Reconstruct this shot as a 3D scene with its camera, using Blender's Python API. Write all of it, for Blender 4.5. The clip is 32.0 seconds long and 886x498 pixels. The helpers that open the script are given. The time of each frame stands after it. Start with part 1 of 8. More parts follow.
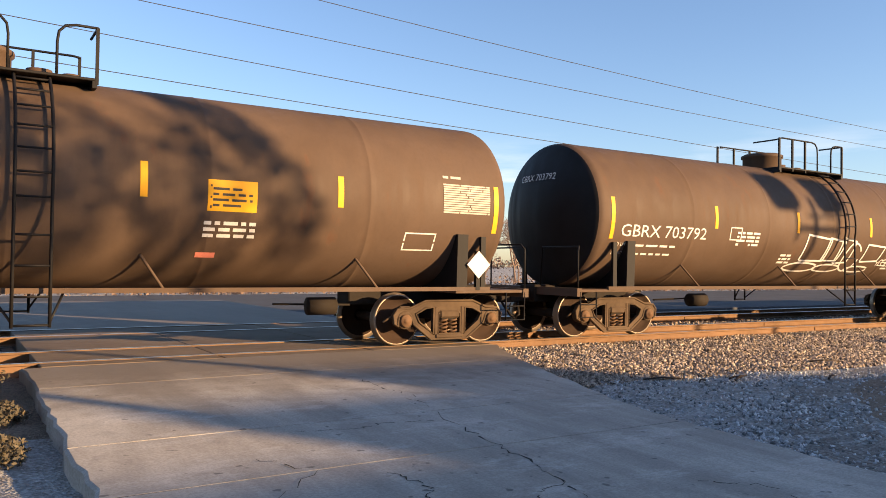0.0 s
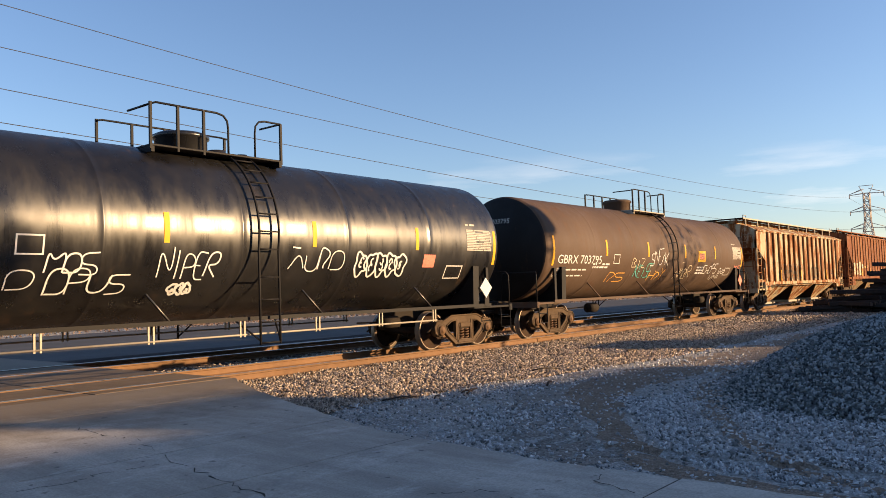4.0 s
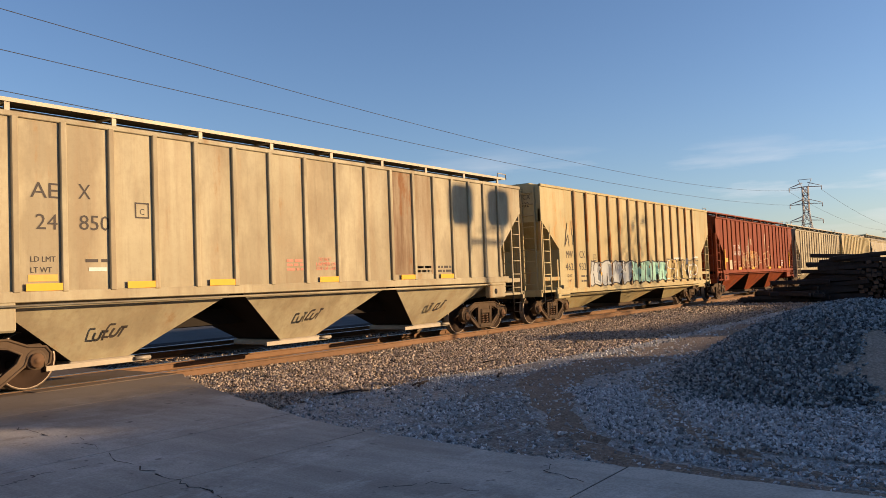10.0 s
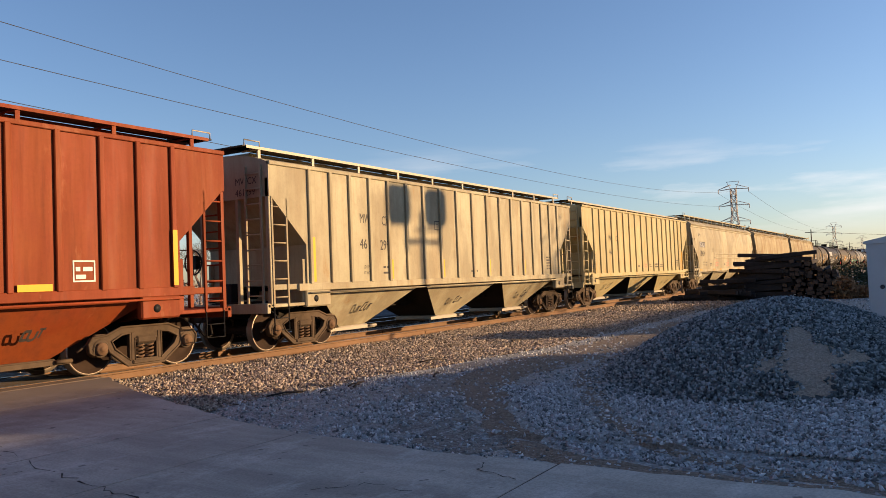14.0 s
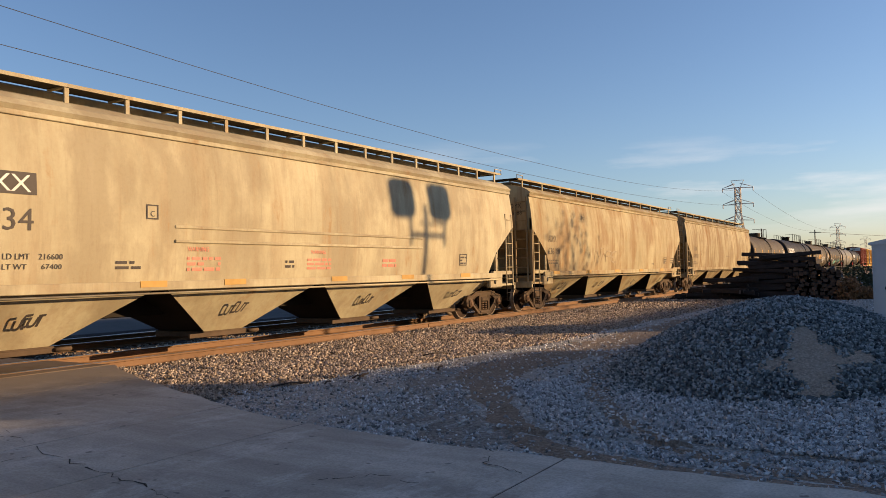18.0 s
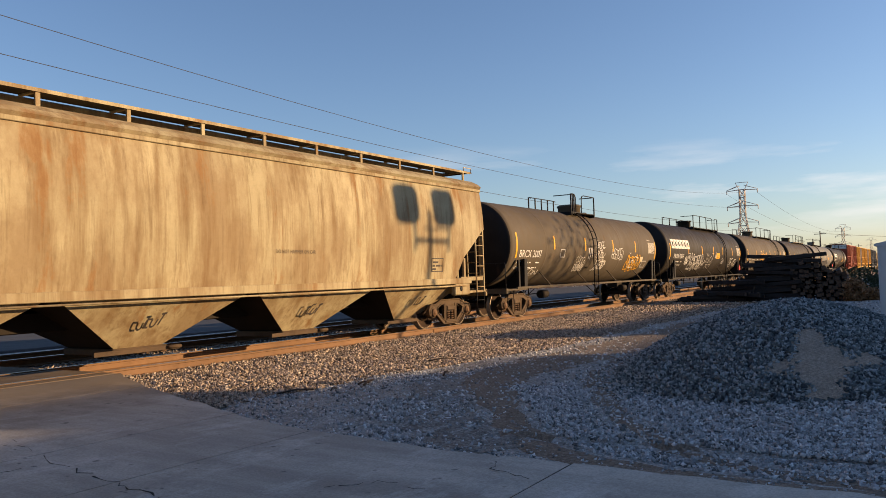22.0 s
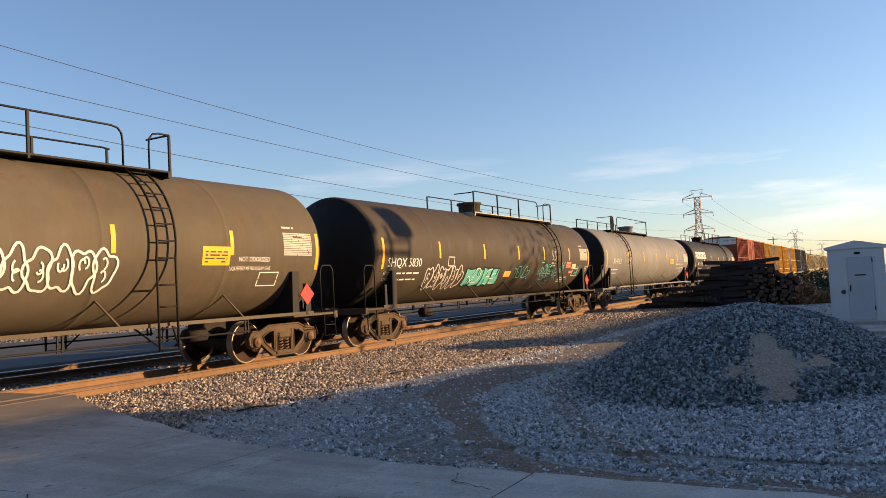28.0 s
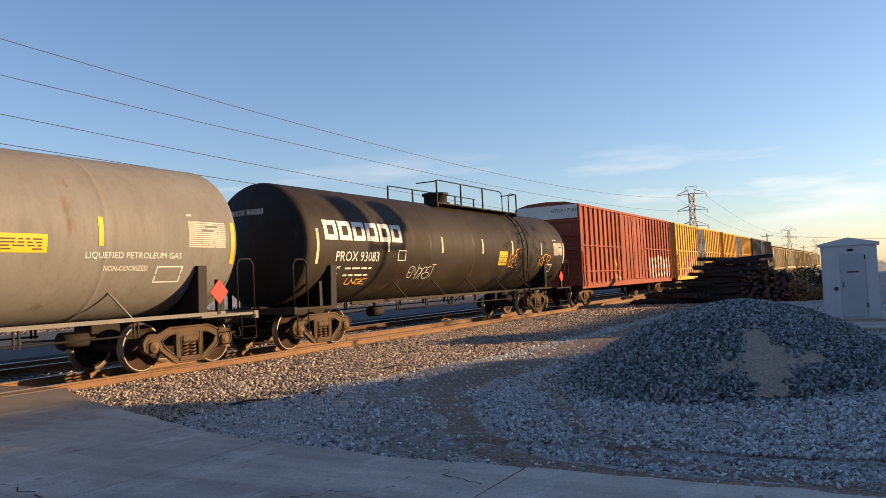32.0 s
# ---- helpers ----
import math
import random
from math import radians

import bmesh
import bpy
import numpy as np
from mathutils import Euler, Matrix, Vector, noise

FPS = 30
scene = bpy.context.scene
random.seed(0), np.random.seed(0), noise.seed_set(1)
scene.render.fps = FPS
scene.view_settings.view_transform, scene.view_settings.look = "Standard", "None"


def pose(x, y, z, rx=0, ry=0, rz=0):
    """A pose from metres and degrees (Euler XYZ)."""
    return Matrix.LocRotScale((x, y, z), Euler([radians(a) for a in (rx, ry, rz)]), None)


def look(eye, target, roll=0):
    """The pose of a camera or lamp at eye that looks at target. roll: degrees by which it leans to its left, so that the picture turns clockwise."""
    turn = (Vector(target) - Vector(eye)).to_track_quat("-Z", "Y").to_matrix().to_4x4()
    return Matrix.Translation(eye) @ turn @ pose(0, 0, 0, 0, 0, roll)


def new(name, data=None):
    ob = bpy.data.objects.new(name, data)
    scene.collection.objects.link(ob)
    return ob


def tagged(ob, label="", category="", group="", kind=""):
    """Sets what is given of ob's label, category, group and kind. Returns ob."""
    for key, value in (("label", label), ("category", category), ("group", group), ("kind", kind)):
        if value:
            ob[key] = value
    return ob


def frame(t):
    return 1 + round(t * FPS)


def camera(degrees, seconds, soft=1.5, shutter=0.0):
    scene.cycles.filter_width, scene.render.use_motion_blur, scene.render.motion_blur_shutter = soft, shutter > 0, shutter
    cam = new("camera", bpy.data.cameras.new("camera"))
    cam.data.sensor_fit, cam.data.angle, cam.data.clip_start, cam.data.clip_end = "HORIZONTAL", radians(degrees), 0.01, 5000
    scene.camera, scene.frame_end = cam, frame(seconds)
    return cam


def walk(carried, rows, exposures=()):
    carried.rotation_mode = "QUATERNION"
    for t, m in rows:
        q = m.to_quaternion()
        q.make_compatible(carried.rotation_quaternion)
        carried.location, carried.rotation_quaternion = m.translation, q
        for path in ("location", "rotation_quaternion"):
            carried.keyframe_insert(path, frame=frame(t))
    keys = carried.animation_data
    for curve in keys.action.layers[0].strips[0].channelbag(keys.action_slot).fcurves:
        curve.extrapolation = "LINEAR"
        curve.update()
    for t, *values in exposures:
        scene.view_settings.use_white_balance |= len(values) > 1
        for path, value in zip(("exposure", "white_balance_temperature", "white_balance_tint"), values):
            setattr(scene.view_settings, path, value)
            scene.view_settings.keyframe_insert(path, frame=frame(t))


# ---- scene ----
cam = camera(58.9, 32.0, soft=0.75)
PATH = [
    (0.0, pose(-0.124, 0.071, 1.419, 91.24, -0.79, -32.19)),
    (0.5, pose(-0.116, 0.076, 1.418, 91.28, -0.43, -36.92)),
    (1.0, pose(-0.087, 0.071, 1.409, 91.06, -0.25, -40.26)),
    (1.5, pose(-0.076, 0.041, 1.415, 91.70, 0.45, -42.78)),
    (2.0, pose(-0.043, 0.026, 1.417, 92.69, 1.24, -45.54)),
    (2.5, pose(-0.021, 0.005, 1.411, 93.06, 1.91, -47.30)),
    (3.0, pose(-0.012, -0.008, 1.410, 93.13, 1.87, -48.66)),
    (3.5, pose(0.007, -0.007, 1.406, 93.14, 1.78, -49.60)),
    (5.5, pose(0.011, -0.020, 1.403, 92.48, 2.49, -53.21)),
    (6.0, pose(0.008, -0.017, 1.408, 92.45, 2.59, -53.82)),
    (6.5, pose(0.008, -0.013, 1.408, 92.75, 2.52, -53.96)),
    (7.0, pose(0.008, -0.012, 1.406, 92.92, 2.41, -53.93)),
    (7.5, pose(0.005, -0.013, 1.406, 92.97, 2.32, -53.68)),
    (8.0, pose(0.006, -0.012, 1.407, 93.02, 2.38, -53.47)),
    (8.5, pose(0.016, -0.015, 1.410, 92.98, 2.49, -53.54)),
    (9.0, pose(0.018, -0.009, 1.408, 92.82, 2.40, -53.76)),
    (9.5, pose(0.014, -0.010, 1.408, 92.51, 2.27, -53.86)),
    (10.0, pose(0.015, -0.007, 1.403, 92.42, 2.19, -54.07)),
    (10.5, pose(0.018, -0.012, 1.404, 92.74, 2.41, -54.46)),
    (11.0, pose(0.027, -0.015, 1.405, 93.00, 2.37, -55.31)),
    (11.5, pose(0.031, -0.020, 1.406, 92.96, 2.27, -56.31)),
    (12.0, pose(0.041, -0.019, 1.404, 92.77, 2.28, -57.10)),
    (12.5, pose(0.041, -0.032, 1.405, 92.50, 2.30, -57.67)),
    (13.0, pose(0.040, -0.032, 1.405, 92.41, 2.28, -58.08)),
    (13.5, pose(0.041, -0.035, 1.407, 92.34, 2.28, -58.33)),
    (14.0, pose(0.044, -0.038, 1.401, 92.23, 2.35, -58.54)),
    (14.5, pose(0.038, -0.038, 1.406, 92.23, 2.24, -58.76)),
    (16.5, pose(0.035, -0.042, 1.400, 91.92, 2.10, -58.85)),
    (17.0, pose(0.034, -0.027, 1.400, 91.86, 1.74, -58.61)),
    (17.5, pose(0.025, -0.011, 1.397, 91.76, 1.43, -58.41)),
    (18.0, pose(0.009, 0.009, 1.398, 91.79, 1.36, -58.38)),
    (18.5, pose(-0.007, 0.024, 1.408, 91.95, 1.98, -58.60)),
    (19.0, pose(-0.006, 0.027, 1.406, 92.16, 2.72, -58.36)),
    (19.5, pose(0.004, 0.023, 1.404, 92.14, 2.52, -58.11)),
    (20.0, pose(0.003, 0.016, 1.403, 92.13, 2.17, -57.92)),
    (20.5, pose(0.000, 0.012, 1.405, 92.25, 2.07, -57.68)),
    (21.0, pose(0.001, 0.009, 1.406, 92.31, 2.04, -57.73)),
    (21.5, pose(0.006, 0.004, 1.405, 92.25, 2.00, -57.92)),
    (22.0, pose(0.006, 0.008, 1.404, 92.17, 1.91, -58.04)),
    (22.5, pose(0.005, 0.003, 1.404, 92.35, 1.95, -58.14)),
    (23.0, pose(0.006, -0.002, 1.405, 92.60, 1.98, -58.13)),
    (23.5, pose(0.006, -0.002, 1.402, 92.84, 1.92, -58.07)),
    (24.0, pose(0.019, -0.004, 1.405, 92.96, 1.89, -58.70)),
    (24.5, pose(0.027, -0.002, 1.405, 92.90, 1.82, -59.41)),
    (25.0, pose(0.024, -0.010, 1.403, 92.88, 1.76, -59.89)),
    (25.5, pose(0.018, -0.000, 1.406, 92.83, 1.56, -60.15)),
    (27.5, pose(0.025, -0.015, 1.406, 92.89, 3.06, -60.70)),
    (28.0, pose(0.020, -0.020, 1.406, 92.90, 3.09, -60.81)),
    (28.5, pose(0.016, -0.024, 1.408, 92.97, 2.94, -60.71)),
    (29.0, pose(0.028, -0.027, 1.403, 92.84, 2.82, -60.75)),
    (29.5, pose(0.021, -0.029, 1.404, 92.66, 2.77, -60.95)),
    (30.0, pose(0.023, -0.024, 1.405, 92.59, 2.79, -61.02)),
    (30.5, pose(0.030, -0.023, 1.401, 92.43, 2.72, -61.06)),
    (31.0, pose(0.030, -0.023, 1.402, 92.22, 2.66, -61.06)),
    (31.5, pose(0.036, -0.021, 1.399, 92.21, 2.61, -60.94)),
    (32.0, pose(0.041, -0.022, 1.400, 92.51, 2.79, -61.22)),
]
walk(cam, PATH, exposures=[(0, 1.48, 6650, 10), (1, 1.33, 6480, 10), (2, 1.28, 6500, 10), (3.5, 1.2, 6500, 10), (6, 1.02, 6400, 10), (7, 0.76, 6150, 10), (8, 0.94, 6250, 10), (9, 1.0, 6250, 10), (10, 0.75, 6150, 10), (11, 0.72, 6150, 10), (12, 0.67, 6150, 10),
                      (13, 0.88, 6300, 10), (14, 0.9, 6300, 10), (17, 0.76, 6350, 10), (19, 0.8, 6350, 10), (20, 0.82, 6350, 10), (22, 0.86, 6450, 10), (23, 0.96, 6550, 10), (24, 1.13, 6650, 10), (25, 1.12, 6700, 10), (28, 1.16, 6700, 10), (30, 1.18, 6700, 10), (32, 1.12, 6600, 10)])

# ---- world, sun, exposure ----
SUN_EL, SUN_AZ = 11.0, -55.0          # degrees; azimuth from +x towards +y
world = bpy.data.worlds.new("dusk_sky")
scene.world = world
world.use_nodes = True
wn, wl = world.node_tree.nodes, world.node_tree.links
sky = wn.new("ShaderNodeTexSky")
sky.sky_type, sky.sun_disc = "NISHITA", False
sky.sun_elevation, sky.sun_rotation = radians(SUN_EL), radians(90 - SUN_AZ)
sky.air_density, sky.dust_density, sky.ozone_density = 1.0, 0.5, 3.0
# thin cirrus low over the horizon
wc = wn.new("ShaderNodeTexCoord")
wm = wn.new("ShaderNodeMapping")
wm.inputs["Scale"].default_value = (2.2, 2.2, 16.0)
wm.inputs["Location"].default_value = (0.35, 0.1, 0.2)
cl = wn.new("ShaderNodeTexNoise")
cl.inputs["Scale"].default_value, cl.inputs["Detail"].default_value, cl.inputs["Roughness"].default_value = 1.9, 6.0, 0.55
wl.new(wc.outputs["Generated"], wm.inputs["Vector"])
wl.new(wm.outputs["Vector"], cl.inputs["Vector"])
sx = wn.new("ShaderNodeSeparateXYZ")
wl.new(wc.outputs["Generated"], sx.inputs[0])


def span(fac, lo, hi, a, b):
    r = wn.new("ShaderNodeMapRange")
    for k, v in (("From Min", lo), ("From Max", hi), ("To Min", a), ("To Max", b)):
        r.inputs[k].default_value = v
    wl.new(fac, r.inputs["Value"])
    return r.outputs["Result"]


def times(a, b):
    m = wn.new("ShaderNodeMath")
    m.operation = "MULTIPLY"
    wl.new(a, m.inputs[0])
    wl.new(b, m.inputs[1])
    return m.outputs[0]


veil = times(times(span(cl.outputs["Fac"], 0.53, 0.74, 0, 0.6), span(sx.outputs["Z"], 0.03, 0.07, 0, 1)), span(sx.outputs["Z"], 0.10, 0.17, 1, 0))
tint = wn.new("ShaderNodeMix")
tint.data_type, tint.blend_type = "RGBA", "MULTIPLY"
tint.inputs[0].default_value = 1.0
tint.inputs[7].default_value = (1.07, 0.97, 1.02, 1)
wl.new(sky.outputs[0], tint.inputs[6])
cloud = wn.new("ShaderNodeMix")
cloud.data_type = "RGBA"
cloud.inputs[7].default_value = (6.0, 5.6, 5.4, 1)
wl.new(veil, cloud.inputs[0])
wl.new(tint.outputs[2], cloud.inputs[6])
wn["Background"].inputs[1].default_value = 0.1
wl.new(cloud.outputs[2], wn["Background"].inputs[0])
sun = new("sun", bpy.data.lights.new("sun", "SUN"))
sun.data.energy, sun.data.angle, sun.data.color = 5.0, radians(0.6), (1.0, 0.665, 0.35)
sd = Vector((math.cos(radians(SUN_AZ)), math.sin(radians(SUN_AZ)), math.tan(radians(SUN_EL))))
sun.matrix_world = look(sd * 100, (0, 0, 0))

# ---- materials ----
def nodes_of(name):
    m = bpy.data.materials.new(name)
    m.use_nodes = True
    nt = m.node_tree
    return m, nt, nt.nodes["Principled BSDF"]


def tex_coord(nt, vary=True, scale=(1, 1, 1)):
    """Object coordinates in metres, shifted for each object."""
    tc = nt.nodes.new("ShaderNodeTexCoord")
    mp = nt.nodes.new("ShaderNodeMapping")
    mp.inputs["Scale"].default_value = scale
    nt.links.new(tc.outputs["Object"], mp.inputs["Vector"])
    if vary:
        oi = nt.nodes.new("ShaderNodeObjectInfo")
        mul = nt.nodes.new("ShaderNodeMath")
        mul.operation, mul.inputs[1].default_value = "MULTIPLY", 57.0
        nt.links.new(oi.outputs["Random"], mul.inputs[0])
        nt.links.new(mul.outputs[0], mp.inputs["Location"])
    return mp.outputs["Vector"]


def noise_tex(nt, vec, scale, detail=4.0, rough=0.6):
    n = nt.nodes.new("ShaderNodeTexNoise")
    n.inputs["Scale"].default_value, n.inputs["Detail"].default_value, n.inputs["Roughness"].default_value = scale, detail, rough
    nt.links.new(vec, n.inputs["Vector"])
    return n.outputs["Fac"]


def ramp(nt, fac, lo, hi, a=0.0, b=1.0):
    r = nt.nodes.new("ShaderNodeMapRange")
    r.inputs["From Min"].default_value, r.inputs["From Max"].default_value = lo, hi
    r.inputs["To Min"].default_value, r.inputs["To Max"].default_value = a, b
    nt.links.new(fac, r.inputs["Value"])
    return r.outputs["Result"]


def mix(nt, fac, a, b, mode="MIX"):
    m = nt.nodes.new("ShaderNodeMix")
    m.data_type, m.blend_type = "RGBA", mode
    for sock, v in ((m.inputs[0], fac), (m.inputs[6], a), (m.inputs[7], b)):
        if isinstance(v, (int, float)):
            sock.default_value = v
        elif isinstance(v, tuple):
            sock.default_value = (*v, 1)
        else:
            nt.links.new(v, sock)
    return m.outputs[2]


def bump(nt, bsdf, fac, strength=0.3, dist=0.01):
    b = nt.nodes.new("ShaderNodeBump")
    b.inputs["Strength"].default_value, b.inputs["Distance"].default_value = strength, dist
    nt.links.new(fac, b.inputs["Height"])
    nt.links.new(b.outputs["Normal"], bsdf.inputs["Normal"])


def paint(name, base, dirt=(0.16, 0.10, 0.06), amount=0.5, rust=(0.22, 0.075, 0.025), rusty=0.2, rough=0.5, spec=0.1, blotch=None):
    """Old car paint: broad fading, vertical run-off streaks, chalky patches, rust in blotches and specks."""
    base, dirt, rust = (tuple(0.8 * k for k in col) for col in (base, dirt, rust))
    m, nt, p = nodes_of(name)
    v = tex_coord(nt)
    vs = tex_coord(nt, True, (2.2, 2.2, 0.16))
    vt = tex_coord(nt, True, (7.0, 7.0, 0.5))
    big = noise_tex(nt, v, 0.4, 4, 0.6)
    mid = noise_tex(nt, v, 1.3, 6, 0.72)
    streak = noise_tex(nt, vs, 1.5, 6, 0.65)
    thin = noise_tex(nt, vt, 1.2, 5, 0.7)
    fine = noise_tex(nt, v, 16.0, 4, 0.7)
    pale = tuple(min(1.0, k * 1.25 + 0.01) for k in base)
    c = mix(nt, ramp(nt, big, 0.4, 0.62, 0, 0.8), base, pale)
    if blotch is not None:
        cloudy = noise_tex(nt, tex_coord(nt, True, (0.9, 0.9, 0.45)), 1.0, 6, 0.62)
        c = mix(nt, ramp(nt, cloudy, 0.44, 0.6, 0, 0.85), c, tuple(0.8 * k for k in blotch))
    c = mix(nt, ramp(nt, streak, 0.46, 0.66, 0, amount), c, dirt)
    c = mix(nt, ramp(nt, thin, 0.52, 0.72, 0, amount * 0.8), c, tuple(0.7 * d for d in dirt))
    c = mix(nt, ramp(nt, mid, 0.55, 0.72, 0, amount * 0.5), c, tuple(0.5 * (a + b) for a, b in zip(base, dirt)))
    mul = nt.nodes.new("ShaderNodeMath")
    mul.operation = "MULTIPLY"
    nt.links.new(noise_tex(nt, tex_coord(nt, True, (1.5, 1.5, 0.6)), 1.1, 8, 0.7), mul.inputs[0])
    nt.links.new(ramp(nt, streak, 0.2, 0.8, 0.7, 1.3), mul.inputs[1])
    th = 0.68 - 0.3 * rusty
    c = mix(nt, ramp(nt, mul.outputs[0], th - 0.05, th + 0.03, 0, min(0.95, 0.3 + rusty * 2)), c, tuple(1.5 * k for k in rust))
    c = mix(nt, ramp(nt, mul.outputs[0], th, th + 0.1, 0, min(0.95, 0.3 + rusty * 2)), c, rust)
    c = mix(nt, ramp(nt, fine, 0.3, 0.55, 0.11, 0.0), c, tuple(0.45 * k for k in dirt))
    nt.links.new(c, p.inputs["Base Color"])
    nt.links.new(ramp(nt, streak, 0.3, 0.7, rough - 0.07, rough + 0.2), p.inputs["Roughness"])
    p.inputs["Specular IOR Level"].default_value = spec
    ad = nt.nodes.new("ShaderNodeMath")
    nt.links.new(fine, ad.inputs[0])
    nt.links.new(ramp(nt, big, 0.2, 0.8, 0, 4), ad.inputs[1])
    bump(nt, p, ad.outputs[0], 0.06, 0.006)
    return m


def plain(name, col, rough=0.6, metal=0.0, var=0.25, scale=9.0, bumpy=0.15):
    m, nt, p = nodes_of(name)
    v = tex_coord(nt)
    n1, n2 = noise_tex(nt, v, scale, 5), noise_tex(nt, v, scale * 0.13, 3)
    c = mix(nt, ramp(nt, n1, 0.3, 0.7, 0, var), col, tuple(0.45 * k for k in col))
    c = mix(nt, ramp(nt, n2, 0.35, 0.7, 0, var), c, tuple(min(1, 1.5 * k) for k in col))
    nt.links.new(c, p.inputs["Base Color"])
    p.inputs["Roughness"].default_value, p.inputs["Metallic"].default_value = rough, metal
    p.inputs["Specular IOR Level"].default_value = 0.15
    bump(nt, p, n1, bumpy, 0.006)
    return m


M = {}
M["steel_dark"] = plain("grimy_steel", (0.022, 0.017, 0.013), 0.8)
M["black"] = plain("black_iron", (0.012, 0.011, 0.011), 0.6)
M["sideframe"] = plain("dusty_cast_steel", (0.082, 0.056, 0.036), 0.85, var=0.7, scale=7, bumpy=0.3)
M["wheel"] = plain("rusty_wheel_plate", (0.034, 0.02, 0.013), 0.85, var=0.6, scale=6)
M["rim"] = plain("bare_worn_steel", (0.25, 0.2, 0.155), 0.45, 0.6, 0.3)
M["spring"] = plain("rusty_spring_steel", (0.12, 0.07, 0.04), 0.75)
M["rail"] = plain("rusty_rail", (0.18, 0.104, 0.057), 0.8, var=0.5, scale=5)
M["rail_top"] = plain("polished_rail_head", (0.5, 0.45, 0.4), 0.3, 0.9, 0.15)
M["tie"] = plain("weathered_tie_wood", (0.055, 0.042, 0.034), 0.9, var=0.6, scale=12, bumpy=0.6)
M["yellow"] = plain("yellow_reflector", (0.7, 0.35, 0.02), 0.5, var=0.1)
M["white"] = plain("white_stencil", (0.62, 0.6, 0.56), 0.6, var=0.25, scale=20)
M["stencil"] = plain("worn_small_stencil", (0.45, 0.41, 0.35), 0.7, var=0.4, scale=25)
M["cream"] = plain("faded_cream_lettering", (0.5, 0.42, 0.29), 0.65, var=0.5, scale=14)
M["darktext"] = plain("faded_black_lettering", (0.06, 0.05, 0.045), 0.6, var=0.3, scale=20)
M["pink"] = plain("faded_red_decal", (0.6, 0.2, 0.14), 0.6, var=0.4, scale=25)
M["red"] = plain("red_placard", (0.62, 0.03, 0.025), 0.5, var=0.15)
M["teal"] = plain("teal_spray_paint", (0.1, 0.4, 0.34), 0.6, var=0.25, scale=6)
M["orange"] = plain("orange_spray_paint", (0.72, 0.36, 0.08), 0.6, var=0.3, scale=6)
M["greyspray"] = plain("pale_grey_spray_paint", (0.45, 0.42, 0.38), 0.6, var=0.4, scale=6)
M["galv"] = plain("galvanised_grating", (0.32, 0.28, 0.22), 0.55, 0.2, 0.3)
M["grating"] = plain("dark_steel_grating", (0.05, 0.043, 0.036), 0.7, var=0.4, scale=30)

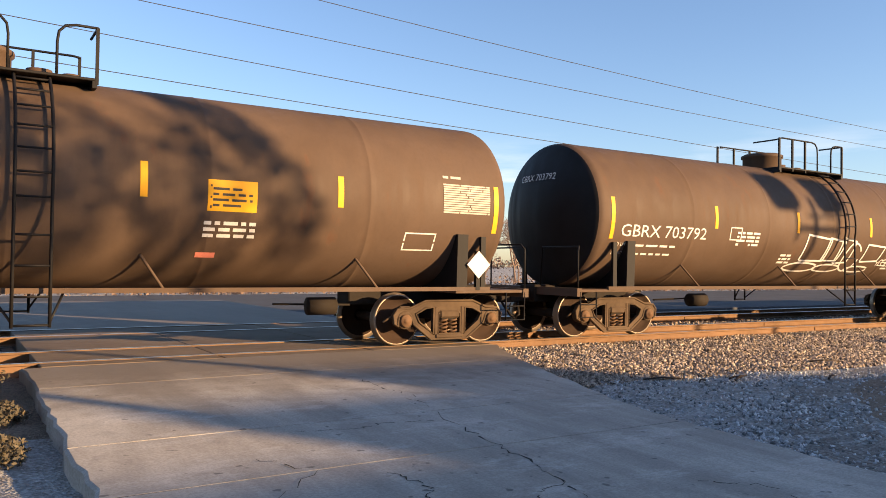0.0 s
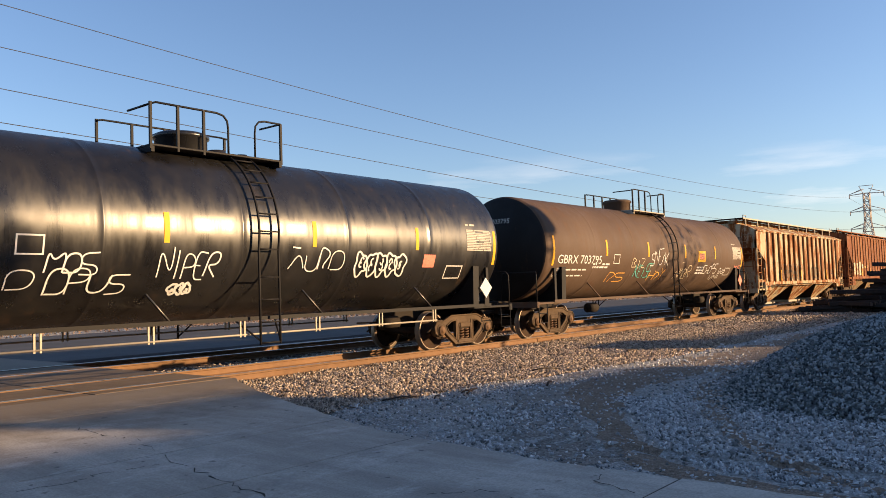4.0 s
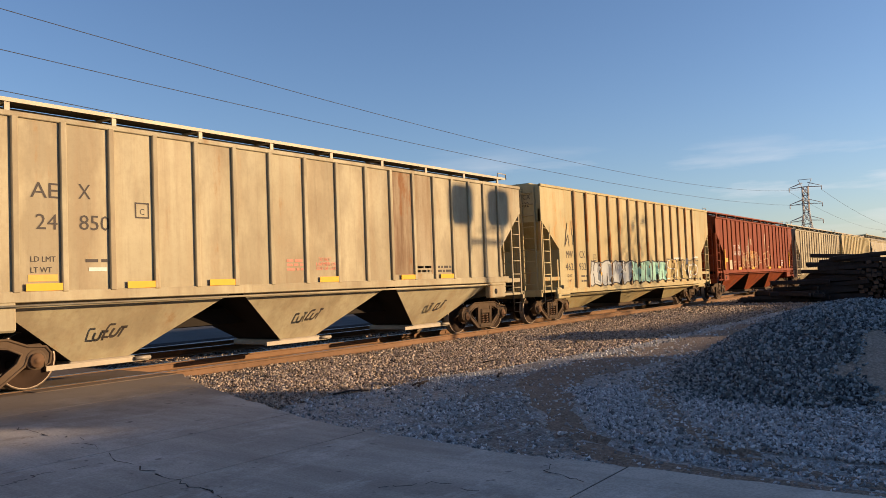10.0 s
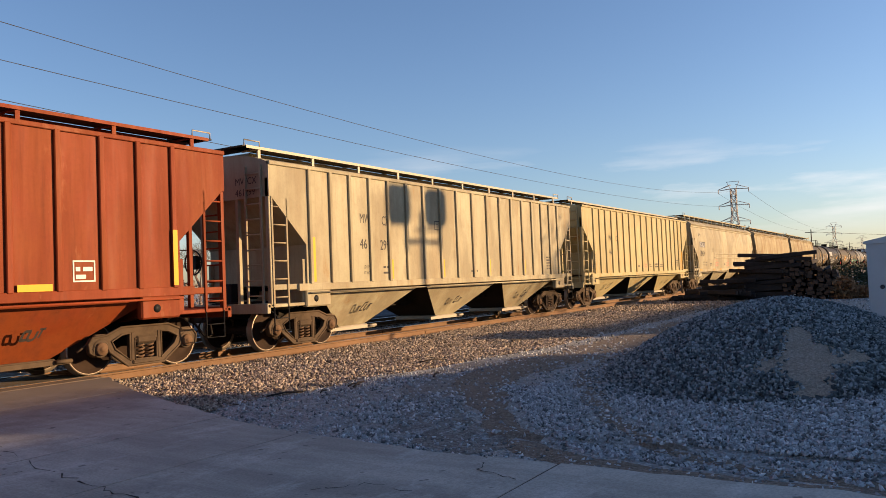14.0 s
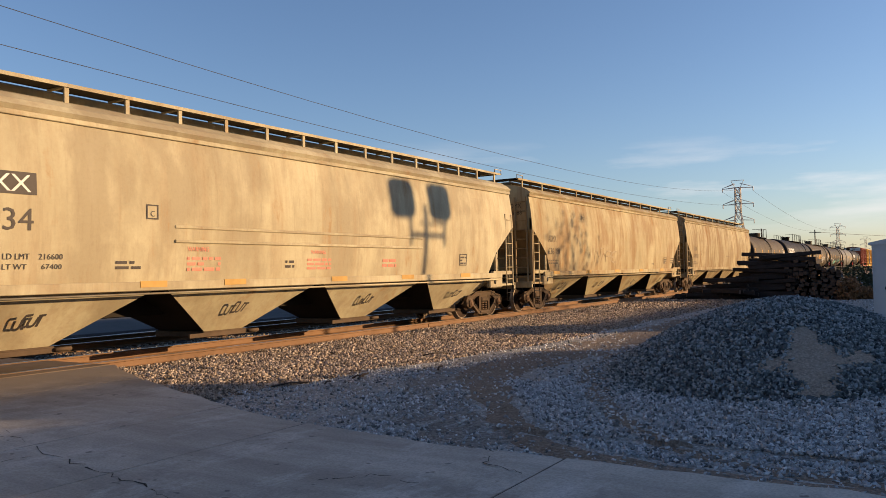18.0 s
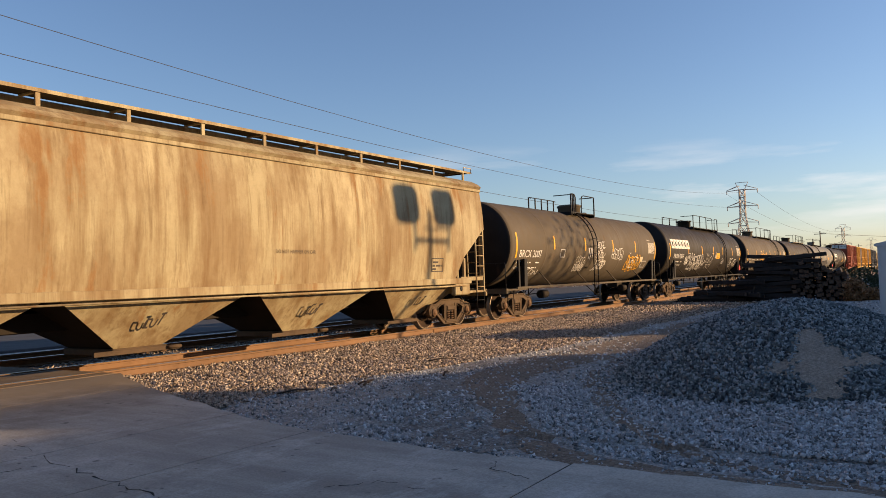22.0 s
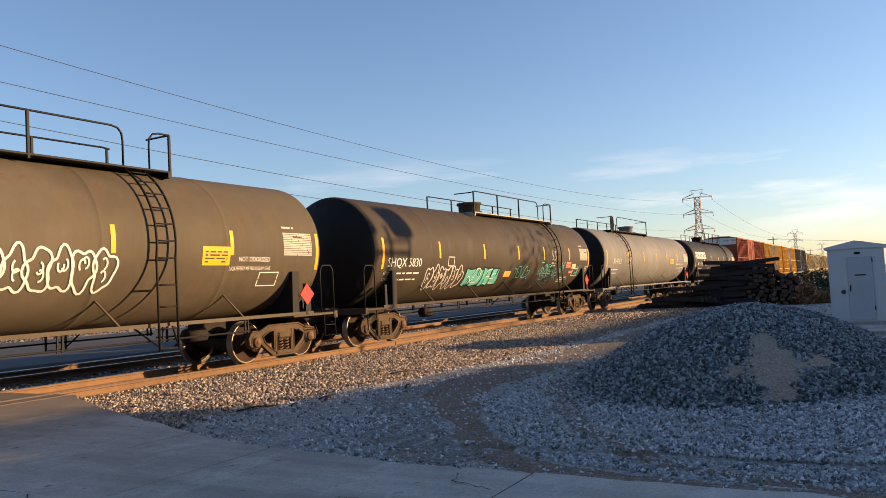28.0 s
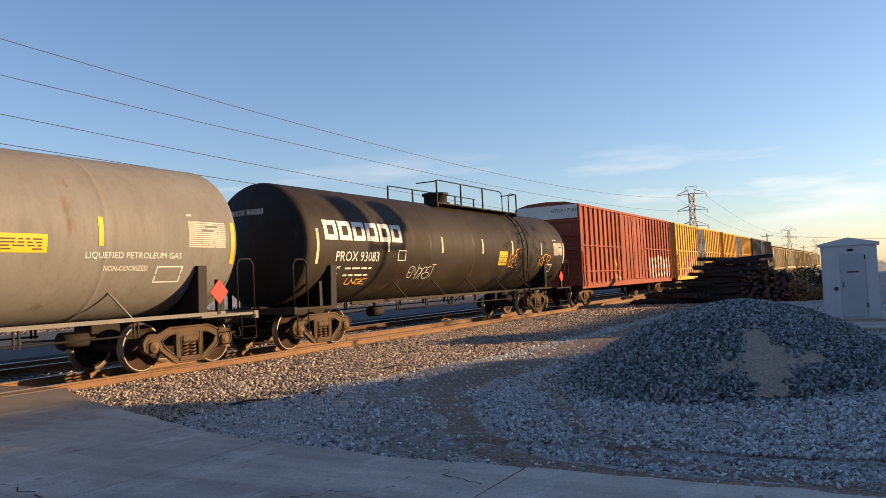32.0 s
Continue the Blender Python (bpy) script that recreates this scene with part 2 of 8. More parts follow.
# ---- mesh tools ----
class Geo:
    """Collects vertices and faces for one mesh."""

    def __init__(self):
        self.v, self.f, self.smooth, self.mat = [], [], [], []

    def add(self, verts, faces, smooth=False, mat=0):
        n = len(self.v)
        self.v += [tuple(p) for p in verts]
        self.f += [tuple(i + n for i in q) for q in faces]
        self.smooth += [smooth] * len(faces)
        self.mat += [mat] * len(faces)
        return self

    def box(self, x0, x1, y0, y1, z0, z1, bev=0.0, mat=0):
        if bev <= 0:
            vs = [(x, y, z) for z in (z0, z1) for y in (y0, y1) for x in (x0, x1)]
            return self.add(vs, [(0, 2, 3, 1), (4, 5, 7, 6), (0, 1, 5, 4), (2, 6, 7, 3), (0, 4, 6, 2), (1, 3, 7, 5)], mat=mat)
        vs, sx = [], ((x0, 1), (x1, -1))
        idx = {}
        for i, (x, a) in enumerate(sx):
            for j, (y, b) in enumerate(((y0, 1), (y1, -1))):
                for k, (z, c) in enumerate(((z0, 1), (z1, -1))):
                    idx[i, j, k] = len(vs)
                    vs += [(x, y + b * bev, z + c * bev), (x + a * bev, y, z + c * bev), (x + a * bev, y + b * bev, z)]
        fs = []
        I = idx
        fs += [[I[0, 0, 0], I[0, 0, 1], I[0, 1, 1], I[0, 1, 0]], [I[1, 0, 0], I[1, 1, 0], I[1, 1, 1], I[1, 0, 1]]]
        fs += [[I[0, 0, 0] + 1, I[1, 0, 0] + 1, I[1, 0, 1] + 1, I[0, 0, 1] + 1], [I[0, 1, 0] + 1, I[0, 1, 1] + 1, I[1, 1, 1] + 1, I[1, 1, 0] + 1]]
        fs += [[I[0, 0, 0] + 2, I[0, 1, 0] + 2, I[1, 1, 0] + 2, I[1, 0, 0] + 2], [I[0, 0, 1] + 2, I[1, 0, 1] + 2, I[1, 1, 1] + 2, I[0, 1, 1] + 2]]
        for j in (0, 1):
            for k in (0, 1):
                fs.append([I[0, j, k] + 1, I[0, j, k] + 2, I[1, j, k] + 2, I[1, j, k] + 1])
        for i in (0, 1):
            for k in (0, 1):
                fs.append([I[i, 0, k], I[i, 0, k] + 2, I[i, 1, k] + 2, I[i, 1, k]])
            for j in (0, 1):
                fs.append([I[i, j, 0], I[i, j, 0] + 1, I[i, j, 1] + 1, I[i, j, 1]])
        for q in I.values():
            fs.append([q, q + 1, q + 2])
        return self.add(vs, fs, mat=mat)

    def tube(self, pts, r, n=6, closed=False, mat=0):
        """A round bar along a line of points."""
        pts = [Vector(p) for p in pts]
        rings, side = [], None
        for i, p in enumerate(pts):
            a = pts[i - 1] if i or closed else p
            b = pts[(i + 1) % len(pts)] if i + 1 < len(pts) or closed else p
            d = (b - a).normalized()
            if side is None or abs(side.dot(d)) > 0.95:
                side = d.cross(Vector((0, 0, 1)))
                if side.length < 0.1:
                    side = d.cross(Vector((0, 1, 0)))
            side = (side - d * side.dot(d)).normalized()
            up = d.cross(side)
            rings.append([p + r * (math.cos(t) * side + math.sin(t) * up) for t in (k * 2 * math.pi / n for k in range(n))])
        vs = [v for ring in rings for v in ring]
        m = len(rings)
        fs = [(i * n + k, i * n + (k + 1) % n, ((i + 1) % m) * n + (k + 1) % n, ((i + 1) % m) * n + k)
              for i in range(m if closed else m - 1) for k in range(n)]
        if not closed:
            fs += [tuple(range(n - 1, -1, -1)), tuple(range((m - 1) * n, m * n))]
        return self.add(vs, fs, True, mat)

    def lathe(self, prof, axis="x", n=24, centre=(0, 0, 0), cap=True, mat=0, smooth=True):
        """Spins (along, radius) pairs about an axis."""
        vs = []
        for a, r in prof:
            for k in range(n):
                t = 2 * math.pi * k / n
                c, s = r * math.cos(t), r * math.sin(t)
                p = {"x": (a, c, s), "y": (s, a, c), "z": (c, s, a)}[axis]
                vs.append(tuple(p[i] + centre[i] for i in range(3)))
        fs = [(i * n + k, i * n + (k + 1) % n, (i + 1) * n + (k + 1) % n, (i + 1) * n + k) for i in range(len(prof) - 1) for k in range(n)]
        self.add(vs, fs, smooth, mat)
        if cap:
            m = len(prof)
            b = len(self.v) - n * m
            self.f += [tuple(b + k for k in range(n - 1, -1, -1)), tuple(b + (m - 1) * n + k for k in range(n))]
            self.smooth += [False, False]
            self.mat += [mat, mat]
        return self

    def prism(self, outline, axis, a, b, mat=0):
        """Extrudes an outline of pairs along an axis from a to b."""
        n = len(outline)
        put = {"x": lambda p, q: (q, p[0], p[1]), "y": lambda p, q: (p[0], q, p[1]), "z": lambda p, q: (p[0], p[1], q)}[axis]
        vs = [put(p, a) for p in outline] + [put(p, b) for p in outline]
        fs = [tuple(range(n)), tuple(range(2 * n - 1, n - 1, -1))] + [(i, i + n, (i + 1) % n + n, (i + 1) % n) for i in range(n)]
        return self.add(vs, fs, mat=mat)

    def mesh(self, name, mats):
        me = bpy.data.meshes.new(name)
        me.from_pydata(self.v, [], self.f)
        me.polygons.foreach_set("use_smooth", self.smooth)
        me.polygons.foreach_set("material_index", self.mat)
        for m in mats if isinstance(mats, (list, tuple)) else [mats]:
            me.materials.append(m)
        bm = bmesh.new()
        bm.from_mesh(me)
        bmesh.ops.recalc_face_normals(bm, faces=bm.faces)
        bm.to_mesh(me)
        bm.free()
        me.update()
        return me


def part(name, geo, mat, parent, label="", at=(0, 0, 0)):
    """One mesh object under a thing or part; geo may be a mesh that other parts share."""
    me = geo.mesh(name, mat) if isinstance(geo, Geo) else geo
    ob = new(name, me)
    ob.parent, ob.location = parent, at
    return tagged(ob, label)


def thing(name, label, category, group="", m=None, kind=""):
    ob = tagged(new(name), label, category, group, kind)
    ob.empty_display_size = 0.3
    if m is not None:
        ob.matrix_basis = m
    return ob


STORE = {}


def shared(key, make, mat):
    """A mesh made once and used by many parts."""
    if key not in STORE:
        STORE[key] = make().mesh(key.split(":")[0], mat)
    return STORE[key]


def text_geo(s, h, width=None, spacing=1.0):
    """Flat lettering in the xz plane, its lower left corner at the origin, with capitals h high."""
    cu = bpy.data.curves.new("lettering", "FONT")
    cu.body, cu.size, cu.resolution_u, cu.space_character = s, h / 0.69, 2, spacing
    ob = new("lettering", cu)
    me = bpy.data.meshes.new_from_object(ob.evaluated_get(bpy.context.evaluated_depsgraph_get()))
    vs = [v.co.copy() for v in me.vertices]
    k = 1.0
    if width and vs:
        k = width / max(v.x for v in vs)
    g = Geo().add([(v.x * k, 0, v.y) for v in vs], [tuple(p.vertices) for p in me.polygons])
    bpy.data.objects.remove(ob)
    bpy.data.meshes.remove(me)
    bpy.data.curves.remove(cu)
    return g

# ---- ground, road, track ----
YC = 13.07            # centre of the near track
YC2 = YC + 4.3        # centre of the far track


def ground_material(name, cols, scale, bumpy, dist=0.03):
    """Mixed gravel and dirt: broad patches, mid mottling, single stones."""
    m, nt, p = nodes_of(name)
    v = tex_coord(nt, False)
    big, mid, small = noise_tex(nt, v, scale * 0.035, 6, 0.68), noise_tex(nt, v, scale * 0.16, 5, 0.7), noise_tex(nt, v, scale, 3, 0.7)
    vo = nt.nodes.new("ShaderNodeTexVoronoi")
    vo.inputs["Scale"].default_value = scale * 1.6
    nt.links.new(v, vo.inputs["Vector"])
    c = mix(nt, ramp(nt, big, 0.38, 0.62), cols[0], cols[1])
    c = mix(nt, ramp(nt, mid, 0.42, 0.68, 0, 0.8), c, cols[2])
    c = mix(nt, ramp(nt, vo.outputs["Color"], 0.3, 0.9, 0, 0.5), c, tuple(1.7 * k for k in cols[2]))
    c = mix(nt, ramp(nt, small, 0.35, 0.65, 0.45, 0.0), c, tuple(0.3 * k for k in cols[0]))
    nt.links.new(c, p.inputs["Base Color"])
    p.inputs["Roughness"].default_value = 0.95
    p.inputs["Specular IOR Level"].default_value = 0.2
    ad = nt.nodes.new("ShaderNodeMath")
    nt.links.new(vo.outputs["Distance"], ad.inputs[0])
    nt.links.new(mid, ad.inputs[1])
    bump(nt, p, ad.outputs[0], bumpy, dist)
    return m


def stone_material(name, cols):
    m, nt, p = nodes_of(name)
    g = nt.nodes.new("ShaderNodeNewGeometry")
    cr = nt.nodes.new("ShaderNodeValToRGB")
    cr.color_ramp.interpolation = "CONSTANT"
    el = cr.color_ramp.elements
    for i, c in enumerate(cols):
        e = el[i] if i < 2 else el.new(0.5)
        e.position, e.color = i / len(cols), (*c, 1)
    nt.links.new(g.outputs["Random Per Island"], cr.inputs["Fac"])
    v = tex_coord(nt, False)
    n = noise_tex(nt, v, 40, 4)
    nt.links.new(mix(nt, ramp(nt, n, 0.3, 0.7, 0.5, 0), cr.outputs["Color"], (0.3, 0.28, 0.26), "MULTIPLY"), p.inputs["Base Color"])
    p.inputs["Roughness"].default_value = 0.9
    return m


M["lot"] = ground_material("dirt_and_gravel_lot", ((0.24, 0.215, 0.18), (0.36, 0.345, 0.315), (0.48, 0.47, 0.445)), 22.0, 0.9)
M["stone"] = stone_material("ballast_stones", ((0.27, 0.205, 0.15), (0.42, 0.33, 0.25), (0.33, 0.25, 0.18), (0.55, 0.45, 0.35), (0.12, 0.09, 0.065), (0.38, 0.29, 0.21)))
M["bluestone"] = stone_material("grey_crushed_stone", ((0.13, 0.155, 0.16), (0.23, 0.26, 0.262), (0.165, 0.19, 0.193), (0.42, 0.45, 0.45), (0.05, 0.06, 0.063), (0.19, 0.21, 0.208)))
M["palestone"] = stone_material("pale_loose_gravel", ((0.62, 0.625, 0.625), (0.36, 0.365, 0.365), (0.82, 0.82, 0.815), (0.5, 0.5, 0.495), (0.17, 0.17, 0.165), (0.28, 0.28, 0.275)))

PILE = (14.5, 2.1)


def pile_height(x, y):
    r = math.hypot((x - PILE[0]) / 4.5, (y - PILE[1]) / 2.68) + 0.06 * noise.noise((x * 0.4, y * 0.4, 3.0))
    if r >= 1:
        return 0.0
    return 1.08 * (1 - max(r, 0.0) ** 1.75)


def lot_height(x, y):
    """The ground sheet: a rough lot, higher under the roadbed."""
    z = -0.24 + 0.035 * noise.noise((x * 0.5, y * 0.5, 0.0)) + 0.05 * noise.noise((x * 0.13, y * 0.13, 5.0))
    toe = min(max((x - 9) / 10, 0), 1) * 3.0
    a = min(max((y - (8.4 - toe)) / (3.4 + toe), 0), 1)
    if y < YC2 + 4:
        z += a * a * (3 - 2 * a) * 0.04
    else:
        z -= min(1.0, (y - YC2 - 4) / 6) * 0.5
    if y > max(6.9, 8.35 - 0.25 * min(max((x - 9) / 8, 0), 1) * 4) + 0.1 and y < YC2 + 4:
        z -= 0.14
    if 0.0 < x < 7.5 and y < 11:
        z -= 0.05
    return z


def grid_mesh(name, xs, ys, height, mat):
    nx = len(xs)
    vs = [(x, y, height(x, y)) for y in ys for x in xs]
    fs = [(j * nx + i, j * nx + i + 1, (j + 1) * nx + i + 1, (j + 1) * nx + i) for j in range(len(ys) - 1) for i in range(nx - 1)]
    me = bpy.data.meshes.new(name)
    me.from_pydata(vs, [], fs)
    me.polygons.foreach_set("use_smooth", [True] * len(fs))
    me.materials.append(mat)
    return me


def steps(*spans):
    out = []
    for a, b, d in spans:
        n = max(1, round((b - a) / d))
        out += [a + (b - a) * i / n for i in range(n)]
    return out + [spans[-1][1]]


gx = steps((-3000, -200, 400), (-200, -20, 15), (-20, 5, 1.0), (5, 25, 0.2), (25, 60, 1.0), (60, 300, 15), (300, 4000, 500))
gy = steps((-3000, -200, 400), (-200, -10, 12), (-10, -4, 1), (-4, 13, 0.2), (13, 30, 1.0), (30, 300, 20), (300, 4000, 500))
tagged(new("ground", grid_mesh("ground", gx, gy, lot_height, M["lot"])), "uneven grey dirt and gravel lot beside the railway", "ground", kind="structure")


def concrete_material():
    m, nt, p = nodes_of("old_concrete")
    v = tex_coord(nt, False)
    a, b, c3 = noise_tex(nt, v, 0.35, 4), noise_tex(nt, v, 2.2, 6, 0.7), noise_tex(nt, v, 45, 3, 0.7)
    c = mix(nt, ramp(nt, a, 0.35, 0.65), (0.46, 0.416, 0.35), (0.53, 0.488, 0.42))
    c = mix(nt, ramp(nt, b, 0.5, 0.75, 0, 0.5), c, (0.17, 0.155, 0.14))
    # oil and tyre marks along the road, pale worn patches, scattered specks
    lane = noise_tex(nt, tex_coord(nt, False, (1.1, 0.16, 1)), 1.0, 5, 0.65)
    c = mix(nt, ramp(nt, lane, 0.42, 0.62, 0, 0.75), c, (0.265, 0.232, 0.192))
    worn = noise_tex(nt, tex_coord(nt, False, (0.8, 1.6, 1)), 0.9, 7, 0.72)
    c = mix(nt, ramp(nt, worn, 0.53, 0.66, 0, 0.55), c, (0.68, 0.645, 0.59))
    speck = noise_tex(nt, v, 7.0, 2, 0.5)
    c = mix(nt, ramp(nt, speck, 0.69, 0.74, 0, 0.7), c, (0.07, 0.06, 0.05))
    c = mix(nt, ramp(nt, c3, 0.35, 0.62, 0.35, 0), c, (0.1, 0.09, 0.08))
    # dirt carried onto the crossing from the track, and shade there painted darker
    sep = nt.nodes.new("ShaderNodeSeparateXYZ")
    nt.links.new(v, sep.inputs[0])
    ad = nt.nodes.new("ShaderNodeMath")
    ad.operation = "MULTIPLY_ADD"
    ad.inputs[1].default_value = 2.5
    nt.links.new(b, ad.inputs[0])
    nt.links.new(sep.outputs["Y"], ad.inputs[2])
    c = mix(nt, ramp(nt, ad.outputs[0], 9.3, 12.0, 0, 0.85), c, (0.14, 0.105, 0.075))
    nt.links.new(c, p.inputs["Base Color"])
    p.inputs["Roughness"].default_value = 0.85
    bump(nt, p, c3, 0.25, 0.004)
    return m


M["concrete"] = concrete_material()
M["crack"] = plain("dirt_in_cracks", (0.05, 0.045, 0.04), 0.95, var=0.4, scale=20)


def road_z(y):
    return -0.02 if y > 11.0 else -0.02 - 0.13 * min(1.0, (11.0 - y) / 7.0)


EDGE_R = [(11.9, 8.55), (11.4, 8.25), (10.0, 7.62), (8.6, 7.12), (7.4, 6.72), (6.5, 6.42), (5.5, 6.25), (4.5, 6.18), (3.3, 6.13), (1.8, 6.1), (0.0, 6.08), (-6.0, 6.05)]


def edge_r(y):
    for (a, xa), (b, xb) in zip(EDGE_R, EDGE_R[1:]):
        if b <= y <= a:
            return xb + (xa - xb) * (y - b) / (a - b)
    return EDGE_R[0][1] if y > 0 else EDGE_R[-1][1]


def road_slab(y0, y1, x0, x1=None):
    """One cast slab between two joints, its edges a little worn."""
    g = Geo()
    n = max(2, round((y1 - y0) / 0.25))
    ys = [y0 + 0.008 + (y1 - y0 - 0.016) * i / n for i in range(n + 1)]
    rng = random.Random(int(y0 * 100))
    pts = []
    for y in ys:
        r = x1 if x1 is not None else edge_r(y) + rng.uniform(-0.04, 0.04)
        l = x0 + rng.uniform(-0.03, 0.03)
        z = road_z(y)
        pts.append([(l, y, z - 0.35), (l, y, z - 0.02), (l + 0.03, y, z), ((l + r) / 2, y, z + 0.01), (r - 0.04, y, z), (r, y, z - 0.03), (r + 0.02, y, z - 0.35)])
    vs = [p for row in pts for p in row]
    fs = [(i * 7 + k, i * 7 + k + 1, (i + 1) * 7 + k + 1, (i + 1) * 7 + k) for i in range(n) for k in range(6)]
    fs += [tuple(range(7)), tuple(range(n * 7 + 6, n * 7 - 1, -1))]
    return g.add(vs, fs)


road = thing("road", "cracked grey concrete road over the level crossing", "road", kind="structure")
JOINTS = [-6.0, -1.0, 2.6, 5.55, 7.05, 10.05, 11.86]
for a, b in zip(JOINTS, JOINTS[1:]):
    part("slab", road_slab(a, b, 0.72), M["concrete"], road)
for a in JOINTS[1:-1]:
    part("joint_filler", Geo().box(0.8, edge_r(a) - 0.06, a - 0.0075, a + 0.0075, road_z(a) - 0.2, road_z(a) - 0.001), M["crack"], road)
part("bed", Geo().box(0.9, 6.0, -5.9, 11.0, -0.5, -0.2), M["crack"], road)


def crack_strip(pts, w, seed):
    """A thin line of dirt lying in a crack."""
    rng = random.Random(seed)
    line = []
    for (xa, ya), (xb, yb) in zip(pts, pts[1:]):
        for i in range(8):
            t = i / 8
            line.append((xa + (xb - xa) * t + rng.uniform(-0.045, 0.045), ya + (yb - ya) * t + rng.uniform(-0.03, 0.03)))
    vs, fs = [], []
    for i, (x, y) in enumerate(line):
        h = w * rng.choice((0.1, 0.25, 0.5, 0.8, 1.2))
        z = road_z(y) + 0.012
        vs += [(x - h, y, z), (x, y + h * 0.5, z + 0.002), (x + h, y, z)]
        if i:
            k = 3 * i
            if rng.random() > 0.22:
                fs += [(k - 3, k - 2, k + 1, k), (k - 2, k - 1, k + 2, k + 1)]
    return Geo().add(vs, fs)


CRACKS = [([(4.3, 8.5), (4.4, 7.9), (4.05, 6.6), (3.92, 5.6), (3.8, 4.95), (3.65, 4.4), (3.5, 3.9), (3.6, 2.8)], 0.011),
          ([(2.69, 5.2), (2.75, 4.8), (2.6, 4.5), (2.65, 3.6)], 0.008), ([(4.35, 9.1), (4.33, 8.4)], 0.007),
          ([(6.1, 3.3), (5.6, 3.1), (5.4, 2.6)], 0.008), ([(1.9, 6.1), (2.2, 5.5), (1.6, 4.9)], 0.007),
          ([(3.9, 6.6), (3.4, 6.75), (3.1, 6.6), (2.5, 6.8)], 0.006), ([(3.66, 4.4), (3.3, 4.3), (3.15, 4.05)], 0.007), ([(4.6, 4.0), (4.9, 3.7), (4.85, 3.2)], 0.006)]
for i, (pts, w) in enumerate(CRACKS):
    part("crack", crack_strip(pts, w, i), M["crack"], road)
# the road beyond the near rail: between and past the tracks
M["crossing"] = plain("dirty_crossing_concrete", (0.16, 0.12, 0.085), 0.9, var=0.5, scale=5)
for a, b in ((11.875, YC - 0.797), (YC - 0.65, YC + 0.65), (YC + 0.797, YC2 - 0.797), (YC2 - 0.65, YC2 + 0.65)):
    for i in range(3):
        part("crossing_panel", Geo().box(0.95 + 2.5 * i, 3.43 + 2.5 * i, a, b, -0.3, -0.012 - 0.004 * (i % 2), 0.012), M["crossing"], road)
part("far_slab", Geo().box(0.6, 9.0, YC2 + 0.8, YC2 + 14, -0.5, -0.05, 0.01), M["concrete"], road)


# rails and ties
def rail_geo(x0, x1):
    prof = [(-0.07, -0.172), (0.07, -0.172), (0.07, -0.158), (0.012, -0.135), (0.01, -0.045), (0.036, -0.035), (0.036, -0.006), (0.028, 0.0),
            (-0.028, 0.0), (-0.036, -0.006), (-0.036, -0.035), (-0.01, -0.045), (-0.012, -0.135), (-0.07, -0.158)]
    g = Geo()
    n = len(prof)
    vs = [(x, p[0], p[1]) for x in (x0, x1) for p in prof]
    for i in range(n):
        g.add([vs[i], vs[(i + 1) % n], vs[(i + 1) % n + n], vs[i + n]], [(0, 1, 2, 3)], mat=1 if i in (6, 7, 8) else 0)
    return g


def track(name, yc, label, x_from, x_to):
    t = thing(name, label, "railway track", kind="structure")
    joints = [-400, -60, -40, -18, 4.2, 19.5, 43, 67, 130, 300, 900]
    for s in (-1, 1):
        for a, b in zip(joints, joints[1:]):
            part("rail", rail_geo(a + 0.003, b - 0.003), [M["rail"], M["rail_top"]], t, at=(0, yc + s * 0.755, 0))
    tie = shared("tie:track", lambda: Geo().box(-0.115, 0.115, -1.3, 1.3, -0.36, -0.19, 0.015), M["tie"])
    plate = shared("tie_plate:track", lambda: Geo().box(-0.09, 0.09, -0.16, 0.16, -0.19, -0.165, 0.006), M["rail"])
    rng = random.Random(len(name))
    x = x_from
    while x < x_to:
        if not 0.9 < x < 8.4:
            o = part("tie", tie, None, t, at=(x + rng.uniform(-0.03, 0.03), yc + rng.uniform(-0.06, 0.06), rng.uniform(-0.01, 0.012)))
            o.rotation_euler = (0, 0, rng.uniform(-0.02, 0.02))
            for s in (-1, 1):
                part("tie_plate", plate, None, t, at=(o.location.x, yc + s * 0.755, 0.002))
        x += 0.54
    for s in (-1, 1):
        part("joint_bar", Geo().box(19.1, 19.9, -0.03, 0.03, -0.13, -0.05, 0.008), M["rail"], t, at=(0, yc + s * 0.755, 0))
    return t


near_track = track("track_near", YC, "rusty steel rails on dark wooden ties", -8, 62)
far_track = track("track_far", YC2, "second pair of rusty rails on wooden ties", -8, 40)


# ballast: the bed and its loose stones
def bed_toe(x):
    return max(6.9, 8.35 - 0.25 * min(max((x - 9) / 8, 0), 1) * 4)


def bed_height(y, x):
    lump = 0.025 * noise.noise((x * 1.6, y * 1.6, 7))
    if y < YC:
        a = min(max((y - bed_toe(x)) / (YC - 1.5 - bed_toe(x)), 0), 1)
        return -0.235 + 0.06 * a + lump - (0.12 if y < bed_toe(x) - 0.1 else 0.0)
    a = min(max((YC2 + 4.2 - y) / 2.7, 0), 1)
    return -0.6 + 0.4 * a + lump


def bed(x0, x1):
    xs = steps((x0, x1, 0.5 if x1 - x0 < 100 else 25))
    ys = steps((6.4, 13.0, 0.3), (13.0, YC2 + 5, 0.5))
    return grid_mesh("ballast_bed", xs, ys, lambda x, y: bed_height(y, x), M["stone_bed"])


M["stone_bed"] = ground_material("ballast_bed", ((0.17, 0.125, 0.09), (0.23, 0.175, 0.13), (0.3, 0.235, 0.175)), 30.0, 1.0)


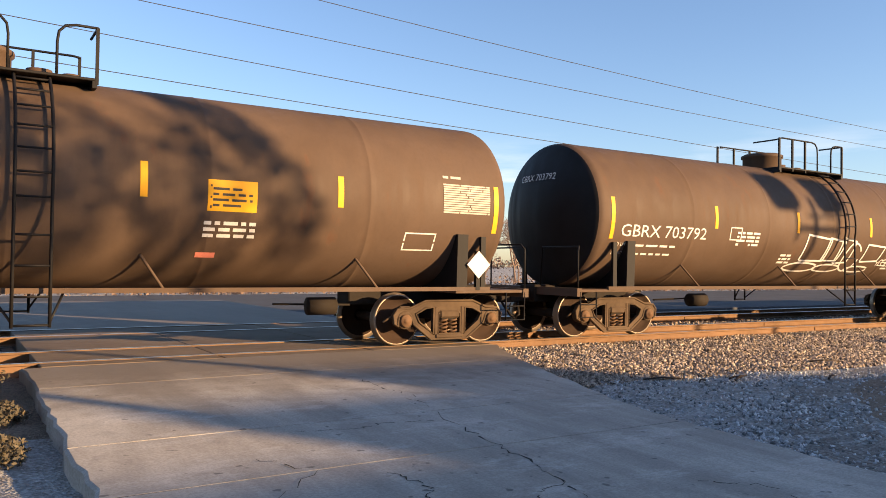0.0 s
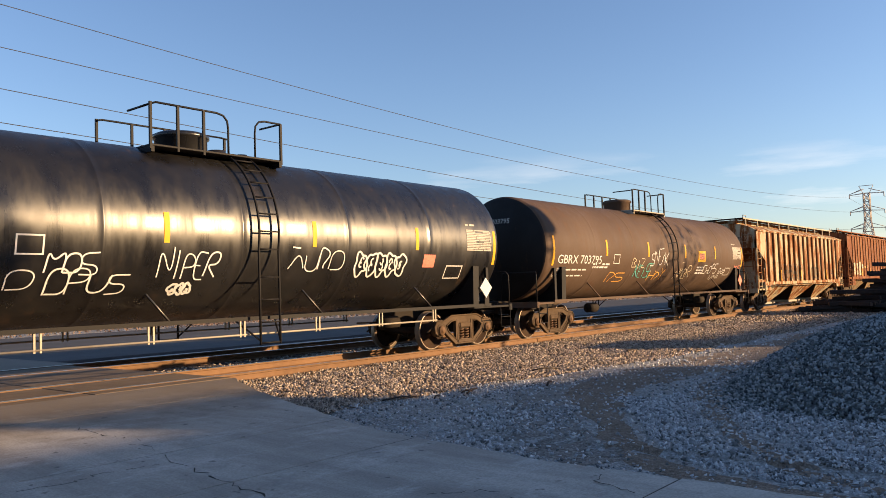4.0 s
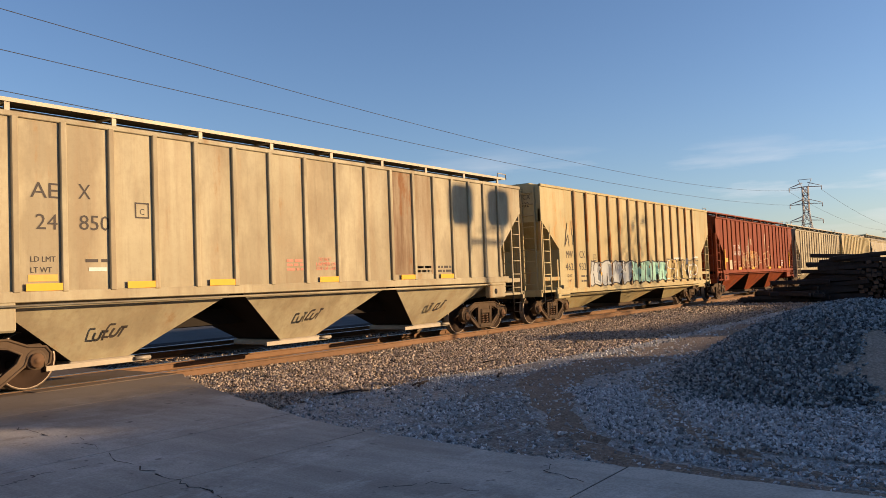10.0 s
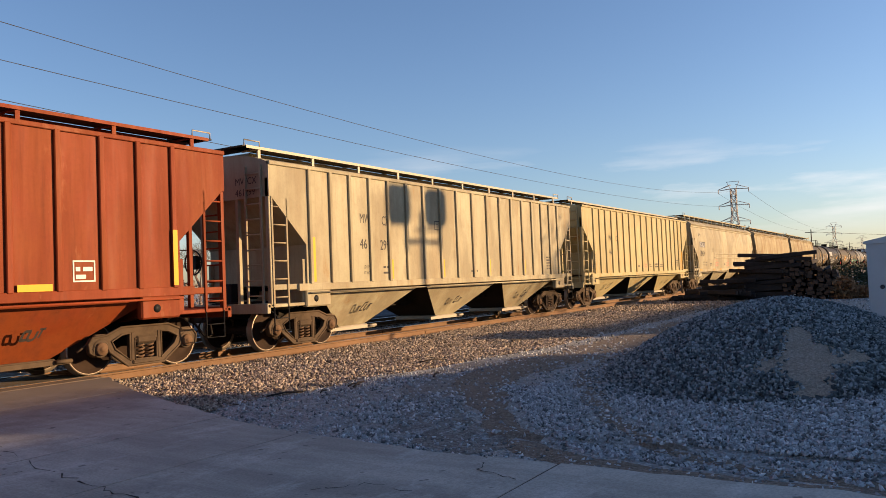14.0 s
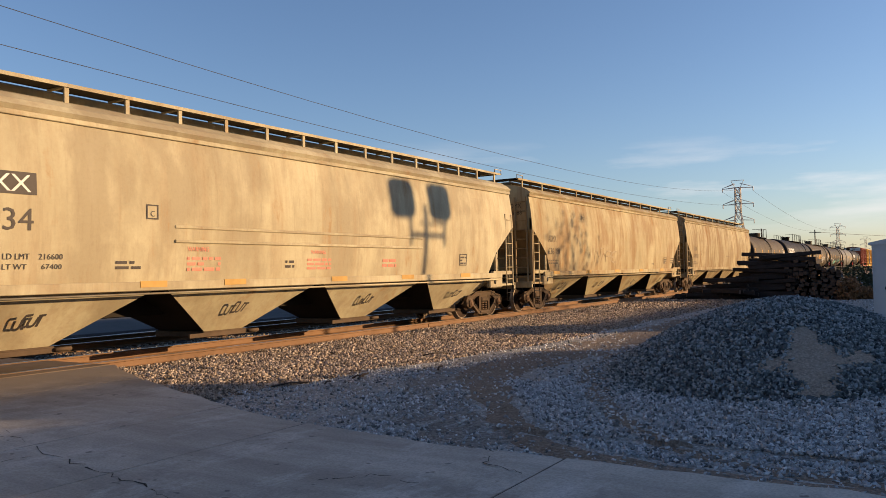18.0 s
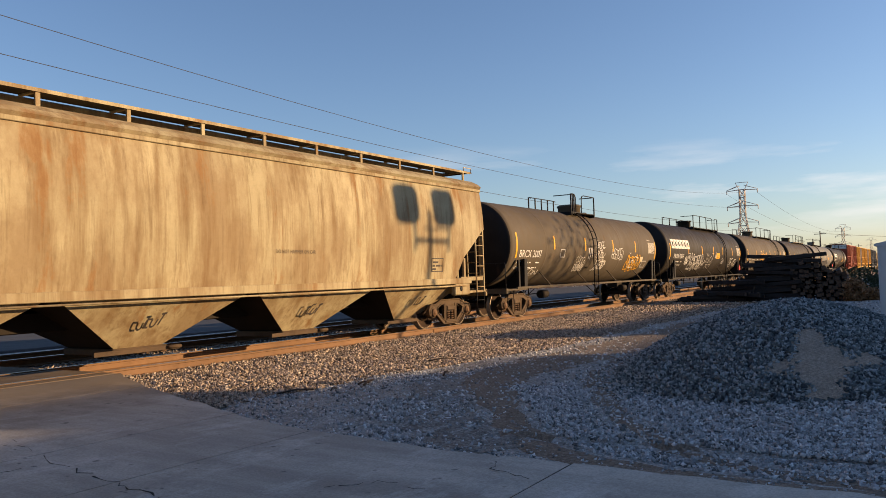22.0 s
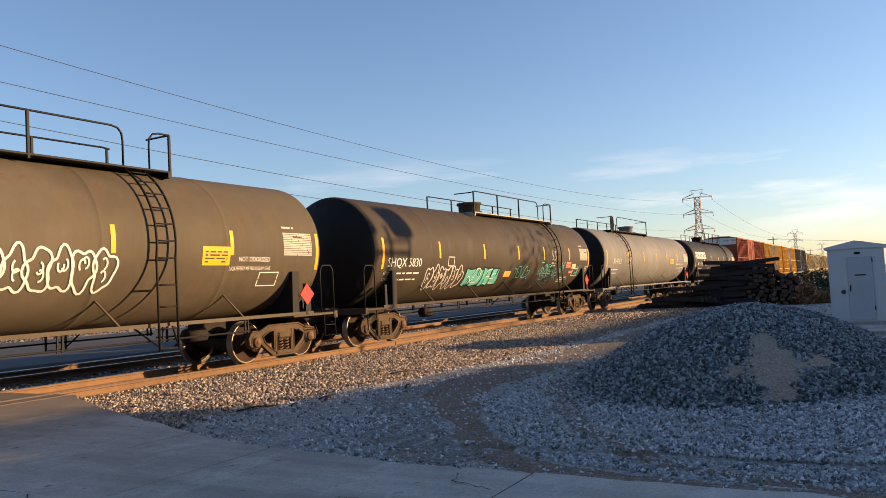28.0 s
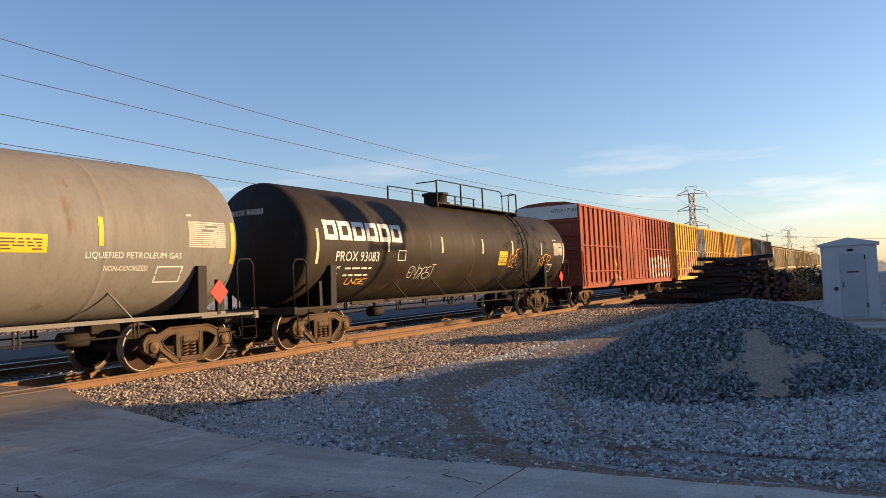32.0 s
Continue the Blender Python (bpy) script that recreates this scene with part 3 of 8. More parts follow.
def stones(n, place, size, seed):
    """Many small angular stones in one mesh. place(rng) gives x, y, z."""
    rng = np.random.RandomState(seed)
    base = np.array([(-1, -1, -0.6), (1, -1, -0.6), (1, 1, -0.6), (-1, 1, -0.6), (0.2, 0.1, 0.9)], float)
    tri = np.array([(0, 1, 4), (1, 2, 4), (2, 3, 4), (3, 0, 4), (0, 3, 2), (0, 2, 1)])
    pos = place(rng, n)
    n = len(pos)
    sc = rng.uniform(0.55, 1.25, (n, 1, 3)) * rng.uniform(size[0], size[1], (n, 1, 1)) * 0.5
    v = (base[None] + rng.uniform(-0.45, 0.45, (n, 5, 3))) * sc
    q = rng.normal(size=(n, 4))
    q /= np.linalg.norm(q, axis=1)[:, None]
    w, x, y, z = q.T
    R = np.stack([1 - 2 * (y * y + z * z), 2 * (x * y - w * z), 2 * (x * z + w * y), 2 * (x * y + w * z), 1 - 2 * (x * x + z * z),
                  2 * (y * z - w * x), 2 * (x * z - w * y), 2 * (y * z + w * x), 1 - 2 * (x * x + y * y)], 1).reshape(n, 3, 3)
    v = np.einsum("nij,nkj->nki", R, v) + pos[:, None, :]
    f = tri[None] + (np.arange(n) * 5)[:, None, None]
    me = bpy.data.meshes.new("stones")
    me.vertices.add(n * 5)
    me.vertices.foreach_set("co", v.reshape(-1))
    me.loops.add(n * 18)
    me.loops.foreach_set("vertex_index", f.reshape(-1).astype(np.int32))
    me.polygons.add(n * 6)
    me.polygons.foreach_set("loop_start", (np.arange(n * 6) * 3).astype(np.int32))
    me.polygons.foreach_set("loop_total", np.full(n * 6, 3, np.int32))
    me.update(calc_edges=True)
    return me


def on_height(height, x0, x1, y0, y1, bias=1.0, keep=None):
    def place(rng, n):
        x = x0 + (x1 - x0) * rng.uniform(0, 1, n) ** bias
        y = rng.uniform(y0, y1, n)
        p = [(a, b, height(a, b)) for a, b in zip(x, y) if keep is None or keep(a, b, rng)]
        return np.array(p)
    return place

ballast = thing("ballast", "sunlit brown and grey crushed stone ballast along the rails", "ballast", kind="structure")
ob = new("ballast_bed", bed(7.9, 70))
ob.parent = ballast
ob = new("ballast_bed", bed(70, 900))
ob.parent = ballast
ob = new("ballast_bed", bed(-400, 0.9))
ob.parent = ballast


def scatter(name, n, place, size, mat, label, seed, category="gravel"):
    me = stones(n, place, size, seed)
    me.materials.append(mat)
    return tagged(new(name, me), label, category, kind="stuff")


def near_bed(x, y, rng):
    return x > edge_r(min(y, 11.8)) + 0.05 and y > 8.1 - 0.12 * (x - 8) + 0.5 * noise.noise((x, y, 0))


bh = lambda x, y: bed_height(y, x) + 0.012
scatter("ballast_stones", 62000, on_height(bh, 7.3, 30, 7.0, 12.25, 1.3, near_bed), (0.032, 0.065), M["stone"], "loose brown and grey ballast stones by the rail", 1)
scatter("ballast_stones", 14000, on_height(bh, 28, 70, 6.6, 12.25, 1.3), (0.05, 0.09), M["stone"], "loose ballast stones along the far track", 2)
scatter("ballast_stones", 7000, on_height(lambda x, y: -0.2, 8.6, 40, YC - 0.66, YC2 + 0.66, 1.3), (0.05, 0.085), M["stone"], "dark ballast stones between the ties", 3)
lh = lambda x, y: lot_height(x, y) + 0.006


LANE = [(30, 6.0), (17, 6.0), (13, 6.25), (11.3, 6.15), (9.4, 5.1), (7.95, 4.1), (7.1, 3.35), (6.76, 2.7), (6.66, 2.1), (6.55, 1.4), (6.4, 0.0), (6.3, -2.0)]
INNER = [(24, 5.5), (15.6, 5.05), (11.8, 4.55), (10.0, 3.8), (8.45, 2.95), (7.5, 2.15), (7.07, 1.4), (6.8, 0.4), (6.6, -2.0)]


def line_gap(x, y, line):
    """Distance to a line of points."""
    best = 99.0
    for (xa, ya), (xb, yb) in zip(line, line[1:]):
        dx, dy = xb - xa, yb - ya
        t = min(max(((x - xa) * dx + (y - ya) * dy) / (dx * dx + dy * dy), 0), 1)
        best = min(best, math.hypot(x - xa - t * dx, y - ya - t * dy))
    return best


def lane_side(x, y):
    """Positive on the heap's side of the outer wheel track."""
    for (xa, ya), (xb, yb) in zip(LANE, LANE[1:]):
        if yb <= y <= ya:
            return x - (xa + (xb - xa) * (y - ya) / min(-1e-6, yb - ya))
    return -1.0 if y > 6.25 else 1.0


def pale_keep(x, y, rng):
    if x < edge_r(min(y, 11.8)) + 0.03:
        return False
    wob = 0.14 * noise.noise((x * 1.5, y * 1.5, 6))
    n = noise.noise((x * 0.45 + y * 0.3, y * 0.5 - x * 0.12, 9)) + 0.45 * noise.noise((x * 2, y * 2, 4))
    if y > 6.6 + 0.4 * n:
        return rng.uniform() < 0.12 + 0.2 * n
    outer, inner = line_gap(x, y, LANE) + wob, line_gap(x, y, INNER) + wob
    if outer < (0.9 if x > 10.8 else 0.32):
        return rng.uniform() < 0.06
    if x > 11 and 4.9 < y:
        return rng.uniform() < 0.12
    if lane_side(x, y) > 0:
        keep = 0.8 + 0.4 * n
        if inner < 0.32:
            keep *= 0.4
    else:
        keep = 0.16 + 0.5 * n
    return rng.uniform() < min(0.95, max(0.07, keep))


def track_strip(line, w, seed, wide=0.0):
    """One worn wheel rut along the lane, its edges ragged."""
    pts = []
    for (xa, ya), (xb, yb) in zip(line, line[1:]):
        k = max(2, round(math.hypot(xb - xa, yb - ya) / 0.12))
        pts += [(xa + (xb - xa) * i / k, ya + (yb - ya) * i / k) for i in range(k)]
    vs, fs, m = [], [], 7
    for i, (x, y) in enumerate(pts):
        a, b = pts[max(0, i - 4)], pts[min(len(pts) - 1, i + 4)]
        d = Vector((b[0] - a[0], b[1] - a[1])).normalized()
        for j in range(m):
            f = j / (m - 1) * 2 - 1
            rag = 1 + 0.4 * noise.noise((x * 1.7, y * 1.7, seed + (5 if f > 0 else 0))) + 0.25 * noise.noise((x * 6, y * 6, seed))
            o = f * (w + wide * min(max((x - 9) / 3, 0), 1)) * rag
            px, py = x - d.y * o, y + d.x * o
            vs.append((px, py, lot_height(px, py) + 0.012 - 0.02 * f * f - (0.005 if seed == 4.0 else 0.0)))
        if i:
            b0 = i * m
            fs += [(b0 - m + j, b0 - m + j + 1, b0 + j + 1, b0 + j) for j in range(m - 1) if all(vs[q][0] > edge_r(min(vs[q][1], 11.8)) + 0.04 for q in (b0 - m + j, b0 + j + 1))]
    return Geo().add(vs, fs, True)


M["rut"] = ground_material("packed_brown_dirt", ((0.18, 0.132, 0.092), (0.235, 0.178, 0.13), (0.3, 0.24, 0.185)), 26.0, 0.7)
lane = thing("dirt_track", "worn brown dirt track across the gravel lot", "dirt track", kind="structure")
part("rut", track_strip(LANE, 0.27, 1.0, 0.7), M["rut"], lane)
M["mixed"] = ground_material("trodden_grey_dirt", ((0.17, 0.142, 0.112), (0.25, 0.22, 0.188), (0.36, 0.34, 0.31)), 24.0, 0.8)
part("verge", track_strip([(13.5, 7.15), (11.8, 7.1), (10.3, 6.55), (8.9, 5.75), (7.9, 5.0), (7.25, 4.3), (6.9, 3.6)], 0.8, 4.0), M["mixed"], lane, "trodden grey-brown dirt with few stones")
part("rut", track_strip(INNER, 0.17, 9.0, 0.2), M["rut"], lane)
scatter("loose_gravel", 120000, on_height(lh, 6.1, 16.5, -2.0, 8.6, 1.35, pale_keep), (0.018, 0.052), M["palestone"], "pale loose gravel strewn over the dirt lot", 4)
scatter("loose_gravel", 6000, on_height(lh, 15, 40, -2.0, 8.0, 1.2), (0.03, 0.07), M["palestone"], "grey gravel along the dirt track", 14)
rng = random.Random(77)
for i in range(9):
    x, y = rng.choice(((10.4, 7.5), (11.6, 7.3), (9.4, 7.9), (13.5, 8.4), (17.0, 8.8)))
    x, y = x + rng.uniform(-0.6, 0.6), y + rng.uniform(-0.3, 0.3)
    z = max(lot_height(x, y), bed_height(y, x)) + 0.045
    a, l = rng.uniform(-0.5, 0.6), rng.uniform(0.12, 0.35)
    st = Geo().tube([(x - l * math.cos(a), y - l * math.sin(a), z), (x, y + 0.02, z + 0.02), (x + l * math.cos(a), y + l * math.sin(a), z - 0.005)], rng.uniform(0.008, 0.018), 5)
    tagged(new("stick", st.mesh("stick", M["tie"])), "thin broken stick lying on the gravel", "stick", "sticks on the ballast")

# gravel pile
ph = lambda x, y: lot_height(x, y) + pile_height(x, y)
px, py = steps((9.5, 19.5, 0.2)), steps((-1.4, 5.6, 0.2))


def pile_material():
    m, nt, p = nodes_of("crushed_stone_heap")
    v = tex_coord(nt, False)
    n1, n2 = noise_tex(nt, v, 22, 4, 0.75), noise_tex(nt, v, 0.9, 4)
    c = mix(nt, ramp(nt, n1, 0.35, 0.65), (0.07, 0.074, 0.077), (0.17, 0.175, 0.178))
    c = mix(nt, ramp(nt, n2, 0.4, 0.65, 0, 0.4), c, (0.07, 0.066, 0.06))
    nt.links.new(c, p.inputs["Base Color"])
    p.inputs["Roughness"].default_value = 0.95
    bump(nt, p, n1, 0.8, 0.03)
    return m


def skirt(x, y, rng):
    r = math.hypot((x - PILE[0]) / 4.5, (y - PILE[1]) / 2.68) + 0.08 * noise.noise((x * 0.8, y * 0.8, 5))
    return 0.92 < r < 0.94 + 0.2 * rng.uniform() ** 3


scatter("loose_gravel", 45000, on_height(lambda x, y: lot_height(x, y) + 0.012, 9.0, 17.0, -1.4, 5.7, 1.0, skirt), (0.025, 0.055), M["bluestone"], "crushed stone spilled round the foot of the heap", 15)
heap = thing("stone_heap", "heap of blue-grey crushed stone with a bare patch of brown dirt", "gravel pile")
part("core", grid_mesh("core", px, py, lambda x, y: ph(x, y) if pile_height(x, y) > 0 else ph(x, y) - 0.1, pile_material()), None, heap)


def dirt_patch(x, y):
    """How far inside the bare patch on the heap's front a place lies."""
    best = -9.0
    for xa, ya, xb, yb, w in ((11.0, 1.3, 11.45, 1.3, 0.34), (11.2, 1.4, 12.05, 1.5, 0.2), (11.3, 1.1, 11.75, 0.72, 0.15), (11.0, 1.2, 10.42, 1.18, 0.22), (11.3, 1.5, 10.85, 1.8, 0.13)):
        dx, dy = xb - xa, yb - ya
        t = min(max(((x - xa) * dx + (y - ya) * dy) / (dx * dx + dy * dy), 0), 1)
        best = max(best, w - math.hypot(x - xa - t * dx, y - ya - t * dy))
    return best + 0.09 * noise.noise((x * 3, y * 3, 2)) + 0.05 * noise.noise((x * 8, y * 8, 2))


def heap_keep(x, y, rng):
    return pile_height(x, y) > 0.01 and rng.uniform(-0.02, 0.09) > dirt_patch(x, y)


st = stones(46000, on_height(lambda x, y: ph(x, y) + 0.015, 9.8, 18.5, -1.2, 5.4, 1.0, heap_keep), (0.028, 0.062), 5)
st.materials.append(M["bluestone"])
ob = new("stone", st)
ob.parent = heap
tagged(ob, "loose grey crushed stones", kind="stuff")
M["browndirt"] = ground_material("brown_dirt", ((0.3, 0.235, 0.175), (0.35, 0.28, 0.215), (0.41, 0.335, 0.265)), 30.0, 0.6)
dv, df, di = [], [], {}
for i in range(60):
    for j in range(60):
        x, y = 9.4 + i * 0.07, -0.6 + j * 0.07
        if dirt_patch(x, y) > -0.04 and pile_height(x, y) > 0.02:
            for a, b in ((0, 0), (1, 0), (1, 1), (0, 1)):
                if (i + a, j + b) not in di:
                    di[i + a, j + b] = len(dv)
                    xx, yy = x + a * 0.07, y + b * 0.07
                    dv.append((xx, yy, ph(xx, yy) + 0.006))
            df.append([di[i, j], di[i + 1, j], di[i + 1, j + 1], di[i, j + 1]])
part("dirt", Geo().add(dv, df, True), M["browndirt"], heap, "bare brown dirt")

# ---- railway cars: trucks, couplers, ladders ----
from mathutils.geometry import tessellate_polygon

AXLE = 0.91           # half the truck's wheelbase
WR = 0.457            # wheel radius
SPIN = []             # wheelsets and their offsets along the train


def wheel_geo():
    g = Geo()
    for s in (-1, 1):
        o = s * 0.70
        prof = [(0.0, 0.09), (0.005, 0.13), (0.045, 0.15), (0.055, 0.37), (0.005, 0.40), (0.0, 0.428)]
        g.lathe([(o + s * (0.10 - a), r) for a, r in prof], "y", 28, (0, 0, 0), False, 0)
        g.lathe([(o + s * 0.10, 0.428), (o + s * 0.102, 0.452), (o + s * 0.09, WR), (o + s * 0.01, WR), (o - s * 0.005, WR + 0.025), (o - s * 0.03, WR + 0.022), (o - s * 0.035, 0.40)], "y", 28, (0, 0, 0), False, 1)
        g.lathe([(o - s * 0.035, 0.40), (o - s * 0.01, 0.36), (o - s * 0.01, 0.12)], "y", 28, (0, 0, 0), False, 0)
        g.lathe([(o + s * 0.10, 0.09), (o + s * 0.26, 0.085), (o + s * 0.26, 0.0)], "y", 12, (0, 0, 0), False, 0)
    g.lathe([(-0.7, 0.085), (0.7, 0.085)], "y", 12, (0, 0, 0), False, 0)
    return g


FRAME_OUT = [(-1.12, -0.05), (-1.14, 0.10), (-1.06, 0.20), (-0.80, 0.22), (-0.5, 0.34), (0.5, 0.34), (0.80, 0.22), (1.06, 0.20), (1.14, 0.10), (1.12, -0.05), (1.05, -0.10), (1.03, 0.05),
             (0.79, 0.05), (0.74, -0.07), (0.38, -0.34), (-0.38, -0.34), (-0.74, -0.07), (-0.79, 0.05), (-1.03, 0.05), (-1.05, -0.10)]
FRAME_HOLES = [[(0.33, 0.22), (0.50, 0.21), (0.70, 0.11), (0.63, -0.03), (0.33, -0.25)], [(-0.33, 0.22), (-0.33, -0.25), (-0.63, -0.03), (-0.70, 0.11), (-0.50, 0.21)],
               [(-0.23, 0.12), (0.23, 0.12), (0.23, -0.25), (-0.23, -0.25)]]


def sideframe_geo(s):
    """A cast side frame: one plate with its windows, rolled edges, jaws over the axle boxes, the bolster's end."""
    g = Geo()
    ya, yb = s * 1.0, s * 1.09
    loops = [FRAME_OUT] + FRAME_HOLES
    flat = [q for lp in loops for q in lp]
    tris = tessellate_polygon([[Vector((x, z, 0)) for x, z in lp] for lp in loops])
    n = len(flat)
    g.add([(x, ya, z + WR) for x, z in flat] + [(x, yb, z + WR) for x, z in flat], [tuple(t) for t in tris] + [tuple(i + n for i in t) for t in tris])
    for lp in loops:
        m = len(lp)
        g.add([(x, y, z + WR) for y in (ya, yb) for x, z in lp], [(i, (i + 1) % m, (i + 1) % m + m, i + m) for i in range(m)])
        g.tube([(x, yb, z + WR) for x, z in lp], 0.022, 6, True)
    for k in (-1, 1):
        g.lathe([(s * 0.9, 0.15), (s * 0.9, 0.16), (s * 1.09, 0.16), (s * 1.1, 0.13), (s * 1.1, 0.0)], "y", 16, (k * AXLE, 0, WR + 0.01), False)
        g.box(k * 0.28 - 0.035, k * 0.28 + 0.035, min(ya, s * 1.105), max(ya, s * 1.105), WR - 0.26, WR + 0.24, 0.012)
        g.box(k * 0.9 - 0.12, k * 0.9 + 0.12, min(ya, s * 1.09), max(ya, s * 1.09), WR + 0.14, WR + 0.25, 0.025)
    g.box(-0.21, 0.21, min(ya, s * 1.13), max(ya, s * 1.13), WR + 0.03, WR + 0.17, 0.03)
    g.box(-0.29, 0.29, min(ya, s * 1.12), max(ya, s * 1.12), WR - 0.33, WR - 0.25, 0.02)
    g.tube([(-1.3, s * 1.0, WR - 0.02), (-1.1, s * 1.02, WR + 0.1)], 0.02, 5)
    return g


def spring_geo():
    pts = [(0.075 * math.cos(t), 0.075 * math.sin(t), WR - 0.25 + 0.29 * t / (2 * math.pi * 4.5)) for t in np.linspace(0, 2 * math.pi * 4.5, 46)]
    return Geo().tube(pts, 0.02, 5)


def cap_geo(s):
    return Geo().lathe([(s * 0.95, 0.115), (s * 1.13, 0.115), (s * 1.15, 0.10), (s * 1.15, 0.05), (s * 1.165, 0.045), (s * 1.165, 0.0)], "y", 12, (0, 0, 0), False)


def truck(car, x, u):
    bol = shared("truck:bolster", lambda: Geo().box(-0.17, 0.17, -1.08, 1.08, WR - 0.02, WR + 0.17, 0.02).box(-0.25, 0.25, -0.3, 0.3, WR + 0.17, WR + 0.27, 0.01)
                 .box(-0.86, 0.86, -0.12, -0.06, WR + 0.02, WR + 0.08).box(-0.7, -0.62, -0.95, 0.95, WR - 0.1, WR + 0.0).box(0.62, 0.7, -0.95, 0.95, WR - 0.1, WR + 0.0), M["steel_dark"])
    t = part("truck", bol, None, car, "rusty four-wheel bogie", (x, 0, 0))
    for s, nm in ((-1, "a"), (1, "b")):
        part("side_frame", shared("side_frame:" + nm, lambda: sideframe_geo(s), M["sideframe"]), None, t)
        for dx in (-0.1, 0.1):
            part("spring", shared("spring", spring_geo, M["spring"]), None, t, at=(dx, s * 1.03, 0))
        for k in (-1, 1):
            part("bearing_cap", shared("bearing_cap:" + nm, lambda: cap_geo(s), M["spring"]), None, t, at=(k * AXLE, 0, WR))
    for k in (-1, 1):
        w = part("wheelset", shared("wheelset", wheel_geo, [M["wheel"], M["rim"]]), None, t, "rust-brown wheels with bright worn rims", (k * AXLE, 0, WR))
        SPIN.append((w, u + x + k * AXLE))
    return t


def coupler_geo(d):
    g = Geo()
    g.box(min(0, -d * 0.75), max(0, -d * 0.75), -0.09, 0.09, 0.74, 0.93, 0.015)
    g.box(min(d * 0.02, -d * 0.26), max(d * 0.02, -d * 0.26), -0.16, 0.17, 0.70, 0.97, 0.03)
    g.tube([(-d * 0.2, -0.12, 0.72), (-d * 0.1, -0.3, 0.45), (d * 0.0, -0.3, 0.40)], 0.025, 6)
    return g


def couplers(car, h):
    for d in (-1, 1):
        part("coupler", shared("coupler:%d" % d, lambda: coupler_geo(d), M["steel_dark"]), None, car, at=(d * (h - 0.01), 0, 0))


def ladder_geo(h, w, rungs, r=0.017):
    """A ladder in the xz plane."""
    g = Geo()
    for x in (-w / 2, w / 2):
        g.box(x - 0.022, x + 0.022, -0.02, 0.02, 0, h)
    for i in range(rungs):
        z = h * (i + 0.5) / rungs
        g.tube([(-w / 2, 0, z), (w / 2, 0, z)], r, 6)
    return g


def stirrup_geo(w, h):
    return Geo().tube([(-w / 2, 0, 0), (-w / 2, 0, -h), (w / 2, 0, -h), (w / 2, 0, 0)], 0.016, 6).tube([(-w / 2, 0, -h * 0.5), (w / 2, 0, -h * 0.5)], 0.012, 6)


# ---- tank cars ----
TR, TZ = 1.54, 2.54   # the tank's radius and the height of its axis


def tank_geo(l, r, only_head=False):
    """The shell from x = l to x = r with dished heads, weld seams as faint ridges."""
    crown, kn = 3.0, 0.22
    lim = math.asin((TR - kn) / (crown - kn))
    deep = crown - (crown - kn) * math.cos(lim)
    head = [(crown - crown * math.cos(lim * i / 8), max(0.001, crown * math.sin(lim * i / 8))) for i in range(9)]
    head += [(deep - kn * math.cos(a), TR - kn + kn * math.sin(a)) for a in (lim + (math.pi / 2 - lim) * i / 5 for i in range(1, 6))]
    if only_head:
        return Geo().lathe([(l + a, q) for a, q in head[:11]], "x", 64, (0, 0, TZ), False)
    prof = [(l + a, q) for a, q in head[10:]] + [(l + deep + 0.02, TR), (l + deep + 0.12, TR)]
    n = 6
    for i in range(1, n):
        x = l + deep + (r - l - 2 * deep) * i / n
        prof += [(x - 0.12, TR), (x - 0.03, TR), (x - 0.012, TR + 0.006), (x + 0.012, TR + 0.006), (x + 0.03, TR), (x + 0.12, TR)]
    prof += [(r - deep - 0.12, TR), (r - deep - 0.02, TR)] + [(r - a, q) for a, q in reversed(head)]
    return Geo().lathe(prof, "x", 64, (0, 0, TZ), False)


def wrap(g, x0, z0, off=0.006):
    """Bends flat lettering (xz plane) onto the near side of the tank, its origin at x0, z0."""
    t0 = math.asin((z0 - TZ) / TR)
    out = []
    for x, y, z in g.v:
        t = t0 + z / TR
        r = TR + off + y
        out.append((x0 + x, -r * math.cos(t), TZ + r * math.sin(t)))
    g.v = out
    return g


def panel(w, h, nz=4, holes=()):
    """A flat rectangle cut into strips so that it can be bent."""
    vs = [(x, 0, h * j / nz) for j in range(nz + 1) for x in (0, w)]
    return Geo().add(vs, [(2 * j, 2 * j + 1, 2 * j + 3, 2 * j + 2) for j in range(nz)])


def bars(w, h, n, rng, fill=0.55, runs=(0.06, 0.3), gap=0.05):
    """Lines of small writing that cannot be read: plain bars."""
    g = Geo()
    for i in range(n):
        z = h - (i + 1) * h / n
        x = 0
        while x < w * 0.97:
            l = min(rng.uniform(*runs), w - x)
            b = panel(l, h / n * fill, 1)
            g.add([(vx + x, vy, vz + z) for vx, vy, vz in b.v], b.f)
            x += l + gap
            if rng.random() < 0.12:
                x += 0.3
    return g


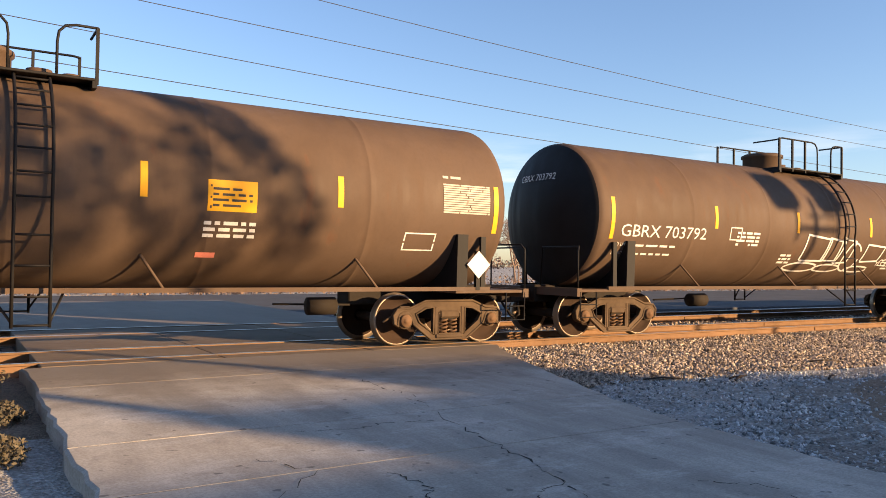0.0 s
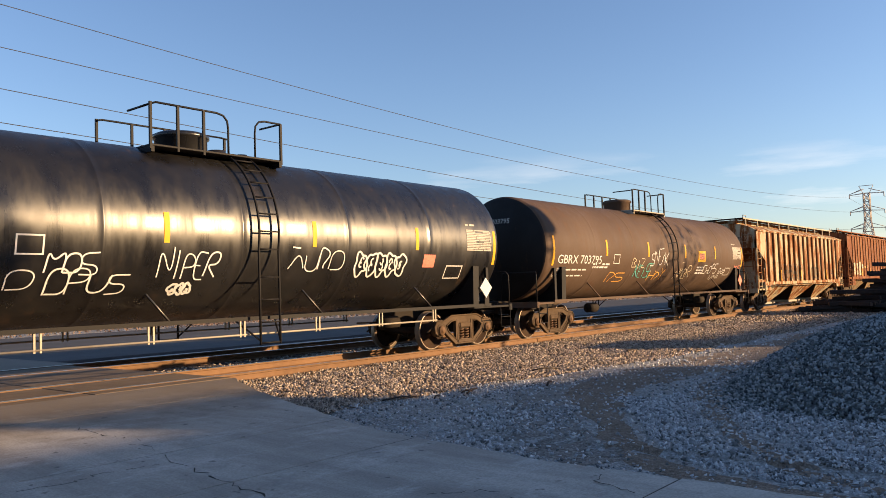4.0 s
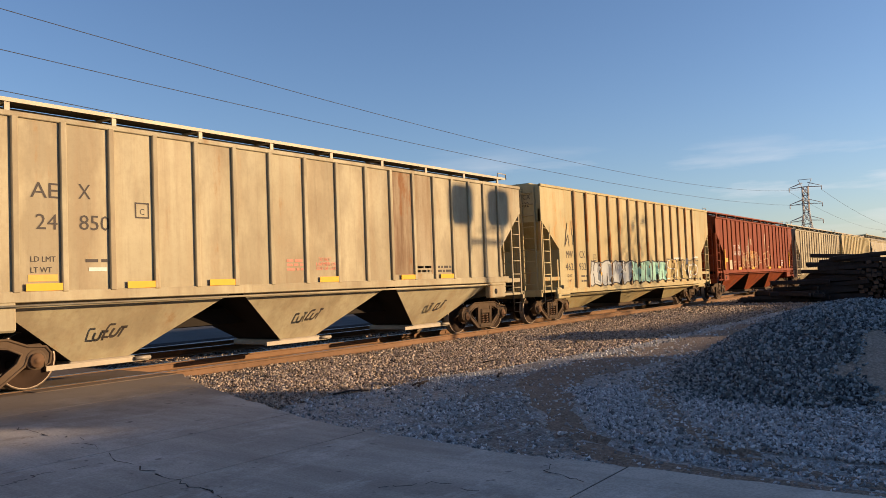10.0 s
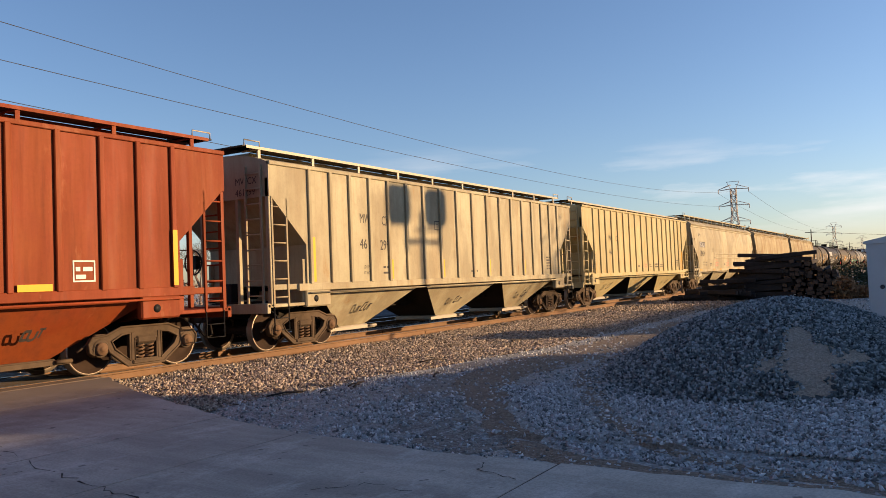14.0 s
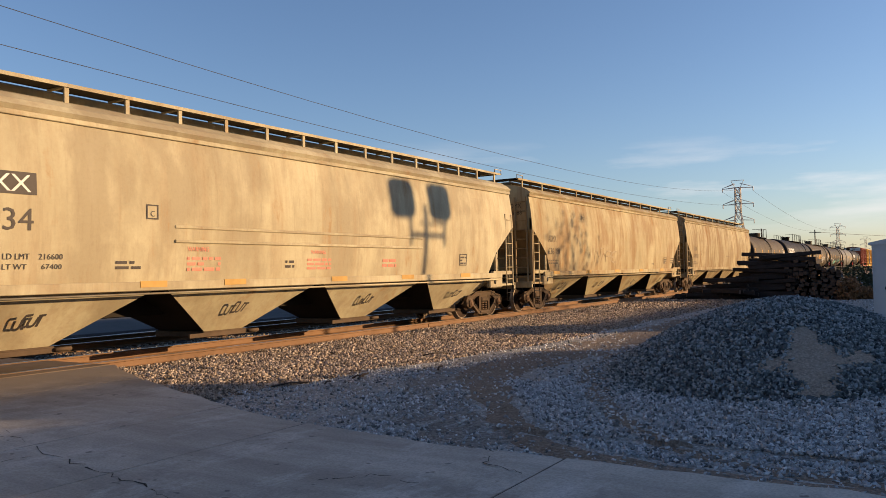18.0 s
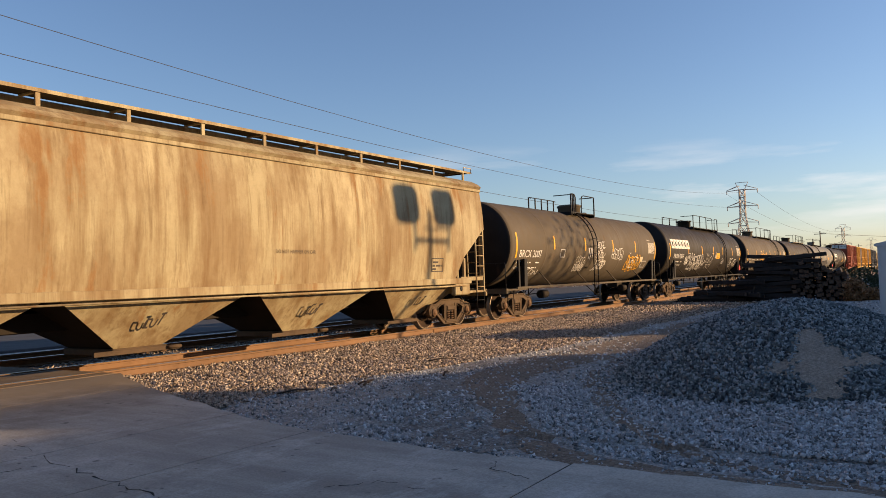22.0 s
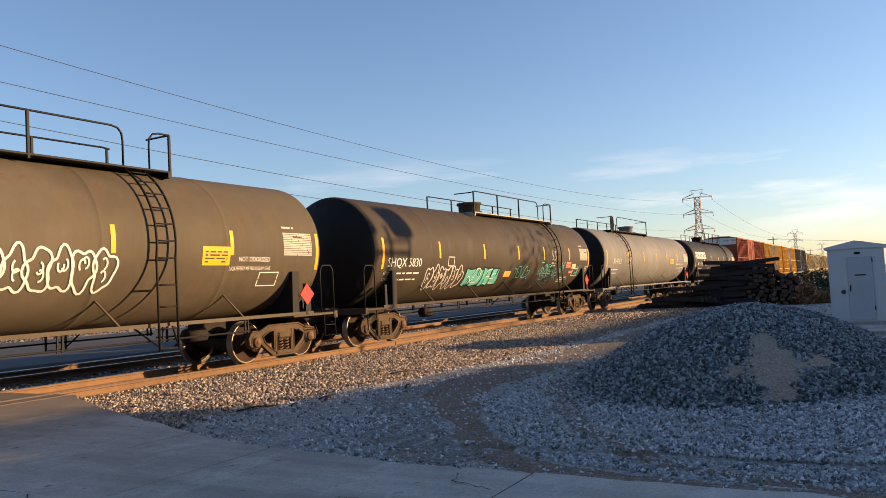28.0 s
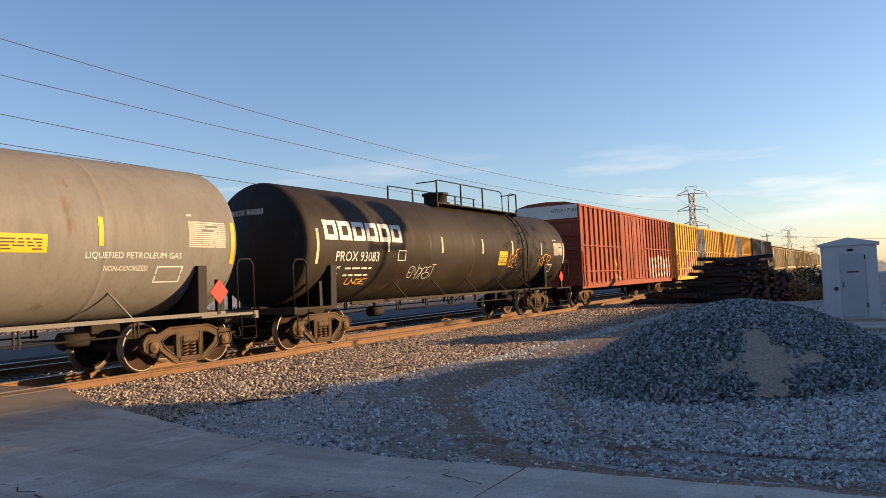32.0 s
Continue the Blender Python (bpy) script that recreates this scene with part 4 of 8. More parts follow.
def scrawl(w, h, kind, rng, width=0.035):
    """Sprayed strokes: loops ('bubble') or angular tags ('tag') inside w by h."""
    g = Geo()
    n = max(2, round(w / (h * {"bubble": 0.55, "throw": 1.2}.get(kind, 0.45))))

    def ribbon(pts, wd):
        g_ribbon(g, pts, wd, rng.uniform(0, 0.004))
    if kind == "angular":
        # leaning open boxes over a row of flat loops
        for x0, x1, z0, z1 in ((0.1, 0.36, 0.36, 1.0), (0.33, 0.52, 0.34, 0.94), (0.48, 0.64, 0.3, 0.96), (0.78, 1.0, 0.36, 0.84)):
            j = [rng.uniform(-0.03, 0.03) * h for _ in range(6)]
            ribbon([(x0 * w, z0 * h), (x0 * w + 0.12 * h + j[0], z1 * h + j[1]), (x1 * w + 0.1 * h, (z1 - 0.05) * h + j[2]), (x1 * w - 0.05 * h + j[3], z0 * h + j[4]), (x0 * w + 0.02, z0 * h + j[5])], width)
        for cx, rx, cz, rz in ((0.16, 0.17, 0.14, 0.14), (0.45, 0.14, 0.12, 0.12), (0.66, 0.09, 0.45, 0.42), (0.8, 0.13, 0.1, 0.1)):
            ribbon([(cx * w + rx * w * math.cos(t) * (1 + 0.1 * math.sin(2 * t)), cz * h + rz * h * math.sin(t)) for t in (0.5 + i * 0.26 for i in range(23))], width)
        n = 0
    for k in range(n):
        cx, cw = (k + 0.5) * w / n, w / n
        if kind in ("bubble", "throw"):
            ph = [rng.uniform(0, 6.3) for _ in range(3)]
            pts = []
            for i in range(33):
                t = 2 * math.pi * i / 32
                rr = 1 + 0.16 * math.sin(3 * t + ph[0]) + 0.1 * math.sin(5 * t + ph[1])
                pts.append((cx + cw * 0.56 * rr * math.cos(t), h / 2 + h * 0.48 * rr * math.sin(t)))
            ribbon(pts, width)
            for _ in range(2):
                t0, dx, dz = rng.uniform(0, 6), rng.uniform(-0.12, 0.12) * cw, rng.uniform(-0.18, 0.18) * h
                ribbon([(cx + dx + cw * 0.14 * math.cos(t0 + i * 0.4), h / 2 + dz + h * 0.13 * math.sin(t0 + i * 0.4)) for i in range(11)], width * 0.8)
        else:
            m = rng.randint(4, 6)
            key = [(cx + cw * rng.uniform(-0.5, 0.5), h * rng.choice((0.0, 0.1, 0.45, 0.9, 1.0))) for _ in range(m)]
            pts = []
            for i in range(m - 1):
                a, b = key[i], key[i + 1]
                c = ((a[0] + b[0]) / 2 + rng.uniform(-0.25, 0.25) * cw, (a[1] + b[1]) / 2 + rng.uniform(-0.2, 0.2) * h)
                for j in range(7):
                    t = j / 6
                    pts.append(tuple((1 - t) ** 2 * a[q] + 2 * t * (1 - t) * c[q] + t * t * b[q] for q in (0, 1)))
            ribbon(pts, width)
    return g


STROKES = {"A": "001420 0515", "B": "00041423121220 0010201", "C": "241404000020", "D": "000414231110 00", "E": "24040020 0212", "F": "0004 24 0212", "G": "24140400201222", "H": "0004 2024 0222", "I": "1014",
           "J": "24201000", "K": "0004 2402 0220", "L": "040020", "M": "0004122420", "N": "00042024", "O": "0004242000", "P": "0004242202", "Q": "0004242000 1120", "R": "000424220220", "S": "240402222000", "T": "0424 1014", "U": "04002024",
           "V": "041024", "W": "0400122024", "X": "0024 0420", "Y": "0412241210", "Z": "04240020", "0": "0004242000", "7": "042410", "5": "240402222000"}


def sprayed(word, w, h, rng, width=0.05):
    """Hand-sprayed letters made of strokes, w wide and h high, in the xz plane."""
    g = Geo()
    n = len(word)
    cw = w / n
    for k, ch in enumerate(word):
        tilt, dz, sc = rng.uniform(0.0, 0.35), rng.uniform(-0.1, 0.1) * h, rng.uniform(0.75, 1.25)
        for st in STROKES.get(ch, "").split():
            key = [(int(st[i]) / 2, int(st[i + 1]) / 4) for i in range(0, len(st) - 1, 2)]
            key = [(k * cw + cw * (-0.02 + 1.0 * a + rng.uniform(-0.09, 0.09)) + tilt * h * b * 0.4, dz + h * sc * (b + rng.uniform(-0.04, 0.04))) for a, b in key]
            pts = key
            for _ in range(3):
                cut = [pts[0]]
                for a, b in zip(pts, pts[1:]):
                    cut += [tuple(a[q] + (b[q] - a[q]) * t for q in (0, 1)) for t in (0.25, 0.75)]
                pts = cut + [pts[-1]]
            g_ribbon(g, pts, width * rng.uniform(0.8, 1.2), rng.uniform(0, 0.004))
    return g


def block_letters(n, w, h, rng):
    """Fat sprayed letters side by side: filled shapes and the dark line round each."""
    fill, edge = Geo(), Geo()
    cw = w / n
    for k in range(n):
        lean, m = rng.uniform(-0.12, 0.22) * h, 12
        ring = []
        for i in range(m):
            a = 2 * math.pi * (i + 0.5) / m
            c, q = math.cos(a), math.sin(a)
            f = 0.5 / max(abs(c), abs(q)) * rng.uniform(0.8, 1.08)
            ring.append((k * cw + cw * (0.5 + 1.02 * f * c) + lean * q, h * (0.5 + f * q)))
        core = (k * cw + cw / 2, h / 2)
        rows = [[(core[0] + (x - core[0]) * j / 4, 0.0005 * (k % 2), core[1] + (z - core[1]) * j / 4) for x, z in ring] for j in range(1, 5)]
        vs = [(core[0], 0.0005 * (k % 2), core[1])] + [p for row in rows for p in row]
        fs = [(0, 1 + i, 1 + (i + 1) % m) for i in range(m)]
        fs += [(1 + j * m + i, 1 + (j + 1) * m + i, 1 + (j + 1) * m + (i + 1) % m, 1 + j * m + (i + 1) % m) for j in range(3) for i in range(m)]
        fill.add(vs, fs)
        g_ribbon(edge, ring + [ring[0]], 0.045, 0.004)
        for _ in range(2):
            x, z = k * cw + cw * rng.uniform(0.3, 0.7), h * rng.choice((0.0, 0.1, 0.55, 0.6))
            g_ribbon(edge, [(x, z), (x + rng.uniform(-0.05, 0.08) * cw, z + h * 0.22), (x + rng.uniform(-0.1, 0.16) * cw, z + h * 0.4)], 0.05, 0.004)
    return fill, edge


def g_ribbon(g, pts, wd, lift):
    vs, fs = [], []
    fine = [pts[0]]
    for a, b in zip(pts, pts[1:]):
        k = max(1, math.ceil(math.dist(a, b) / 0.07))
        fine += [(a[0] + (b[0] - a[0]) * i / k, a[1] + (b[1] - a[1]) * i / k) for i in range(1, k + 1)]
    pts = fine
    for i, p in enumerate(pts):
        a, b = pts[max(0, i - 1)], pts[min(len(pts) - 1, i + 1)]
        d = Vector((b[0] - a[0], b[1] - a[1]))
        d = d.normalized() if d.length > 1e-6 else Vector((1, 0))
        q = Vector((-d.y, d.x)) * wd / 2
        vs += [(p[0] + q.x, lift, p[1] + q.y), (p[0] - q.x, lift, p[1] - q.y)]
        if i:
            fs.append((2 * i - 2, 2 * i - 1, 2 * i + 1, 2 * i))
    g.add(vs, fs)


def sign_frame(w, h, t=0.025):
    g = Geo()
    for x0, x1, z0, z1 in ((0, w, 0, t), (0, w, h - t, h), (0, t, t, h - t), (w - t, w, t, h - t)):
        b = panel(x1 - x0, z1 - z0, 1)
        g.add([(vx + x0, 0, vz + z0) for vx, vy, vz in b.v], b.f)
    return g


def block_logo(w, h):
    """A row of six plain white shapes in place of a maker's mark."""
    g = Geo()
    n, gap = 6, w * 0.022
    bw = (w - gap * (n - 1)) / n
    t = bw * 0.27
    for i in range(n):
        x = i * (bw + gap)
        for x0, x1, z0, z1 in ((0, t, 0, h), (bw - t, bw, 0, h), (t, bw - t, h - t * 0.9, h), (t, bw - t, 0, t * 0.9)):
            b = panel(x1 - x0, z1 - z0, 4)
            g.add([(vx + x + x0, 0, vz + z0) for vx, vy, vz in b.v], b.f)
    return g


PRINT = ("lines", "figures", "table", "line", "print", "words")     # small print, too fine to pick apart


def tank_car(spec):
    global TR, TZ
    TR, TZ = spec.get("size", (1.54, 2.54))
    rng = random.Random(spec["seed"])
    h = (spec["jr"] - spec["jl"]) / 2
    uc = (spec["jr"] + spec["jl"]) / 2
    car = thing("tank_car", spec["label"], "tank car", "freight train")
    l, r = -h + 0.74 + spec.get("lx", 0.0), h - 0.76
    body = M[spec["paint"]]
    part("tank", shared("tank:%s:%.2f:%.2f:%.2f" % (spec["paint"], l, r, TR), lambda: tank_geo(l, r), body), None, car)
    # only the left head has its own black; the right keeps the shell's paint
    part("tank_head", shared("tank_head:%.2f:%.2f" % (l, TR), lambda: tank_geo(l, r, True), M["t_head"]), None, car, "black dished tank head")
    for a in (spec["a0"] + AXLE, spec["a1"] - AXLE):
        truck(car, a - uc, uc)
    couplers(car, h)
    long = spec.get("long", False)
    # stub sills, saddles and end platforms
    for d in (-1, 1):
        x_tc = abs((spec["a1"] - AXLE if d > 0 else spec["a0"] + AXLE) - uc)
        s0, s1 = d * (h - 0.55), d * (x_tc - 1.6)
        part("sill", Geo().box(min(s0, s1), max(s0, s1), -0.25, 0.25, 0.70, 1.06, 0.02), M["steel_dark"], car)
        k0, k1 = d * (x_tc - 0.1), d * (x_tc + 0.12)
        part("saddle", Geo().prism([(-1.47, 0.98), (1.47, 0.98), (1.5, 1.98), (1.43, 1.98), (1.22, 1.6), (0.9, 1.3), (0, 1.02), (-0.9, 1.3), (-1.22, 1.6), (-1.43, 1.98), (-1.5, 1.98)], "x", min(k0, k1), max(k0, k1)), M["black"], car)
        b0, b1 = d * (h - 0.62), d * (h - 2.2)
        part("end_platform", Geo().box(min(b0, b1), max(b0, b1), -1.48, 1.48, 0.94, 1.0, 0.01).box(min(d * (h - 0.6), d * (h - 0.72)), max(d * (h - 0.6), d * (h - 0.72)), -1.5, 1.5, 0.86, 1.02), body if not spec.get("gloss") else M["black"], car)
        for y in (-1.45, 1.45):
            part("end_handrail", Geo().tube([(d * (h - 0.66), y, 0.98), (d * (h - 0.66), y, 2.0), (d * (h - 0.75), y, 2.12), (d * (h - 1.05), y, 2.12), (d * (h - 1.15), y, 2.0), (d * (h - 1.15), y, 0.98)] if long else
                 [(d * (h - 0.66), y, 0.98), (d * (h - 0.66), y, 1.75), (d * (h - 0.72), y * 0.97, 1.84), (d * (h - 0.72), y * 0.2, 1.84), (d * (h - 0.72), y * 0.15, 0.98)], 0.019, 6), M["black"], car)
            part("end_post", Geo().box(d * (h - 1.62) - 0.05, d * (h - 1.62) + 0.05, y - 0.03, y + 0.03, 1.0, 1.95 if not long else 1.6), M["black"], car)
        for y in (-1.49, 1.49):
            part("stirrup", shared("stirrup:t", lambda: stirrup_geo(0.42, 0.5), M["black"]), None, car, at=(d * (h - 0.9), y, 0.95))
        # brake gear and its shadowed clutter
        part("brake_rigging", Geo().tube([(d * (x_tc - 1.7), -0.5, 0.72), (d * (x_tc - 3.1), -0.5, 0.75)], 0.02).lathe([(0, 0.0), (0.01, 0.15), (0.5, 0.15), (0.51, 0.0)], "x", 14, (d * (x_tc - 2.6), -0.75, 0.72), False), M["steel_dark"], car)
    # running boards
    run = Geo()
    x_tc = abs(spec["a1"] - AXLE - uc)
    zb = 1.02
    for y in (-1.47, 1.47):
        run.box(-x_tc - 0.6, x_tc + 0.6, y - 0.03, y + 0.03, zb - 0.035, zb + 0.035)
    part("side_rail", run, body if not spec.get("gloss") else M["black"], car)
    if long or spec.get("gloss"):
        low = Geo()
        for y in (-1.47, 1.47):
            low.tube([(-x_tc + 1.5, y, 0.74), (x_tc - 1.5, y, 0.74)], 0.02)
            n = 6
            for i in range(n + 1):
                x = -x_tc + 1.6 + (2 * x_tc - 3.2) * i / n
                low.box(x - 0.06, x - 0.03, y - 0.015, y + 0.015, 0.7, zb).box(x + 0.03, x + 0.06, y - 0.015, y + 0.015, 0.7, zb)
        part("lower_rail", low, M["galv"] if spec.get("gloss") else M["black"], car)
    n = 4 if not long else 5
    for i in range(n):
        x = -x_tc + 1.9 + (2 * x_tc - 3.8) * i / (n - 1)
        for s in (-1, 1):
            part("brace", Geo().tube([(x + 0.26, s * 1.46, zb), (x, s * 1.16, 1.50), (x - 0.02, s * 1.14, 1.53)], 0.022, 6), body, car)
            part("bracket", Geo().box(x - 0.3, x + 0.3, min(s * 1.1, s * 1.45), max(s * 1.1, s * 1.45), zb - 0.03, zb), body, car)
    # dome platform
    p0, p1 = spec.get("deck", (-1.95, 1.95))
    pz = TZ + TR
    lad = spec.get("ladder", 1.15)
    part("platform", Geo().box(p0, p1, -0.95, -0.35, pz - 0.10, pz - 0.06, 0.008).box(p0, p1, 0.35, 0.95, pz - 0.10, pz - 0.06, 0.008).box(p0, p0 + 0.06, -0.95, 0.95, pz - 0.2, pz - 0.1).box(p1 - 0.06, p1, -0.95, 0.95, pz - 0.2, pz - 0.1), M["galv"] if spec.get("galv") else M["black"], car, "grating platform round the dome")
    post = shared("rail_post:%.2f" % pz, lambda: Geo().box(-0.022, 0.022, -0.022, 0.022, pz - 0.15, pz + 0.66), M["black"])
    for s in (-1, 1):
        y = s * 0.93
        gap0, gap1 = (lad - 0.3, lad + 0.3) if s < 0 else (p1, p1)
        part("handrail", Geo().tube([(p0, y * 0.2, pz + 0.62), (p0, y * 0.9, pz + 0.62), (p0 + 0.1, y, pz + 0.66), (gap0 - 0.24, y, pz + 0.66), (gap0 - 0.1, y, pz + 0.63), (gap0 - 0.02, y, pz + 0.54), (gap0, y, pz + 0.4), (gap0, y, pz - 0.1)] if s < 0 else [(p0, y * 0.9, pz + 0.62), (p0 + 0.1, y, pz + 0.66), (p1 - 0.1, y, pz + 0.66), (p1, y * 0.9, pz + 0.62)], 0.02, 6), M["black"], car)
        for x in [p0 + (gap0 - p0) * i / 3 for i in range(3)] if s < 0 else [p0 + (p1 - p0) * i / 4 for i in range(5)]:
            part("rail_post", post, None, car, at=(x, y, 0))
        if s < 0 and p1 > gap1 + 0.2:
            part("handrail", Geo().tube([(gap1, y, pz - 0.1), (gap1, y, pz + 0.4), (gap1 + 0.02, y, pz + 0.54), (gap1 + 0.1, y, pz + 0.63), (gap1 + 0.24, y, pz + 0.66), (p1, y, pz + 0.66), (p1, y * 0.3, pz + 0.66)], 0.02, 6), M["black"], car)
            part("rail_post", post, None, car, at=(p1, y, 0))
    dome = spec.get("dome", 0.0)
    part("manway", Geo().lathe([(0, 0.46), (0.02, 0.48), (0.30, 0.48), (0.32, 0.52), (0.38, 0.52), (0.42, 0.44), (0.43, 0.0)] if not long else [(0, 0.40), (0.36, 0.40), (0.38, 0.46), (0.46, 0.46), (0.48, 0.0)], "z", 24, (dome, 0, pz - 0.04), False), body, car, "round bolted manway dome")
    part("valve_housing", Geo().lathe([(0, 0.18), (0.22, 0.18), (0.24, 0.0)], "z", 14, (dome + 0.85, 0.1, pz - 0.04), False).lathe([(0, 0.12), (0.16, 0.12), (0.18, 0.0)], "z", 12, (dome + 1.25, -0.15, pz - 0.05), False), body, car)
    # side ladders, bent round the shell
    for s in (-1, 1):
        g = Geo()
        R = TR + 0.12
        for x in (lad - 0.22, lad + 0.22):
            pts = [(x, s * R * math.sin(a), TZ + R * math.cos(a)) for a in np.linspace(0.45, 1.75, 14)]
            pts += [(x, s * (R - 0.02), 1.6), (x, s * (R - 0.02), 0.55)]
            g.tube(pts, 0.024, 5)
        rungs = [(s * R * math.sin(a), TZ + R * math.cos(a)) for a in np.linspace(0.6, 1.75, 7)] + [(s * (R - 0.02), z) for z in (1.75, 1.35, 0.95, 0.58)]
        g.tube([(lad - 0.22, s * (R - 0.02), 0.62), (lad - 0.5, s * 1.2, 1.05)], 0.018, 5).tube([(lad + 0.22, s * (R - 0.02), 0.62), (lad + 0.45, s * 1.2, 1.05)], 0.018, 5)
        ladder = part("ladder", g, M["black"], car)
        rung = shared("rung", lambda: Geo().tube([(-0.22, 0, 0), (0.22, 0, 0)], 0.016, 5), M["black"])
        for y, z in rungs:
            part("rung", rung, None, ladder, at=(lad, y, z))
    # reflective strips
    places = (l + 0.72, -5.3, -2.25, 0.6, 3.1, 5.95, r - 0.62) if long else (l + 0.72, -4.55, -1.55, 1.6, 4.6, r - 0.68)
    for i, x in enumerate(places):
        ends = i in (0, len(places) - 1)
        part("reflector", wrap(panel(0.1, 0.85 if ends else 0.5, 5), x, 2.02 if ends else 2.33), M["yellow"] if spec.get("refl", "y") == "y" else M["cream"], car, "yellow reflective strip")
    for g, mname, label in spec["marks"](l, r, rng):
        tagged(part("lettering" if "graffiti" not in label else "graffiti", g, M[mname], car, label), kind="stuff" if label.split()[-1] in PRINT or "graffiti" in label else "")
    # placards at the ends of the side
    if spec.get("placard"):
        for d in (1,):
            x = d * (h - 1.75)
            s = 0.19
            part("placard", Geo().prism([(x - s * 1.3, 1.45), (x, 1.45 - s * 1.3), (x + s * 1.3, 1.45), (x, 1.45 + s * 1.3)], "y", -1.53, -1.51), M[spec["placard"]], car, "diamond hazard placard")
            part("placard_post", Geo().box(x - 0.04, x + 0.04, -1.51, -1.44, 1.0, 1.7), M["black"], car)
    # end marks
    if spec.get("mark"):
        g = text_geo(spec["mark"], 0.14)
        w = max(v[0] for v in g.v)
        g.v = [(l + 3.0 - math.sqrt(9.0 - (0.1 - (x - w / 2)) ** 2 - (0.72 + z) ** 2) - 0.01, 0.1 - (x - w / 2), TZ + 0.72 + z) for x, y, z in g.v]
        part("end_lettering", g, M["white"], car)
    return car, uc


# ---- covered hoppers and boxcars ----
def hopper_body(l, r, sill, cut_z, cut_x, low_x, top, ridge, half, bulge, n=40):
    """The carbody: sides, roof and sloping end sheets."""
    def zmin(x):
        d = min(x - l, r - x)
        if d <= 0.06:
            return cut_z
        if d < cut_x:
            return cut_z + (low_x - cut_z) * (d - 0.06) / (cut_x - 0.06)
        return sill

    def hw(z):
        t = (z - sill) / (top - sill)
        return half - bulge * (2 * t - 1) ** 2 * (1.0 if t > 0.5 else 0.7)
    xs = sorted({l, l + 0.06, r, r - 0.06, l + cut_x - 0.001, l + cut_x, r - cut_x + 0.001, r - cut_x, *(l + cut_x * i / 4 for i in range(1, 4)), *(r - cut_x * i / 4 for i in range(1, 4)), *(l + cut_x + (r - l - 2 * cut_x) * i / n for i in range(1, n))})
    m = 8
    rows = []
    for x in xs:
        z0 = zmin(x)
        zs = [z0 + (top - z0) * i / m for i in range(m + 1)]
        near = [(x, -hw(z), z) for z in zs]
        roof = [(x, -half * k, top + (ridge - top) * (1 - abs(k) ** 2.6) ** (0.6 if bulge else 1.0)) for k in (0.97, 0.9, 0.75, 0.5, 0.2, -0.2, -0.5, -0.75, -0.9, -0.97)]
        far = [(x, hw(z), z) for z in reversed(zs)]
        rows.append(near + roof + far)
    g = Geo()
    w = len(rows[0])
    vs = [p for row in rows for p in row]
    fs = [(i * w + k, i * w + (k + 1) % w, (i + 1) * w + (k + 1) % w, (i + 1) * w + k) for i in range(len(rows) - 1) for k in range(w)]
    fs += [tuple(range(w)), tuple(range((len(rows) - 1) * w + w - 1, (len(rows) - 1) * w - 1, -1))]
    g.add(vs, fs)
    return g


def bay_geo(x0, x1, sill, half, zb=0.34, ow=0.45):
    """One discharge hopper: four sloping sheets down to an outlet."""
    xc = (x0 + x1) / 2
    t = [(x0, -half, sill), (x1, -half, sill), (x1, half, sill), (x0, half, sill)]
    b = [(xc - ow, -0.66, zb + 0.04), (xc + ow, -0.66, zb + 0.04), (xc + ow, 0.66, zb + 0.04), (xc - ow, 0.66, zb + 0.04)]
    g = Geo().add(t + b, [(0, 1, 5, 4), (2, 3, 7, 6)])
    # sloping end sheets and floor: near-black, with their shade painted in
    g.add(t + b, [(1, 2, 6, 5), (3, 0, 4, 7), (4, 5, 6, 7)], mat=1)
    return g


def gate_geo(xc, zb, ow):
    g = Geo().box(xc - ow - 0.08, xc + ow + 0.08, -0.74, 0.74, zb - 0.05, zb + 0.07, 0.015)
    g.box(xc - ow - 0.5, xc + ow + 0.3, -0.82, -0.76, zb - 0.03, zb + 0.05)
    g.tube([(xc + ow + 0.02, -0.85, zb + 0.02), (xc + ow + 0.3, -0.85, zb + 0.02)], 0.035, 8)
    return g


def rib_places(n):
    """Side ribs: eighteen stand closer towards the ends, fewer stand evenly."""
    if n == 18:
        half = (0.465, 1.39, 2.26, 3.1, 3.92, 4.71, 5.49, 6.21, 6.94)
        return sorted([-x for x in half] + list(half))
    step = 0.9055 if n == 14 else 0.845
    return [(i - (n - 1) / 2) * step for i in range(n)]


